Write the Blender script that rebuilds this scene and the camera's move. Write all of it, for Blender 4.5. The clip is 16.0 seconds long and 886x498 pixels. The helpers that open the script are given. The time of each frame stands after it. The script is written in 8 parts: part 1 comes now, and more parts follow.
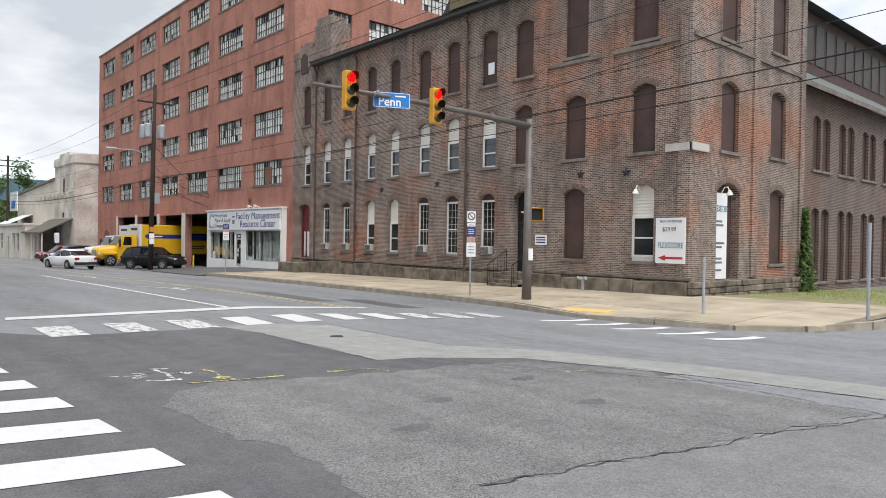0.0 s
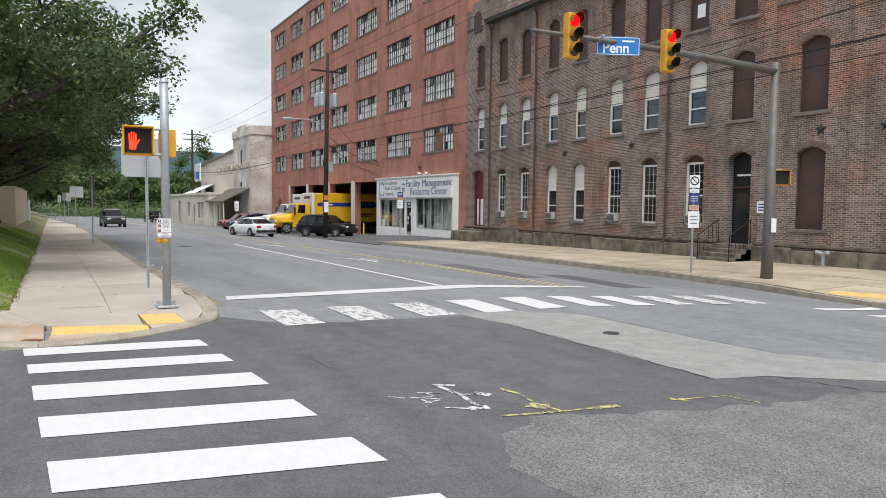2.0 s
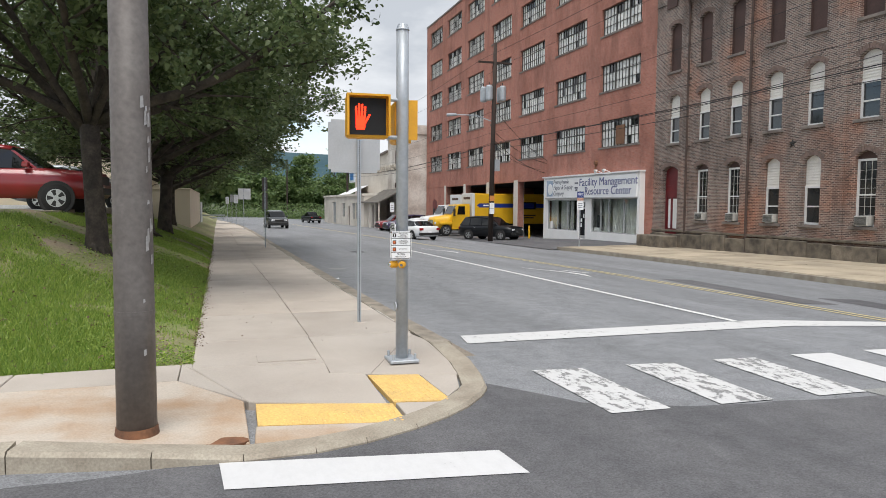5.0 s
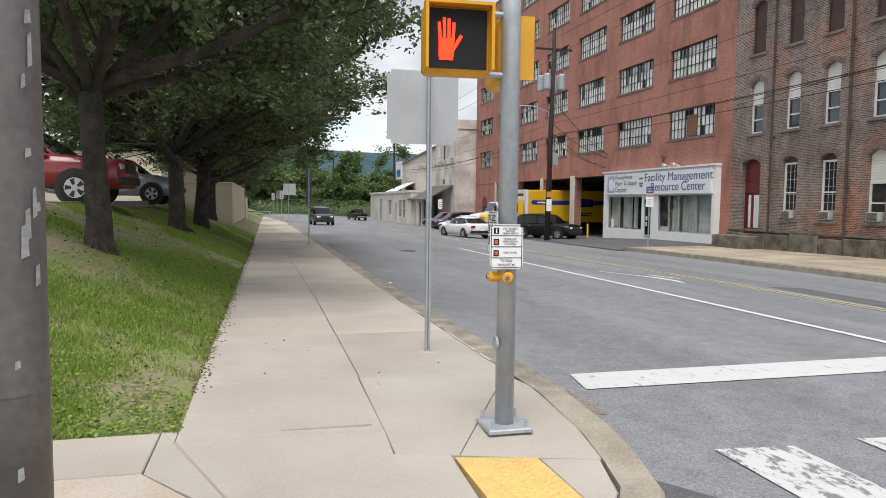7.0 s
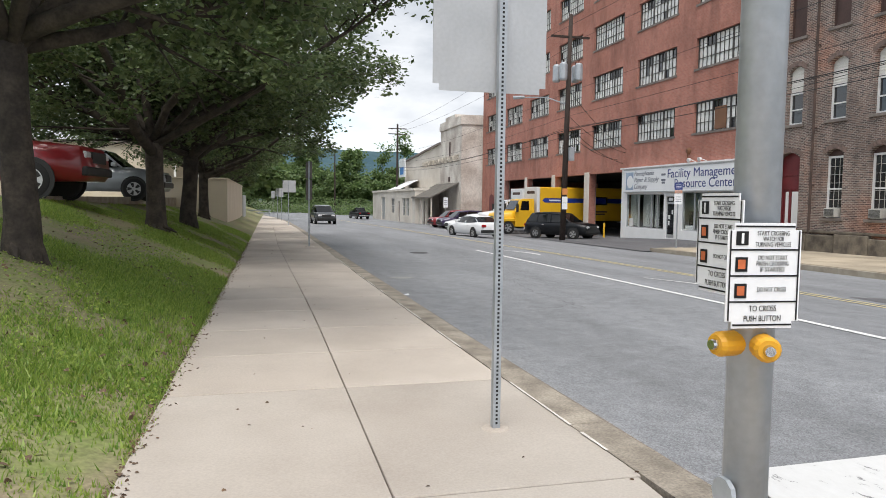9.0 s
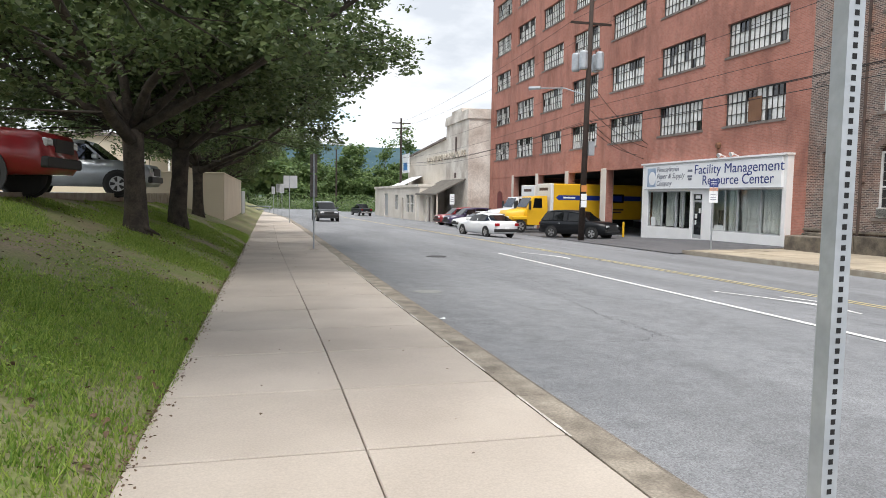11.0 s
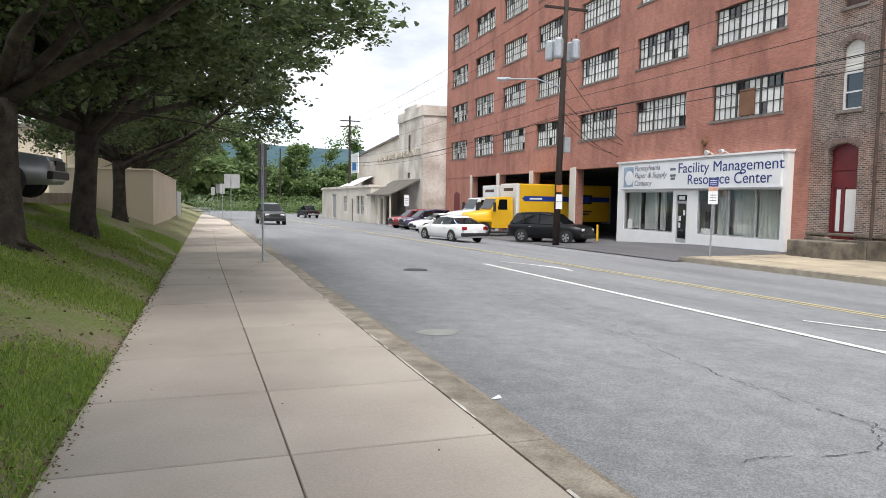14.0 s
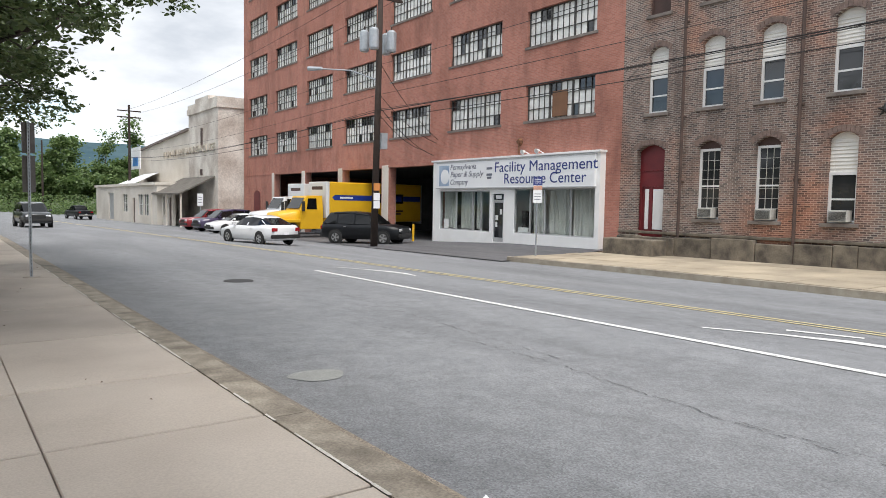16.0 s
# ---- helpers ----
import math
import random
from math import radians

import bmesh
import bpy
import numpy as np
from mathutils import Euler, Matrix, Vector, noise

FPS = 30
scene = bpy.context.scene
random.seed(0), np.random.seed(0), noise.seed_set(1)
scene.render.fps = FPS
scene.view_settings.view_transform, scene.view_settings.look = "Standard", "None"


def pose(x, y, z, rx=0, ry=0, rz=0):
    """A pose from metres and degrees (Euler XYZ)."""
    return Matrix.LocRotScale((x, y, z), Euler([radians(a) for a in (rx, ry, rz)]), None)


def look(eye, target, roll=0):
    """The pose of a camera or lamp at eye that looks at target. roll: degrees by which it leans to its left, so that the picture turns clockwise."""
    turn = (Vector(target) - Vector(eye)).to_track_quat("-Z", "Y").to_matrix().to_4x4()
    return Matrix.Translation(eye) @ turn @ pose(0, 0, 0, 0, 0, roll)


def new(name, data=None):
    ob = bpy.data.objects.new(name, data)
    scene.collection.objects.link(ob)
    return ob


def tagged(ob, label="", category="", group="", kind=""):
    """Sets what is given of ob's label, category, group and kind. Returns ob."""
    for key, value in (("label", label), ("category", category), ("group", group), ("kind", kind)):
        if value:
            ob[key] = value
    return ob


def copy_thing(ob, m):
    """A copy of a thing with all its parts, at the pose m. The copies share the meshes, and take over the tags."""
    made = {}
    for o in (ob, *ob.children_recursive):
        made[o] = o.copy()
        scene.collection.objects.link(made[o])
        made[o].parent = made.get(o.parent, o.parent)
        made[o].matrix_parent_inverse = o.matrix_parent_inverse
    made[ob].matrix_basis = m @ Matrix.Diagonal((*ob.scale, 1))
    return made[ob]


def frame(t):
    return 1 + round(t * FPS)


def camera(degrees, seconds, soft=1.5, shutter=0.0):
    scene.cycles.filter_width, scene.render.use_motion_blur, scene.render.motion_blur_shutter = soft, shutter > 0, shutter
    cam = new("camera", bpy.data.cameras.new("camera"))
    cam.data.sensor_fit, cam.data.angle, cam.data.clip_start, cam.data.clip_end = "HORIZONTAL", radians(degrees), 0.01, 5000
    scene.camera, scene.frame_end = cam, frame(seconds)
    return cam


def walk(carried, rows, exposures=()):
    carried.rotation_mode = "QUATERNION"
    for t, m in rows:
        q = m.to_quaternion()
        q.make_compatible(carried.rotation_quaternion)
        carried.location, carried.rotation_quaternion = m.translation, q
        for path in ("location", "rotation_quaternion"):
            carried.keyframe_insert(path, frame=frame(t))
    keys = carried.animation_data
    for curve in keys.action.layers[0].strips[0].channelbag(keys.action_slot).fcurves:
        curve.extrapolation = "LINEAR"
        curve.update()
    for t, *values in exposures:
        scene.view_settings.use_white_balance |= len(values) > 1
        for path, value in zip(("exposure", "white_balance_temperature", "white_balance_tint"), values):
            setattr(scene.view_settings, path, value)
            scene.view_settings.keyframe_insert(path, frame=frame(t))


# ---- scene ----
cam = camera(65.3, 16.0, soft=0.9)
PATH = [
    (0, (-0.116, -0.634, 1.756), (1.208, 0.865, 1.733), 0.9),
    (0.5, (-0.234, 0.12, 1.778), (1.024, 1.672, 1.706), 0.9),
    (1, (-0.242, 0.896, 1.789), (0.908, 2.529, 1.686), 0.7),
    (1.5, (-0.28, 1.64, 1.824), (0.778, 3.332, 1.704), 0.6),
    (2, (-0.298, 2.401, 1.834), (0.683, 4.139, 1.707), 0.6),
    (2.5, (-0.371, 3.185, 1.85), (0.547, 4.957, 1.722), 0.6),
    (3, (-0.388, 4.002, 1.868), (0.475, 5.801, 1.742), 0.6),
    (3.5, (-0.466, 4.74, 1.882), (0.34, 6.566, 1.756), 0.6),
    (4, (-0.546, 5.543, 1.893), (0.198, 7.395, 1.766), 0.6),
    (4.5, (-0.61, 6.205, 1.905), (0.067, 8.082, 1.776), 0.5),
    (5, (-0.62, 6.934, 1.872), (-0.004, 8.832, 1.742), 0.4),
    (5.2, (-0.596, 7.193, 1.837), (-0.008, 9.1, 1.71), 0.4),
    (7.5, (-0.256, 10.431, 1.705), (0.233, 12.365, 1.567), 0.6),
    (8, (-0.176, 11.121, 1.673), (0.309, 13.056, 1.534), 0.5),
    (8.5, (-0.129, 11.772, 1.65), (0.356, 13.707, 1.509), 0.6),
    (9, (-0.14, 12.443, 1.629), (0.35, 14.377, 1.49), 0.7),
    (9.5, (-0.14, 13.081, 1.646), (0.345, 15.016, 1.5), 0.9),
    (12, (-0.124, 16.467, 1.666), (0.379, 18.397, 1.516), 0.9),
    (12.5, (-0.126, 17.144, 1.657), (0.391, 19.071, 1.509), 0.9),
    (13, (-0.064, 17.848, 1.649), (0.48, 19.767, 1.502), 0.9),
    (13.5, (-0.063, 18.485, 1.645), (0.521, 20.393, 1.501), 0.8),
    (14, (-0.039, 19.182, 1.615), (0.603, 21.071, 1.472), 0.9),
    (14.5, (-0.074, 19.888, 1.582), (0.646, 21.749, 1.443), 0.9),
    (15, (-0.055, 20.513, 1.547), (0.765, 22.332, 1.411), 1.0),
    (15.5, (-0.039, 21.075, 1.529), (0.92, 22.824, 1.395), 0.9),
    (16, (-0.04, 21.669, 1.537), (1.123, 23.29, 1.404), 1.0),
]
walk(cam, [(t, look(eye, target, roll)) for t, eye, target, roll in PATH], [(0, 0.8), (4, 0.73), (7.5, 0.77), (9.5, 0.92), (12.5, 1.2), (14, 1.18), (16, 1.0)])

# ---- world and sun ----
world = bpy.data.worlds.new("sky")
scene.world = world
world.use_nodes = True
wn, wl = world.node_tree.nodes, world.node_tree.links
wn.clear()
w_out = wn.new("ShaderNodeOutputWorld")
w_bg = wn.new("ShaderNodeBackground")
w_bg.inputs["Strength"].default_value = 0.125
w_sky = wn.new("ShaderNodeTexSky")
w_sky.sky_type = "NISHITA"
w_sky.sun_disc = False
w_sky.sun_elevation, w_sky.sun_rotation = radians(63), radians(198)
w_co = wn.new("ShaderNodeTexCoord")
w_map = wn.new("ShaderNodeMapping")
w_map.inputs["Scale"].default_value = (1.0, 1.0, 2.6)
w_noise = wn.new("ShaderNodeTexNoise")
w_noise.inputs["Scale"].default_value = 2.3
w_noise.inputs["Detail"].default_value = 7
w_noise.inputs["Roughness"].default_value = 0.55
w_ramp = wn.new("ShaderNodeValToRGB")
w_ramp.color_ramp.elements[0].position, w_ramp.color_ramp.elements[0].color = 0.36, (0.0, 0.0, 0.0, 1)
w_ramp.color_ramp.elements[1].position, w_ramp.color_ramp.elements[1].color = 0.47, (1.0, 1.0, 1.0, 1)
w_shade = wn.new("ShaderNodeValToRGB")
w_shade.color_ramp.elements[0].position, w_shade.color_ramp.elements[0].color = 0.42, (5.0, 5.1, 5.25, 1)
w_shade.color_ramp.elements[1].position, w_shade.color_ramp.elements[1].color = 0.60, (2.9, 3.1, 3.4, 1)
w_mix = wn.new("ShaderNodeMix")
w_mix.data_type = "RGBA"
wl.new(w_co.outputs["Generated"], w_map.inputs["Vector"])
wl.new(w_map.outputs["Vector"], w_noise.inputs["Vector"])
wl.new(w_noise.outputs["Fac"], w_ramp.inputs["Fac"])
wl.new(w_noise.outputs["Fac"], w_shade.inputs["Fac"])
wl.new(w_ramp.outputs["Color"], w_mix.inputs["Factor"])
wl.new(w_sky.outputs["Color"], w_mix.inputs[6])
wl.new(w_shade.outputs["Color"], w_mix.inputs[7])
wl.new(w_mix.outputs[2], w_bg.inputs["Color"])
wl.new(w_bg.outputs["Background"], w_out.inputs["Surface"])

sun_data = bpy.data.lights.new("sun", "SUN")
sun_data.energy, sun_data.angle, sun_data.color = 1.9, radians(40), (1.0, 0.96, 0.91)
sun = new("sun", sun_data)
sun.matrix_world = look((-8, -10, 52), (0, 15, 0))


# ---- materials ----
def shader(name):
    m = bpy.data.materials.new(name)
    m.use_nodes = True
    return m, m.node_tree.nodes, m.node_tree.links, m.node_tree.nodes["Principled BSDF"]


def col(c):
    return (c[0], c[1], c[2], 1.0)


def mat(name, c, c2=None, rough=0.7, metal=0.0, scale=1.5, fine=45.0, grain=0.18, bump=0.15, spec=0.5, rand=0.0, coat=0.0):
    """A surface with stains (scale), grain (fine) and a little relief."""
    m, n, l, b = shader(name)
    c2 = c2 or tuple(v * 0.75 for v in c)
    geo = n.new("ShaderNodeNewGeometry")
    n1 = n.new("ShaderNodeTexNoise")
    n1.inputs["Scale"].default_value, n1.inputs["Detail"].default_value = scale, 6
    n2 = n.new("ShaderNodeTexNoise")
    n2.inputs["Scale"].default_value, n2.inputs["Detail"].default_value = fine, 3
    l.new(geo.outputs["Position"], n1.inputs["Vector"])
    l.new(geo.outputs["Position"], n2.inputs["Vector"])
    r = n.new("ShaderNodeValToRGB")
    r.color_ramp.elements[0].position, r.color_ramp.elements[0].color = 0.35, col(c)
    r.color_ramp.elements[1].position, r.color_ramp.elements[1].color = 0.68, col(c2)
    l.new(n1.outputs["Fac"], r.inputs["Fac"])
    mr = n.new("ShaderNodeMapRange")
    mr.inputs["To Min"].default_value, mr.inputs["To Max"].default_value = 1 - grain * 2, 1 + grain * 2
    l.new(n2.outputs["Fac"], mr.inputs["Value"])
    mul = n.new("ShaderNodeVectorMath")
    mul.operation = "SCALE"
    l.new(r.outputs["Color"], mul.inputs[0])
    l.new(mr.outputs["Result"], mul.inputs["Scale"])
    last = mul.outputs["Vector"]
    if rand:
        oi = n.new("ShaderNodeObjectInfo")
        mr2 = n.new("ShaderNodeMapRange")
        mr2.inputs["To Min"].default_value, mr2.inputs["To Max"].default_value = 1 - rand, 1 + rand
        l.new(oi.outputs["Random"], mr2.inputs["Value"])
        mul2 = n.new("ShaderNodeVectorMath")
        mul2.operation = "SCALE"
        l.new(last, mul2.inputs[0])
        l.new(mr2.outputs["Result"], mul2.inputs["Scale"])
        last = mul2.outputs["Vector"]
    l.new(last, b.inputs["Base Color"])
    b.inputs["Roughness"].default_value, b.inputs["Metallic"].default_value = rough, metal
    b.inputs["Specular IOR Level"].default_value = spec
    b.inputs["Coat Weight"].default_value = coat
    if bump:
        bp = n.new("ShaderNodeBump")
        bp.inputs["Strength"].default_value, bp.inputs["Distance"].default_value = bump, 0.01
        l.new(n2.outputs["Fac"], bp.inputs["Height"])
        l.new(bp.outputs["Normal"], b.inputs["Normal"])
    return m


def brick_mat(name, ca, cb, mortar, patch, dirt=(0.05, 0.045, 0.04), dirt_amount=0.5, size=(0.22, 0.08), gap=0.013):
    """Running-bond masonry on upright walls, with repaired patches, soot and uneven bricks."""
    m, n, l, b = shader(name)
    geo = n.new("ShaderNodeNewGeometry")
    sep = n.new("ShaderNodeSeparateXYZ")
    l.new(geo.outputs["Position"], sep.inputs["Vector"])
    add = n.new("ShaderNodeMath")
    l.new(sep.outputs["X"], add.inputs[0])
    l.new(sep.outputs["Y"], add.inputs[1])
    com = n.new("ShaderNodeCombineXYZ")
    l.new(add.outputs["Value"], com.inputs["X"])
    l.new(sep.outputs["Z"], com.inputs["Y"])
    br = n.new("ShaderNodeTexBrick")
    br.inputs["Color1"].default_value, br.inputs["Color2"].default_value = col(ca), col(cb)
    br.inputs["Mortar"].default_value = col(mortar)
    br.inputs["Scale"].default_value, br.inputs["Mortar Size"].default_value = 1.0, gap
    br.inputs["Mortar Smooth"].default_value = 0.2
    br.inputs["Brick Width"].default_value, br.inputs["Row Height"].default_value = size
    l.new(com.outputs["Vector"], br.inputs["Vector"])
    big = n.new("ShaderNodeTexNoise")
    big.inputs["Scale"].default_value, big.inputs["Detail"].default_value = 0.28, 6
    l.new(geo.outputs["Position"], big.inputs["Vector"])
    rp = n.new("ShaderNodeValToRGB")
    rp.color_ramp.elements[0].position, rp.color_ramp.elements[0].color = 0.5, (0, 0, 0, 1)
    rp.color_ramp.elements[1].position, rp.color_ramp.elements[1].color = 0.68, (1, 1, 1, 1)
    l.new(big.outputs["Fac"], rp.inputs["Fac"])
    mixp = n.new("ShaderNodeMix")
    mixp.data_type, mixp.blend_type = "RGBA", "MULTIPLY"
    mixp.inputs[7].default_value = col(patch)
    l.new(rp.outputs["Color"], mixp.inputs["Factor"])
    l.new(br.outputs["Color"], mixp.inputs[6])
    st = n.new("ShaderNodeTexNoise")
    st.inputs["Scale"].default_value, st.inputs["Detail"].default_value = 0.9, 8
    st.inputs["Roughness"].default_value = 0.65
    mp = n.new("ShaderNodeMapping")
    mp.inputs["Scale"].default_value = (1, 1, 0.35)
    mp.inputs["Location"].default_value = (7.3, 2.1, 0.4)
    l.new(geo.outputs["Position"], mp.inputs["Vector"])
    l.new(mp.outputs["Vector"], st.inputs["Vector"])
    rs = n.new("ShaderNodeValToRGB")
    rs.color_ramp.elements[0].position, rs.color_ramp.elements[0].color = 0.45, (0, 0, 0, 1)
    rs.color_ramp.elements[1].position, rs.color_ramp.elements[1].color = 0.75, (dirt_amount,) * 3 + (1,)
    l.new(st.outputs["Fac"], rs.inputs["Fac"])
    mixd = n.new("ShaderNodeMix")
    mixd.data_type = "RGBA"
    mixd.inputs[7].default_value = col(dirt)
    l.new(rs.outputs["Color"], mixd.inputs["Factor"])
    l.new(mixp.outputs[2], mixd.inputs[6])
    l.new(mixd.outputs[2], b.inputs["Base Color"])
    b.inputs["Roughness"].default_value = 0.9
    b.inputs["Specular IOR Level"].default_value = 0.25
    bp = n.new("ShaderNodeBump")
    bp.inputs["Strength"].default_value, bp.inputs["Distance"].default_value = 0.5, 0.012
    bp.invert = True
    l.new(br.outputs["Fac"], bp.inputs["Height"])
    l.new(bp.outputs["Normal"], b.inputs["Normal"])
    return m


def asphalt(name, c, c2, speck=0.35, scale=0.35):
    m, n, l, b = shader(name)
    geo = n.new("ShaderNodeNewGeometry")
    n1 = n.new("ShaderNodeTexNoise")
    n1.inputs["Scale"].default_value, n1.inputs["Detail"].default_value = scale, 8
    n1.inputs["Roughness"].default_value = 0.6
    n2 = n.new("ShaderNodeTexVoronoi")
    n2.inputs["Scale"].default_value = 90
    n3 = n.new("ShaderNodeTexNoise")
    n3.inputs["Scale"].default_value, n3.inputs["Detail"].default_value = 3.5, 9
    n3.inputs["Roughness"].default_value = 0.72
    mp = n.new("ShaderNodeMapping")
    mp.inputs["Scale"].default_value = (1.6, 0.25, 1)
    l.new(geo.outputs["Position"], mp.inputs["Vector"])
    for q in (n2, n3):
        l.new(geo.outputs["Position"], q.inputs["Vector"])
    l.new(mp.outputs["Vector"], n1.inputs["Vector"])
    r = n.new("ShaderNodeValToRGB")
    r.color_ramp.elements[0].position, r.color_ramp.elements[0].color = 0.32, col(c)
    r.color_ramp.elements[1].position, r.color_ramp.elements[1].color = 0.68, col(c2)
    l.new(n1.outputs["Fac"], r.inputs["Fac"])
    mr = n.new("ShaderNodeMapRange")
    mr.inputs["To Min"].default_value, mr.inputs["To Max"].default_value = 1 - speck, 1 + speck
    l.new(n2.outputs["Color"], mr.inputs["Value"])
    mr3 = n.new("ShaderNodeMapRange")
    mr3.inputs["To Min"].default_value, mr3.inputs["To Max"].default_value = 0.55, 1.45
    l.new(n3.outputs["Fac"], mr3.inputs["Value"])
    mu = n.new("ShaderNodeMath")
    mu.operation = "MULTIPLY"
    l.new(mr.outputs["Result"], mu.inputs[0])
    l.new(mr3.outputs["Result"], mu.inputs[1])
    sc = n.new("ShaderNodeVectorMath")
    sc.operation = "SCALE"
    l.new(r.outputs["Color"], sc.inputs[0])
    l.new(mu.outputs["Value"], sc.inputs["Scale"])
    l.new(sc.outputs["Vector"], b.inputs["Base Color"])
    b.inputs["Roughness"].default_value = 0.85
    b.inputs["Specular IOR Level"].default_value = 0.35
    bp = n.new("ShaderNodeBump")
    bp.inputs["Strength"].default_value, bp.inputs["Distance"].default_value = 0.6, 0.006
    l.new(n2.outputs["Distance"], bp.inputs["Height"])
    l.new(bp.outputs["Normal"], b.inputs["Normal"])
    return m


def worn_paint(name, c, under, wear=0.55, scale=9.0):
    """Road paint, chipped through to the asphalt."""
    m, n, l, b = shader(name)
    geo = n.new("ShaderNodeNewGeometry")
    n1 = n.new("ShaderNodeTexNoise")
    n1.inputs["Scale"].default_value, n1.inputs["Detail"].default_value = scale, 9
    n1.inputs["Roughness"].default_value = 0.75
    mp = n.new("ShaderNodeMapping")
    mp.inputs["Scale"].default_value = (1.0, 0.5, 1)
    l.new(geo.outputs["Position"], mp.inputs["Vector"])
    l.new(mp.outputs["Vector"], n1.inputs["Vector"])
    r = n.new("ShaderNodeValToRGB")
    r.color_ramp.elements[0].position, r.color_ramp.elements[0].color = wear, col(c)
    r.color_ramp.elements[1].position, r.color_ramp.elements[1].color = wear + 0.03, col(under)
    e = r.color_ramp.elements.new(max(0.0, wear - 0.25))
    e.color = col(tuple(v * 1.08 for v in c))
    l.new(n1.outputs["Fac"], r.inputs["Fac"])
    l.new(r.outputs["Color"], b.inputs["Base Color"])
    b.inputs["Roughness"].default_value = 0.75
    return m


def glass_mat(name, tint=(0.9, 0.95, 0.95), rough=0.01):
    m, n, l, b = shader(name)
    b.inputs["Base Color"].default_value = col(tint)
    b.inputs["Transmission Weight"].default_value = 1.0
    b.inputs["Roughness"].default_value = rough
    b.inputs["IOR"].default_value = 1.45
    return m


def lamp_mat(name, c, power):
    m, n, l, b = shader(name)
    b.inputs["Base Color"].default_value = col(c)
    b.inputs["Emission Color"].default_value = col(c)
    b.inputs["Emission Strength"].default_value = power
    b.inputs["Roughness"].default_value = 0.6
    b.inputs["Specular IOR Level"].default_value = 0.1
    return m


def leaf_mat(name, ca, cb):
    m, n, l, b = shader(name)
    geo = n.new("ShaderNodeNewGeometry")
    r = n.new("ShaderNodeValToRGB")
    r.color_ramp.elements[0].color, r.color_ramp.elements[1].color = col(ca), col(cb)
    l.new(geo.outputs["Random Per Island"], r.inputs["Fac"])
    l.new(r.outputs["Color"], b.inputs["Base Color"])
    b.inputs["Roughness"].default_value = 0.42
    b.inputs["Specular IOR Level"].default_value = 0.5
    tr = n.new("ShaderNodeBsdfTranslucent")
    l.new(r.outputs["Color"], tr.inputs["Color"])
    mx = n.new("ShaderNodeMixShader")
    mx.inputs["Fac"].default_value = 0.5
    out = n["Material Output"]
    l.new(b.outputs["BSDF"], mx.inputs[1])
    l.new(tr.outputs["BSDF"], mx.inputs[2])
    l.new(mx.outputs["Shader"], out.inputs["Surface"])
    return m


M_ROAD = asphalt("asphalt_main", (0.245, 0.252, 0.264), (0.175, 0.18, 0.188))
M_DARK = asphalt("asphalt_dark", (0.095, 0.095, 0.101), (0.135, 0.134, 0.139), 0.3, 0.8)
M_PATCH = asphalt("asphalt_pale", (0.30, 0.305, 0.29), (0.25, 0.255, 0.245), 0.2, 0.6)
M_WORN = asphalt("asphalt_worn", (0.195, 0.193, 0.192), (0.135, 0.135, 0.136), 0.6, 0.9)
M_OLD = asphalt("asphalt_old", (0.20, 0.20, 0.203), (0.165, 0.165, 0.168), 0.35, 0.8)
M_TAR = mat("tar", (0.04, 0.04, 0.042), rough=0.8)
M_EARTH = mat("earth", (0.07, 0.09, 0.03), (0.05, 0.07, 0.025), rough=0.95, scale=0.1)
M_CONC = mat("sidewalk_concrete", (0.53, 0.468, 0.405), (0.42, 0.365, 0.312), rough=0.9, scale=0.7, fine=70, grain=0.1, rand=0.06)
M_CONC_NEW = mat("pale_concrete", (0.475, 0.428, 0.376), (0.38, 0.333, 0.287), rough=0.9, scale=0.8, fine=70, grain=0.08, rand=0.03)
M_CONC_OLD = mat("old_concrete", (0.46, 0.39, 0.29), (0.31, 0.265, 0.2), rough=0.95, scale=0.7, fine=50, grain=0.16, rand=0.1)
M_KERB = mat("kerb_stone", (0.40, 0.36, 0.29), (0.27, 0.23, 0.18), rough=0.9, scale=2.5, fine=60, grain=0.2)
M_KERB_GRIMY = mat("grimy_kerb", (0.36, 0.315, 0.255), (0.18, 0.155, 0.125), rough=0.92, scale=3.5, fine=60, grain=0.28)
M_SEALANT = mat("joint_sealant", (0.72, 0.70, 0.65), (0.5, 0.47, 0.42), rough=0.8, scale=3)
M_GUTTER = asphalt("gutter_grit", (0.30, 0.25, 0.195), (0.17, 0.15, 0.125), 0.4, 0.9)
M_JOINT = mat("joint", (0.17, 0.15, 0.125), rough=0.95)
M_WHITE = worn_paint("zebra_paint", (0.56, 0.56, 0.56), (0.30, 0.30, 0.30), 0.66, 14)
M_WHITE_WORN = worn_paint("zebra_paint_worn", (0.56, 0.56, 0.555), (0.2, 0.2, 0.2), 0.525, 10)
M_STOP = worn_paint("stop_line_paint", (0.56, 0.56, 0.555), (0.2, 0.2, 0.2), 0.6, 11)
M_WHITE_OLD = worn_paint("line_paint_faded", (0.66, 0.66, 0.65), (0.15, 0.15, 0.15), 0.58, 24)
M_YELLOW = worn_paint("yellow_line_paint", (0.56, 0.48, 0.26), (0.16, 0.16, 0.15), 0.58)
M_TACTILE = mat("tactile_yellow", (0.74, 0.49, 0.16), (0.62, 0.41, 0.15), rough=0.7, scale=4)
M_MARK_Y = worn_paint("yellow_marking", (0.55, 0.50, 0.15), (0.14, 0.14, 0.135), 0.47, 22)
M_MARK_W = worn_paint("white_marking", (0.62, 0.62, 0.64), (0.13, 0.13, 0.13), 0.5, 18)
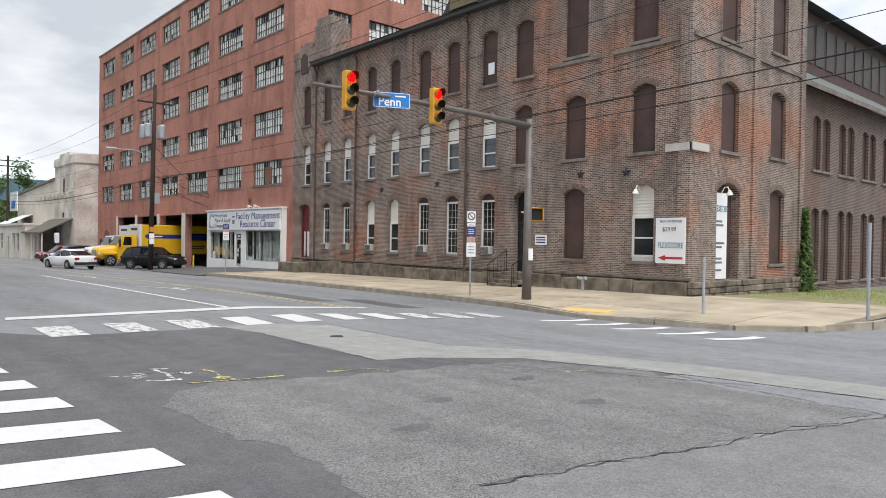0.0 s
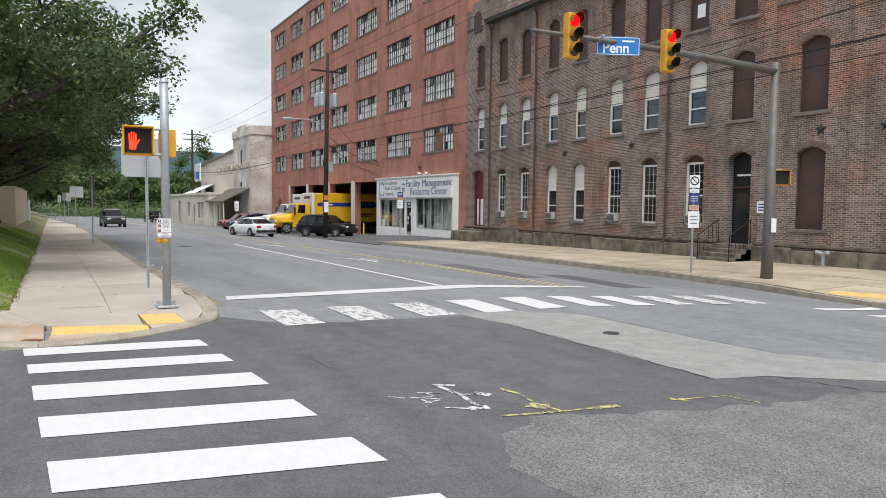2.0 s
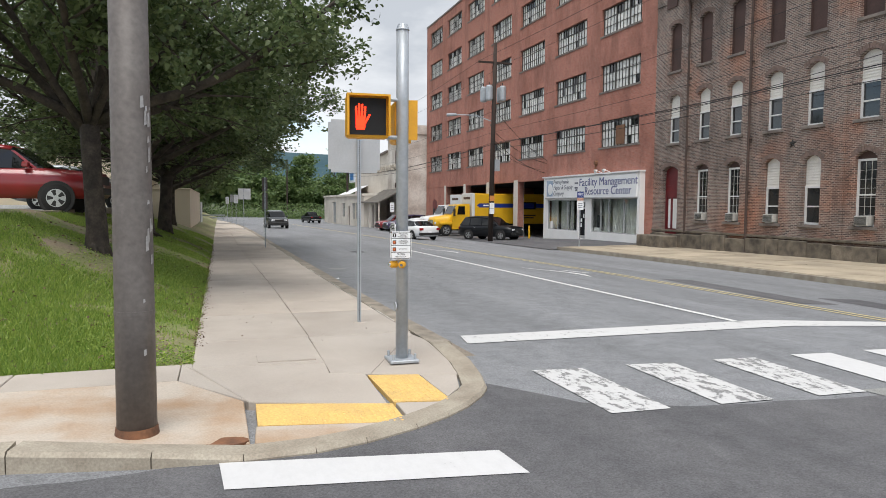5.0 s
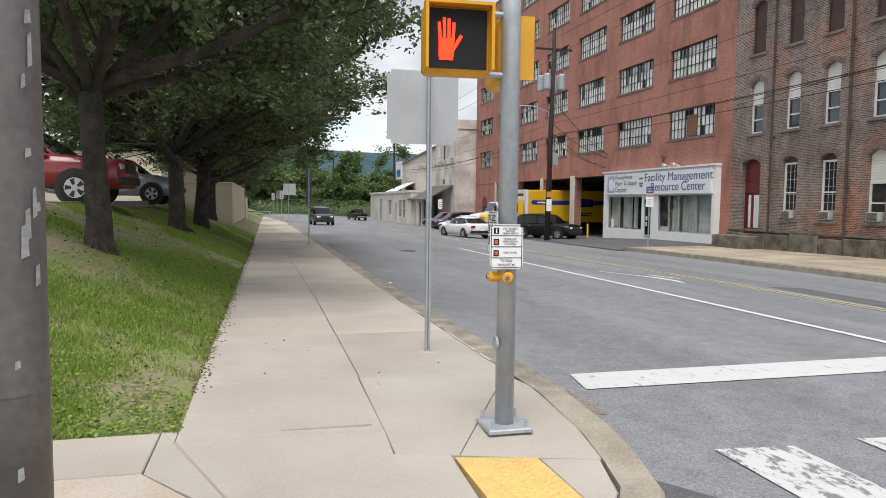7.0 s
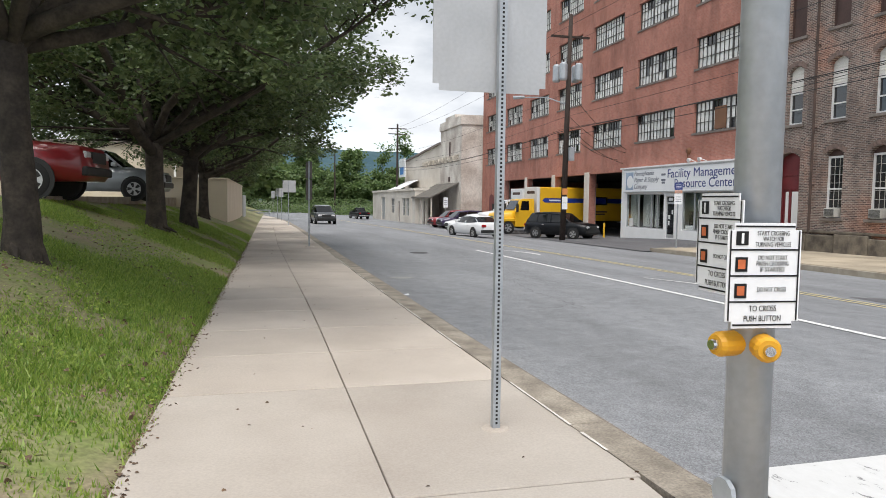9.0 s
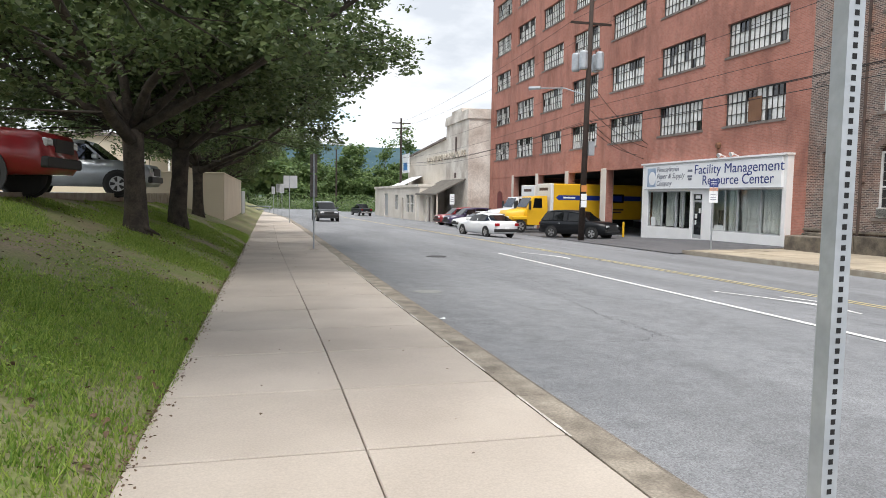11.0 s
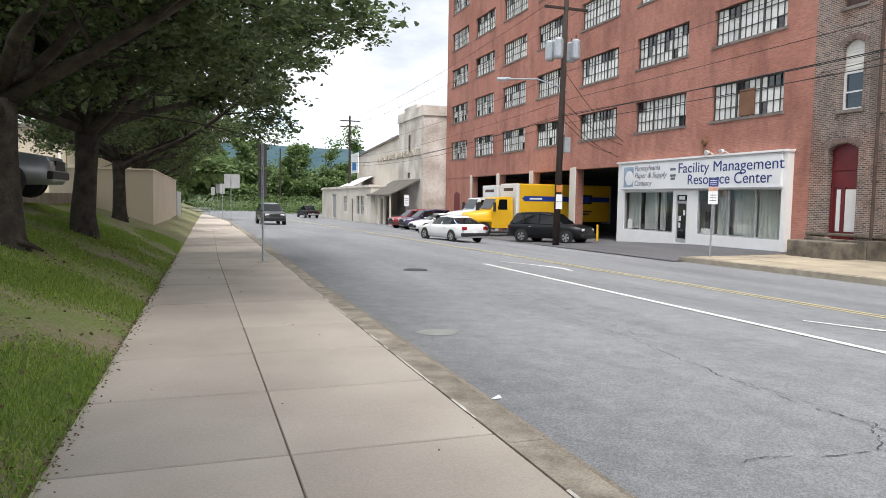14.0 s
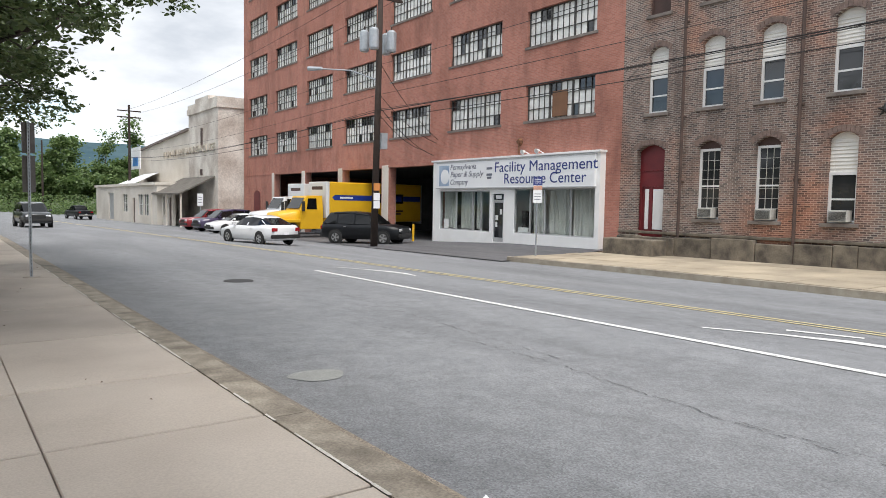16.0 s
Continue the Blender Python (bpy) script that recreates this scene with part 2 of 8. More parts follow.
M_MARK_O = worn_paint("orange_marking", (0.26, 0.14, 0.105), (0.12, 0.115, 0.12), 0.44, 30)
M_BRICK_OLD = brick_mat("old_brown_brick", (0.28, 0.19, 0.16), (0.09, 0.072, 0.068), (0.42, 0.375, 0.33), (1.25, 0.82, 0.66), dirt=(0.06, 0.05, 0.046), dirt_amount=0.75, size=(0.21, 0.072), gap=0.0115)
M_BRICK_WING = brick_mat("dark_wing_brick", (0.17, 0.115, 0.10), (0.10, 0.07, 0.066), (0.27, 0.235, 0.215), (1.0, 0.85, 0.78), dirt_amount=0.5)
M_BRICK_TAN = brick_mat("tan_brick", (0.33, 0.225, 0.155), (0.2, 0.125, 0.09), (0.30, 0.26, 0.22), (0.9, 0.75, 0.62), dirt_amount=0.35)
M_BRICK_RED = brick_mat("red_brick", (0.50, 0.225, 0.17), (0.39, 0.17, 0.132), (0.45, 0.28, 0.225), (0.84, 0.80, 0.78), dirt=(0.12, 0.06, 0.05), dirt_amount=0.6, size=(0.21, 0.072), gap=0.006)
M_STONE = mat("stone", (0.23, 0.195, 0.15), (0.085, 0.073, 0.06), rough=0.95, scale=2.2, fine=30, grain=0.25, bump=0.5, rand=0.2)
M_SILL = mat("sill_stone", (0.24, 0.205, 0.18), (0.13, 0.11, 0.10), rough=0.9, scale=2, fine=40)
M_ARCH = mat("arch_brick", (0.23, 0.16, 0.135), (0.14, 0.105, 0.092), rough=0.9, scale=6, fine=30)
M_PIPE = mat("brown_iron", (0.105, 0.068, 0.055), (0.06, 0.042, 0.036), rough=0.8, scale=3)
M_BOARD = mat("brown_board", (0.088, 0.050, 0.042), (0.06, 0.036, 0.031), rough=0.75, scale=1.2, fine=20)
M_SHUTTER = mat("shutter_offwhite", (0.80, 0.78, 0.73), (0.70, 0.68, 0.63), rough=0.6, scale=1)
M_FRAME = mat("white_frame", (0.78, 0.78, 0.77), (0.70, 0.70, 0.69), rough=0.45, scale=2, grain=0.04, bump=0.03)
M_DARKGLASS = mat("dark_window_glass", (0.018, 0.02, 0.023), (0.03, 0.033, 0.036), rough=0.06, scale=0.8, grain=0.05, bump=0.0, spec=0.8)
M_MILKY = mat("milky_glass", (0.93, 0.92, 0.88), (0.70, 0.71, 0.69), rough=0.45, scale=0.9, fine=6, grain=0.12, bump=0.0, rand=0.12)
M_STEEL = mat("steel_muntin", (0.07, 0.065, 0.06), rough=0.6)
M_REDDOOR = mat("red_door_paint", (0.16, 0.018, 0.022), (0.12, 0.014, 0.018), rough=0.45, scale=2)
M_BLACK = mat("black_paint", (0.012, 0.012, 0.013), (0.02, 0.02, 0.02), rough=0.65, spec=0.3, bump=0.05)
M_ROOF = mat("slate_roof", (0.06, 0.058, 0.06), (0.045, 0.044, 0.046), rough=0.8, scale=2, fine=12)
M_GREENROOF = mat("green_roof", (0.13, 0.155, 0.145), (0.10, 0.12, 0.115), rough=0.7, scale=0.8)
M_CREAM = mat("cream_render", (0.70, 0.655, 0.59), (0.57, 0.52, 0.455), rough=0.9, scale=0.35, fine=12, grain=0.1)
M_CREAM_D = mat("cream_worn_brick", (0.74, 0.70, 0.64), (0.45, 0.39, 0.34), rough=0.9, scale=0.5, fine=9, grain=0.22)
M_BEIGE = mat("beige_siding", (0.60, 0.53, 0.41), (0.54, 0.47, 0.36), rough=0.8, scale=0.5, grain=0.05)
M_WHITEWALL = mat("white_storefront", (0.88, 0.88, 0.87), (0.83, 0.83, 0.82), rough=0.5, scale=1.5, grain=0.05, bump=0.04)
M_SIGN = mat("sign_white", (0.86, 0.87, 0.88), (0.80, 0.81, 0.83), rough=0.35, scale=1, grain=0.03, bump=0.0)
M_NAVY = mat("navy_letter", (0.03, 0.05, 0.22), rough=0.4, bump=0)
M_GREYTXT = mat("grey_letter", (0.16, 0.17, 0.22), rough=0.4, bump=0)
M_BLUE = mat("street_sign_blue", (0.02, 0.20, 0.55), (0.02, 0.17, 0.5), rough=0.35, bump=0, grain=0.03)
M_TEAL = mat("teal_letter", (0.04, 0.22, 0.30), rough=0.4, bump=0)
M_REDSIGN = mat("sign_red", (0.50, 0.03, 0.05), rough=0.4, bump=0)
M_CURTAIN = mat("curtain", (0.86, 0.87, 0.83), (0.72, 0.73, 0.69), rough=0.9, scale=2, grain=0.05)
M_GLASS = glass_mat("pane_glass")
# very dark colour stands in for the shade inside rooms and bays
M_INNER = mat("interior_shade_tint", (0.08, 0.08, 0.08), (0.05, 0.05, 0.05), rough=0.9)
M_GALV = mat("galvanised_steel", (0.44, 0.47, 0.50), (0.36, 0.39, 0.42), rough=0.45, metal=0.35, scale=6, fine=30, grain=0.08)
M_ALU = mat("sign_back_aluminium", (0.50, 0.51, 0.52), (0.43, 0.44, 0.45), rough=0.5, metal=0.4, scale=2, grain=0.05, bump=0.02)
M_POLE = mat("grey_brown_pole", (0.155, 0.14, 0.13), (0.115, 0.10, 0.092), rough=0.55, metal=0.2, scale=3, fine=25)
M_SCUFF = mat("bare_scuff", (0.42, 0.42, 0.42), (0.3, 0.29, 0.28), rough=0.6, scale=20)
M_RUST = mat("rust", (0.22, 0.10, 0.05), (0.12, 0.06, 0.035), rough=0.9, scale=9)
M_WOODPOLE = mat("creosote_wood", (0.045, 0.03, 0.024), (0.03, 0.021, 0.017), rough=0.9, scale=4, fine=30)
M_CABLE = mat("black_cable", (0.012, 0.012, 0.012), rough=0.7, bump=0)
M_CANOPY = mat("canopy_felt", (0.16, 0.145, 0.125), (0.10, 0.092, 0.08), rough=0.9, scale=1.5)
M_FADED = mat("faded_letter", (0.46, 0.41, 0.34), (0.6, 0.54, 0.46), rough=0.9, scale=1.2, bump=0)
M_RUSTY_CONC = mat("rust_stained_concrete", (0.50, 0.44, 0.37), (0.40, 0.27, 0.17), rough=0.9, scale=1.9, fine=60, grain=0.12)
M_SIGYEL = mat("signal_yellow", (0.74, 0.37, 0.02), (0.64, 0.31, 0.02), rough=0.45, scale=3, grain=0.05, bump=0.03)
M_LENS = mat("dark_lens", (0.03, 0.027, 0.012), rough=0.3, bump=0)
M_RED_ON = lamp_mat("red_signal_lamp", (0.9, 0.003, 0.006), 1.0)
M_STOP_ON = lamp_mat("red_walk_lamp", (1.0, 0.03, 0.01), 2.0)
M_BARK = mat("bark", (0.07, 0.056, 0.044), (0.028, 0.023, 0.019), rough=0.95, scale=5, fine=28, grain=0.3, bump=0.9)
M_LEAF = leaf_mat("leaf", (0.05, 0.085, 0.03), (0.165, 0.212, 0.088))
# paler leaf copy, with haze of the far woods put into the colour
M_LEAF_FAR = leaf_mat("leaf_far_hazed", (0.085, 0.145, 0.05), (0.21, 0.29, 0.105))
M_GRASS = mat("grass_soil", (0.17, 0.21, 0.06), (0.27, 0.21, 0.15), rough=0.95, scale=1.4, fine=25, grain=0.3, bump=0.6)
M_BLADE = leaf_mat("grass_blade", (0.13, 0.25, 0.035), (0.42, 0.52, 0.12))
# forest colour shifted to blue, so the distance haze is painted in
M_HILL = mat("hill_forest_hazed", (0.075, 0.12, 0.135), (0.05, 0.09, 0.11), rough=1, scale=0.006, fine=0.05, grain=0.12, bump=0, spec=0.0)
M_TYRE = mat("tyre", (0.018, 0.018, 0.018), rough=0.85)
M_RIM = mat("alloy_rim", (0.55, 0.56, 0.57), rough=0.3, metal=0.8, bump=0)
M_CHROME = mat("chrome", (0.7, 0.7, 0.7), rough=0.15, metal=1.0, bump=0, grain=0.02)
M_CARGLASS = mat("car_glass", (0.008, 0.009, 0.01), rough=0.04, bump=0, spec=0.5, grain=0.02)
M_TAIL = mat("tail_lamp", (0.35, 0.01, 0.015), rough=0.2, bump=0)
M_HEAD = mat("head_lamp", (0.7, 0.72, 0.74), rough=0.1, bump=0)
M_CBLACK = mat("car_black", (0.006, 0.007, 0.009), rough=0.35, bump=0, coat=0.0, spec=0.35, grain=0.02)
M_CWHITE = mat("car_white", (0.74, 0.75, 0.76), (0.70, 0.71, 0.72), rough=0.3, bump=0, coat=0.6, grain=0.01)
M_CRED = mat("car_red", (0.26, 0.012, 0.018), rough=0.3, bump=0, coat=0.7, grain=0.02)
M_CSILVER = mat("car_silver", (0.45, 0.48, 0.51), rough=0.3, metal=0.5, bump=0, coat=0.5, grain=0.02)
M_CPURPLE = mat("car_dark_purple", (0.05, 0.035, 0.09), rough=0.3, bump=0, coat=0.6, grain=0.02)
M_CGREY = mat("car_dark_grey", (0.06, 0.065, 0.07), rough=0.3, metal=0.3, bump=0, coat=0.6, grain=0.02)
M_TRUCKYEL = mat("truck_yellow", (0.78, 0.46, 0.02), (0.72, 0.41, 0.02), rough=0.35, bump=0, grain=0.02)
M_STRIPE = mat("truck_blue", (0.02, 0.05, 0.30), rough=0.35, bump=0)
M_PLASTIC = mat("black_plastic", (0.02, 0.02, 0.02), rough=0.6, bump=0)
M_AC = mat("ac_casing", (0.55, 0.54, 0.50), (0.45, 0.44, 0.41), rough=0.5)
M_LEAFLITTER = mat("dead_leaf", (0.16, 0.10, 0.06), (0.09, 0.06, 0.04), rough=0.9)


# ---- building blocks ----
def road_z(x, y):
    """Height of the carriageway: it falls along the street and to its east side."""
    return float(np.interp(x, [-60, 2.0, 8.0, 14.7, 24, 80], [0.35, 0.22, 0.15, -0.20, -0.20, -0.7])) - 0.011 * min(max(y, -20), 125)


def walk_w(x, y):
    return 0.37 - 0.011 * min(y, 125)


def walk_e(x, y):
    return -0.05 - 0.011 * min(y, 125) + 0.010 * (x - 14.7)


def bm_new():
    return bmesh.new()


def quad(bm, *pts):
    return bm.faces.new([bm.verts.new(p) for p in pts])


def box(bm, x0, x1, y0, y1, z0, z1, m=None):
    v = [Vector((x, y, z)) for x in (x0, x1) for y in (y0, y1) for z in (z0, z1)]
    if m is not None:
        v = [m @ p for p in v]
    v = [bm.verts.new(p) for p in v]
    for f in ((0, 1, 3, 2), (4, 6, 7, 5), (0, 4, 5, 1), (2, 3, 7, 6), (0, 2, 6, 4), (1, 5, 7, 3)):
        bm.faces.new([v[i] for i in f])
    return v


def bevelled(bm, width=0.02, seg=2):
    bmesh.ops.bevel(bm, geom=bm.edges[:], offset=width, segments=seg, affect="EDGES", profile=0.5, clamp_overlap=True)
    return bm


def ring(bm, pts):
    return [bm.verts.new(p) for p in pts]


def tube(bm, pts, radii, n=8, cap=True):
    """A round bar through pts with a radius at each."""
    pts = [Vector(p) for p in pts]
    rings = []
    for i, p in enumerate(pts):
        d = (pts[min(i + 1, len(pts) - 1)] - pts[max(i - 1, 0)]).normalized()
        a = d.cross(Vector((0, 0, 1)))
        if rings:
            a = side - d * side.dot(d)
        if a.length < 1e-3:
            a = Vector((1, 0, 0))
        a.normalize()
        side = a
        b = d.cross(a)
        r = radii[i] if isinstance(radii, (list, tuple)) else radii
        rings.append(ring(bm, [p + (a * math.cos(2 * math.pi * k / n) + b * math.sin(2 * math.pi * k / n)) * r for k in range(n)]))
    for r0, r1 in zip(rings, rings[1:]):
        for k in range(n):
            bm.faces.new((r0[k], r0[(k + 1) % n], r1[(k + 1) % n], r1[k]))
    if cap:
        bm.faces.new(rings[0][::-1])
        bm.faces.new(rings[-1])
    return bm


def link(name, bm, material, smooth=False):
    bmesh.ops.recalc_face_normals(bm, faces=bm.faces[:])
    me = bpy.data.meshes.new(name)
    bm.to_mesh(me)
    bm.free()
    if smooth:
        for p in me.polygons:
            p.use_smooth = True
    me.materials.append(material)
    return new(name, me)


def part(name, bm, material, parent, label="", smooth=False):
    ob = link(name, bm, material, smooth)
    ob.parent = parent
    if parent.parent is None:
        ob.matrix_parent_inverse = parent.matrix_basis.inverted()
    if label:
        ob["label"] = label
    return ob


def local(name, bm, material, parent, label="", smooth=False):
    """A part whose mesh is written in its parent's own space."""
    ob = link(name, bm, material, smooth)
    ob.parent = parent
    if label:
        ob["label"] = label
    return ob


def share(name, me, parent, m=None):
    ob = new(name, me)
    ob.parent = parent
    if m is not None:
        ob.matrix_basis = m
    return ob


def thing(name, at, label, category, group="", kind=""):
    e = new(name)
    e.empty_display_size = 0.2
    e.matrix_basis = at if isinstance(at, Matrix) else Matrix.Translation(at)
    return tagged(e, label, category, group, kind)


def text_mesh(body, size, extrude=0.004, align="CENTER", shear=0.0, offset=0.0):
    cu = bpy.data.curves.new("lettering", "FONT")
    cu.body, cu.size, cu.extrude, cu.align_x, cu.align_y = body, size, extrude, align, "CENTER"
    cu.shear, cu.offset = shear, offset
    tmp = bpy.data.objects.new("lettering", cu)
    scene.collection.objects.link(tmp)
    me = bpy.data.meshes.new_from_object(tmp.evaluated_get(bpy.context.evaluated_depsgraph_get()))
    bpy.data.objects.remove(tmp)
    return me


def lettering(name, body, size, m, material, parent, width=None, **kw):
    me = text_mesh(body, size, **kw)
    if width:
        xs = [v.co.x for v in me.vertices]
        k = width / max(1e-6, max(xs) - min(xs))
        for v in me.vertices:
            v.co.x *= k
    me.materials.clear()
    me.materials.append(material)
    ob = new(name, me)
    ob.parent = parent
    ob.matrix_basis = m
    return ob


WEST = Matrix(((0, 0, -1, 0), (-1, 0, 0, 0), (0, 1, 0, 0), (0, 0, 0, 1)))   # letters that face -x
SOUTH = Matrix(((1, 0, 0, 0), (0, 0, -1, 0), (0, 1, 0, 0), (0, 0, 0, 1)))   # letters that face -y


def west_text(x, y, z):
    return Matrix.Translation((x, y, z)) @ WEST


def south_text(x, y, z):
    return Matrix.Translation((x, y, z)) @ SOUTH


def wall_mesh(P, u0, u1, z0, z1, thick, holes):
    """A thick wall with openings through it. P(u, d, z) gives the place. holes: (ua, ub, za, zb, rise)."""
    bm = bm_new()
    us = sorted({u0, u1, *[h[0] for h in holes], *[h[1] for h in holes]})
    zs = sorted({z0, z1, *[h[2] for h in holes], *[h[3] for h in holes]})

    def solid(i, j):
        if i < 0 or j < 0 or i >= len(us) - 1 or j >= len(zs) - 1:
            return False
        uc, zc = (us[i] + us[i + 1]) / 2, (zs[j] + zs[j + 1]) / 2
        return not any(h[0] < uc < h[1] and h[2] < zc < h[3] for h in holes)

    for i in range(len(us) - 1):
        for j in range(len(zs) - 1):
            if not solid(i, j):
                continue
            a, b, c, d = us[i], us[i + 1], zs[j], zs[j + 1]
            quad(bm, P(a, 0, c), P(b, 0, c), P(b, 0, d), P(a, 0, d))
            quad(bm, P(a, thick, c), P(a, thick, d), P(b, thick, d), P(b, thick, c))
            if not solid(i - 1, j):
                quad(bm, P(a, 0, c), P(a, 0, d), P(a, thick, d), P(a, thick, c))
            if not solid(i + 1, j):
                quad(bm, P(b, 0, c), P(b, thick, c), P(b, thick, d), P(b, 0, d))
            if not solid(i, j - 1):
                quad(bm, P(a, 0, c), P(a, thick, c), P(b, thick, c), P(b, 0, c))
            if not solid(i, j + 1):
                quad(bm, P(a, 0, d), P(b, 0, d), P(b, thick, d), P(a, thick, d))
    for ua, ub, za, zb, rise in holes:
        if not rise:
            continue
        n = 8
        for k in range(n):
            s0, s1 = ua + (ub - ua) * k / n, ua + (ub - ua) * (k + 1) / n
            h0, h1 = zb - rise * (2 * k / n - 1) ** 2, zb - rise * (2 * (k + 1) / n - 1) ** 2
            quad(bm, P(s0, 0, h0), P(s1, 0, h1), P(s1, 0, zb), P(s0, 0, zb))
            quad(bm, P(s0, 0, h0), P(s0, thick, h0), P(s1, thick, h1), P(s1, 0, h1))
    bmesh.ops.remove_doubles(bm, verts=bm.verts[:], dist=0.0005)
    return bm


def arch_fill(bm, P, ua, ub, za, zb, rise, d0, d1):
    """A panel with a segmental top between depths d0 and d1."""
    n = 8
    low = [(ua, za), (ub, za)]
    top = [(ub + (ua - ub) * k / n, zb - rise * (2 * k / n - 1) ** 2) for k in range(n + 1)]
    ring_pts = low + top
    a = [bm.verts.new(P(u, d0, z)) for u, z in ring_pts]
    b = [bm.verts.new(P(u, d1, z)) for u, z in ring_pts]
    bm.faces.new(a)
    bm.faces.new(b[::-1])
    for k in range(len(a)):
        bm.faces.new((a[k], a[(k + 1) % len(a)], b[(k + 1) % len(a)], b[k]))
    return bm


def ubox(bm, P, ua, ub, da, db, za, zb):
    c = [P(u, d, z) for u in (ua, ub) for d in (da, db) for z in (za, zb)]
    v = [bm.verts.new(p) for p in c]
    for f in ((0, 1, 3, 2), (4, 6, 7, 5), (0, 4, 5, 1), (2, 3, 7, 6), (0, 2, 6, 4), (1, 5, 7, 3)):
        bm.faces.new([v[i] for i in f])
    return bm


# ---- ground, road and pavements ----
def sheet(name, xs, ys, zf, material):
    bm = bm_new()
    g = [[bm.verts.new((x, y, zf(x, y))) for y in ys] for x in xs]
    for i in range(len(xs) - 1):
        for j in range(len(ys) - 1):
            bm.faces.new((g[i][j], g[i + 1][j], g[i + 1][j + 1], g[i][j + 1]))
    return link(name, bm, material)


gx = [-3000, -900, -300, -120, -60, -30, -10, 2, 5, 8, 11, 14.7, 24, 40, 80, 200, 600, 3000]
gy = [-3000, -800, -200, -60, -20, 0, 15, 40, 80, 125, 170, 195, 260, 500, 1200, 3000]
ground = sheet("ground", gx, gy, road_z, M_ROAD)
ground.data.materials.append(M_EARTH)
for p in ground.data.polygons:
    c = p.center
    if abs(c.x) > 85 or c.y > 172 or c.y < -70:
        p.material_index = 1
tagged(ground, "grey worn asphalt road surface running to the horizon", "road", kind="structure")


def decal(name, pts, material, label, category, lift=0.004, div=1.0):
    """A thin flat piece laid on the road, following its fall."""
    bm = bm_new()
    f = bm.faces.new([bm.verts.new((x, y, 0)) for x, y in pts])
    bmesh.ops.triangulate(bm, faces=[f])
    for axis, cuts in (((1, 0, 0), (2, 5, 8, 11, 14.7)), ((0, 1, 0), (0, 15, 40, 80, 125))):
        for c in cuts:
            bmesh.ops.bisect_plane(bm, geom=bm.verts[:] + bm.edges[:] + bm.faces[:], plane_co=Vector(axis) * c, plane_no=axis)
    for v in bm.verts:
        v.co.z = road_z(v.co.x, v.co.y) + lift
    ob = link(name, bm, material)
    return tagged(ob, label, category, kind="structure")


def strip(pts, w):
    """Outline of a band of width w (or a list of widths) along pts."""
    left, right = [], []
    for i, p in enumerate(pts):
        a, b = Vector(pts[max(i - 1, 0)]), Vector(pts[min(i + 1, len(pts) - 1)])
        d = (b - a).normalized()
        nrm = Vector((-d.y, d.x))
        ww = w[i] if isinstance(w, list) else w
        left.append(tuple(Vector(p) + nrm * ww / 2))
        right.append(tuple(Vector(p) - nrm * ww / 2))
    return left + right[::-1]


def line_mesh(name, paths, material, label, category, lift=0.006):
    bm = bm_new()
    for pts, w in paths:
        for i in range(len(pts) - 1):
            o = strip(pts[i:i + 2], w)
            bm.faces.new([bm.verts.new((x, y, road_z(x, y) + lift)) for x, y in o])
    return tagged(link(name, bm, material), label, category, kind="structure")


def jitter_line(a, b, n, amp, rng):
    a, b = Vector(a), Vector(b)
    d = b - a
    nn = Vector((-d.y, d.x)).normalized()
    off = 0
    out = []
    for k in range(n + 1):
        off = off * 0.75 + rng.uniform(-amp, amp)
        out.append(tuple(a + d * k / n + nn * (off if 0 < k < n else 0)))
    return out


def ragged(pts, step=0.22, amp=0.05, seed=1):
    """The outline with an uneven, broken edge."""
    r = random.Random(seed)
    out = []
    for p, q in zip(pts, pts[1:] + pts[:1]):
        p, q = Vector(p), Vector(q)
        n = max(1, min(40, int((q - p).length / step)))
        nn = Vector((-(q - p).y, (q - p).x)).normalized()
        for k in range(n):
            out.append(tuple(p.lerp(q, k / n) + nn * r.uniform(-amp, amp)))
    return out


rng = random.Random(4)
# resurfaced parts of the crossing
decal("dark_asphalt", ragged([(-14, -8), (-14, 11.75), (-1.5, 11.7), (0.5, 12.0), (1.2, 12.6), (1.9, 13.3), (2.5, 12.4), (3.4, 12.05), (5.2, 11.9), (5.55, 11.9), (5.9, 10.2), (6.3, 8.0), (7.4, 6.0), (8.0, 3.9), (5.0, 4.6), (3.6, 5.2), (3.2, 4.0), (3.3, 2.3), (3.2, -8)], 0.3, 0.03), M_DARK, "darker resurfaced asphalt in the crossing", "road patch", 0.003)
decal("worn_asphalt", ragged([(2.9, -2.0), (2.35, 1.5), (2.35, 2.9), (2.5, 3.7), (2.25, 4.8), (2.27, 5.94), (2.6, 6.5), (3.0, 6.78), (3.84, 6.52), (5.06, 6.18), (6.2, 6.1), (7.2, 5.7), (7.8, 4.4), (7.5, 3.2), (7.46, 1.6), (5.43, 2.0), (4.42, 2.2), (3.69, 2.36), (3.0, 2.54)], 0.16, 0.07, 3), M_WORN, "coarse worn asphalt with dark pits", "road patch", 0.0055)
decal("old_asphalt", ragged([(2.95, -8), (2.95, 2.5), (4.42, 2.17), (5.43, 1.97), (7.5, 1.5), (8.3, 1.25), (9.6, 0.9), (16.5, -0.6), (16.5, -8)], 0.3, 0.03, 6), M_OLD, "smooth grey older asphalt beyond the crack", "road patch", 0.004)
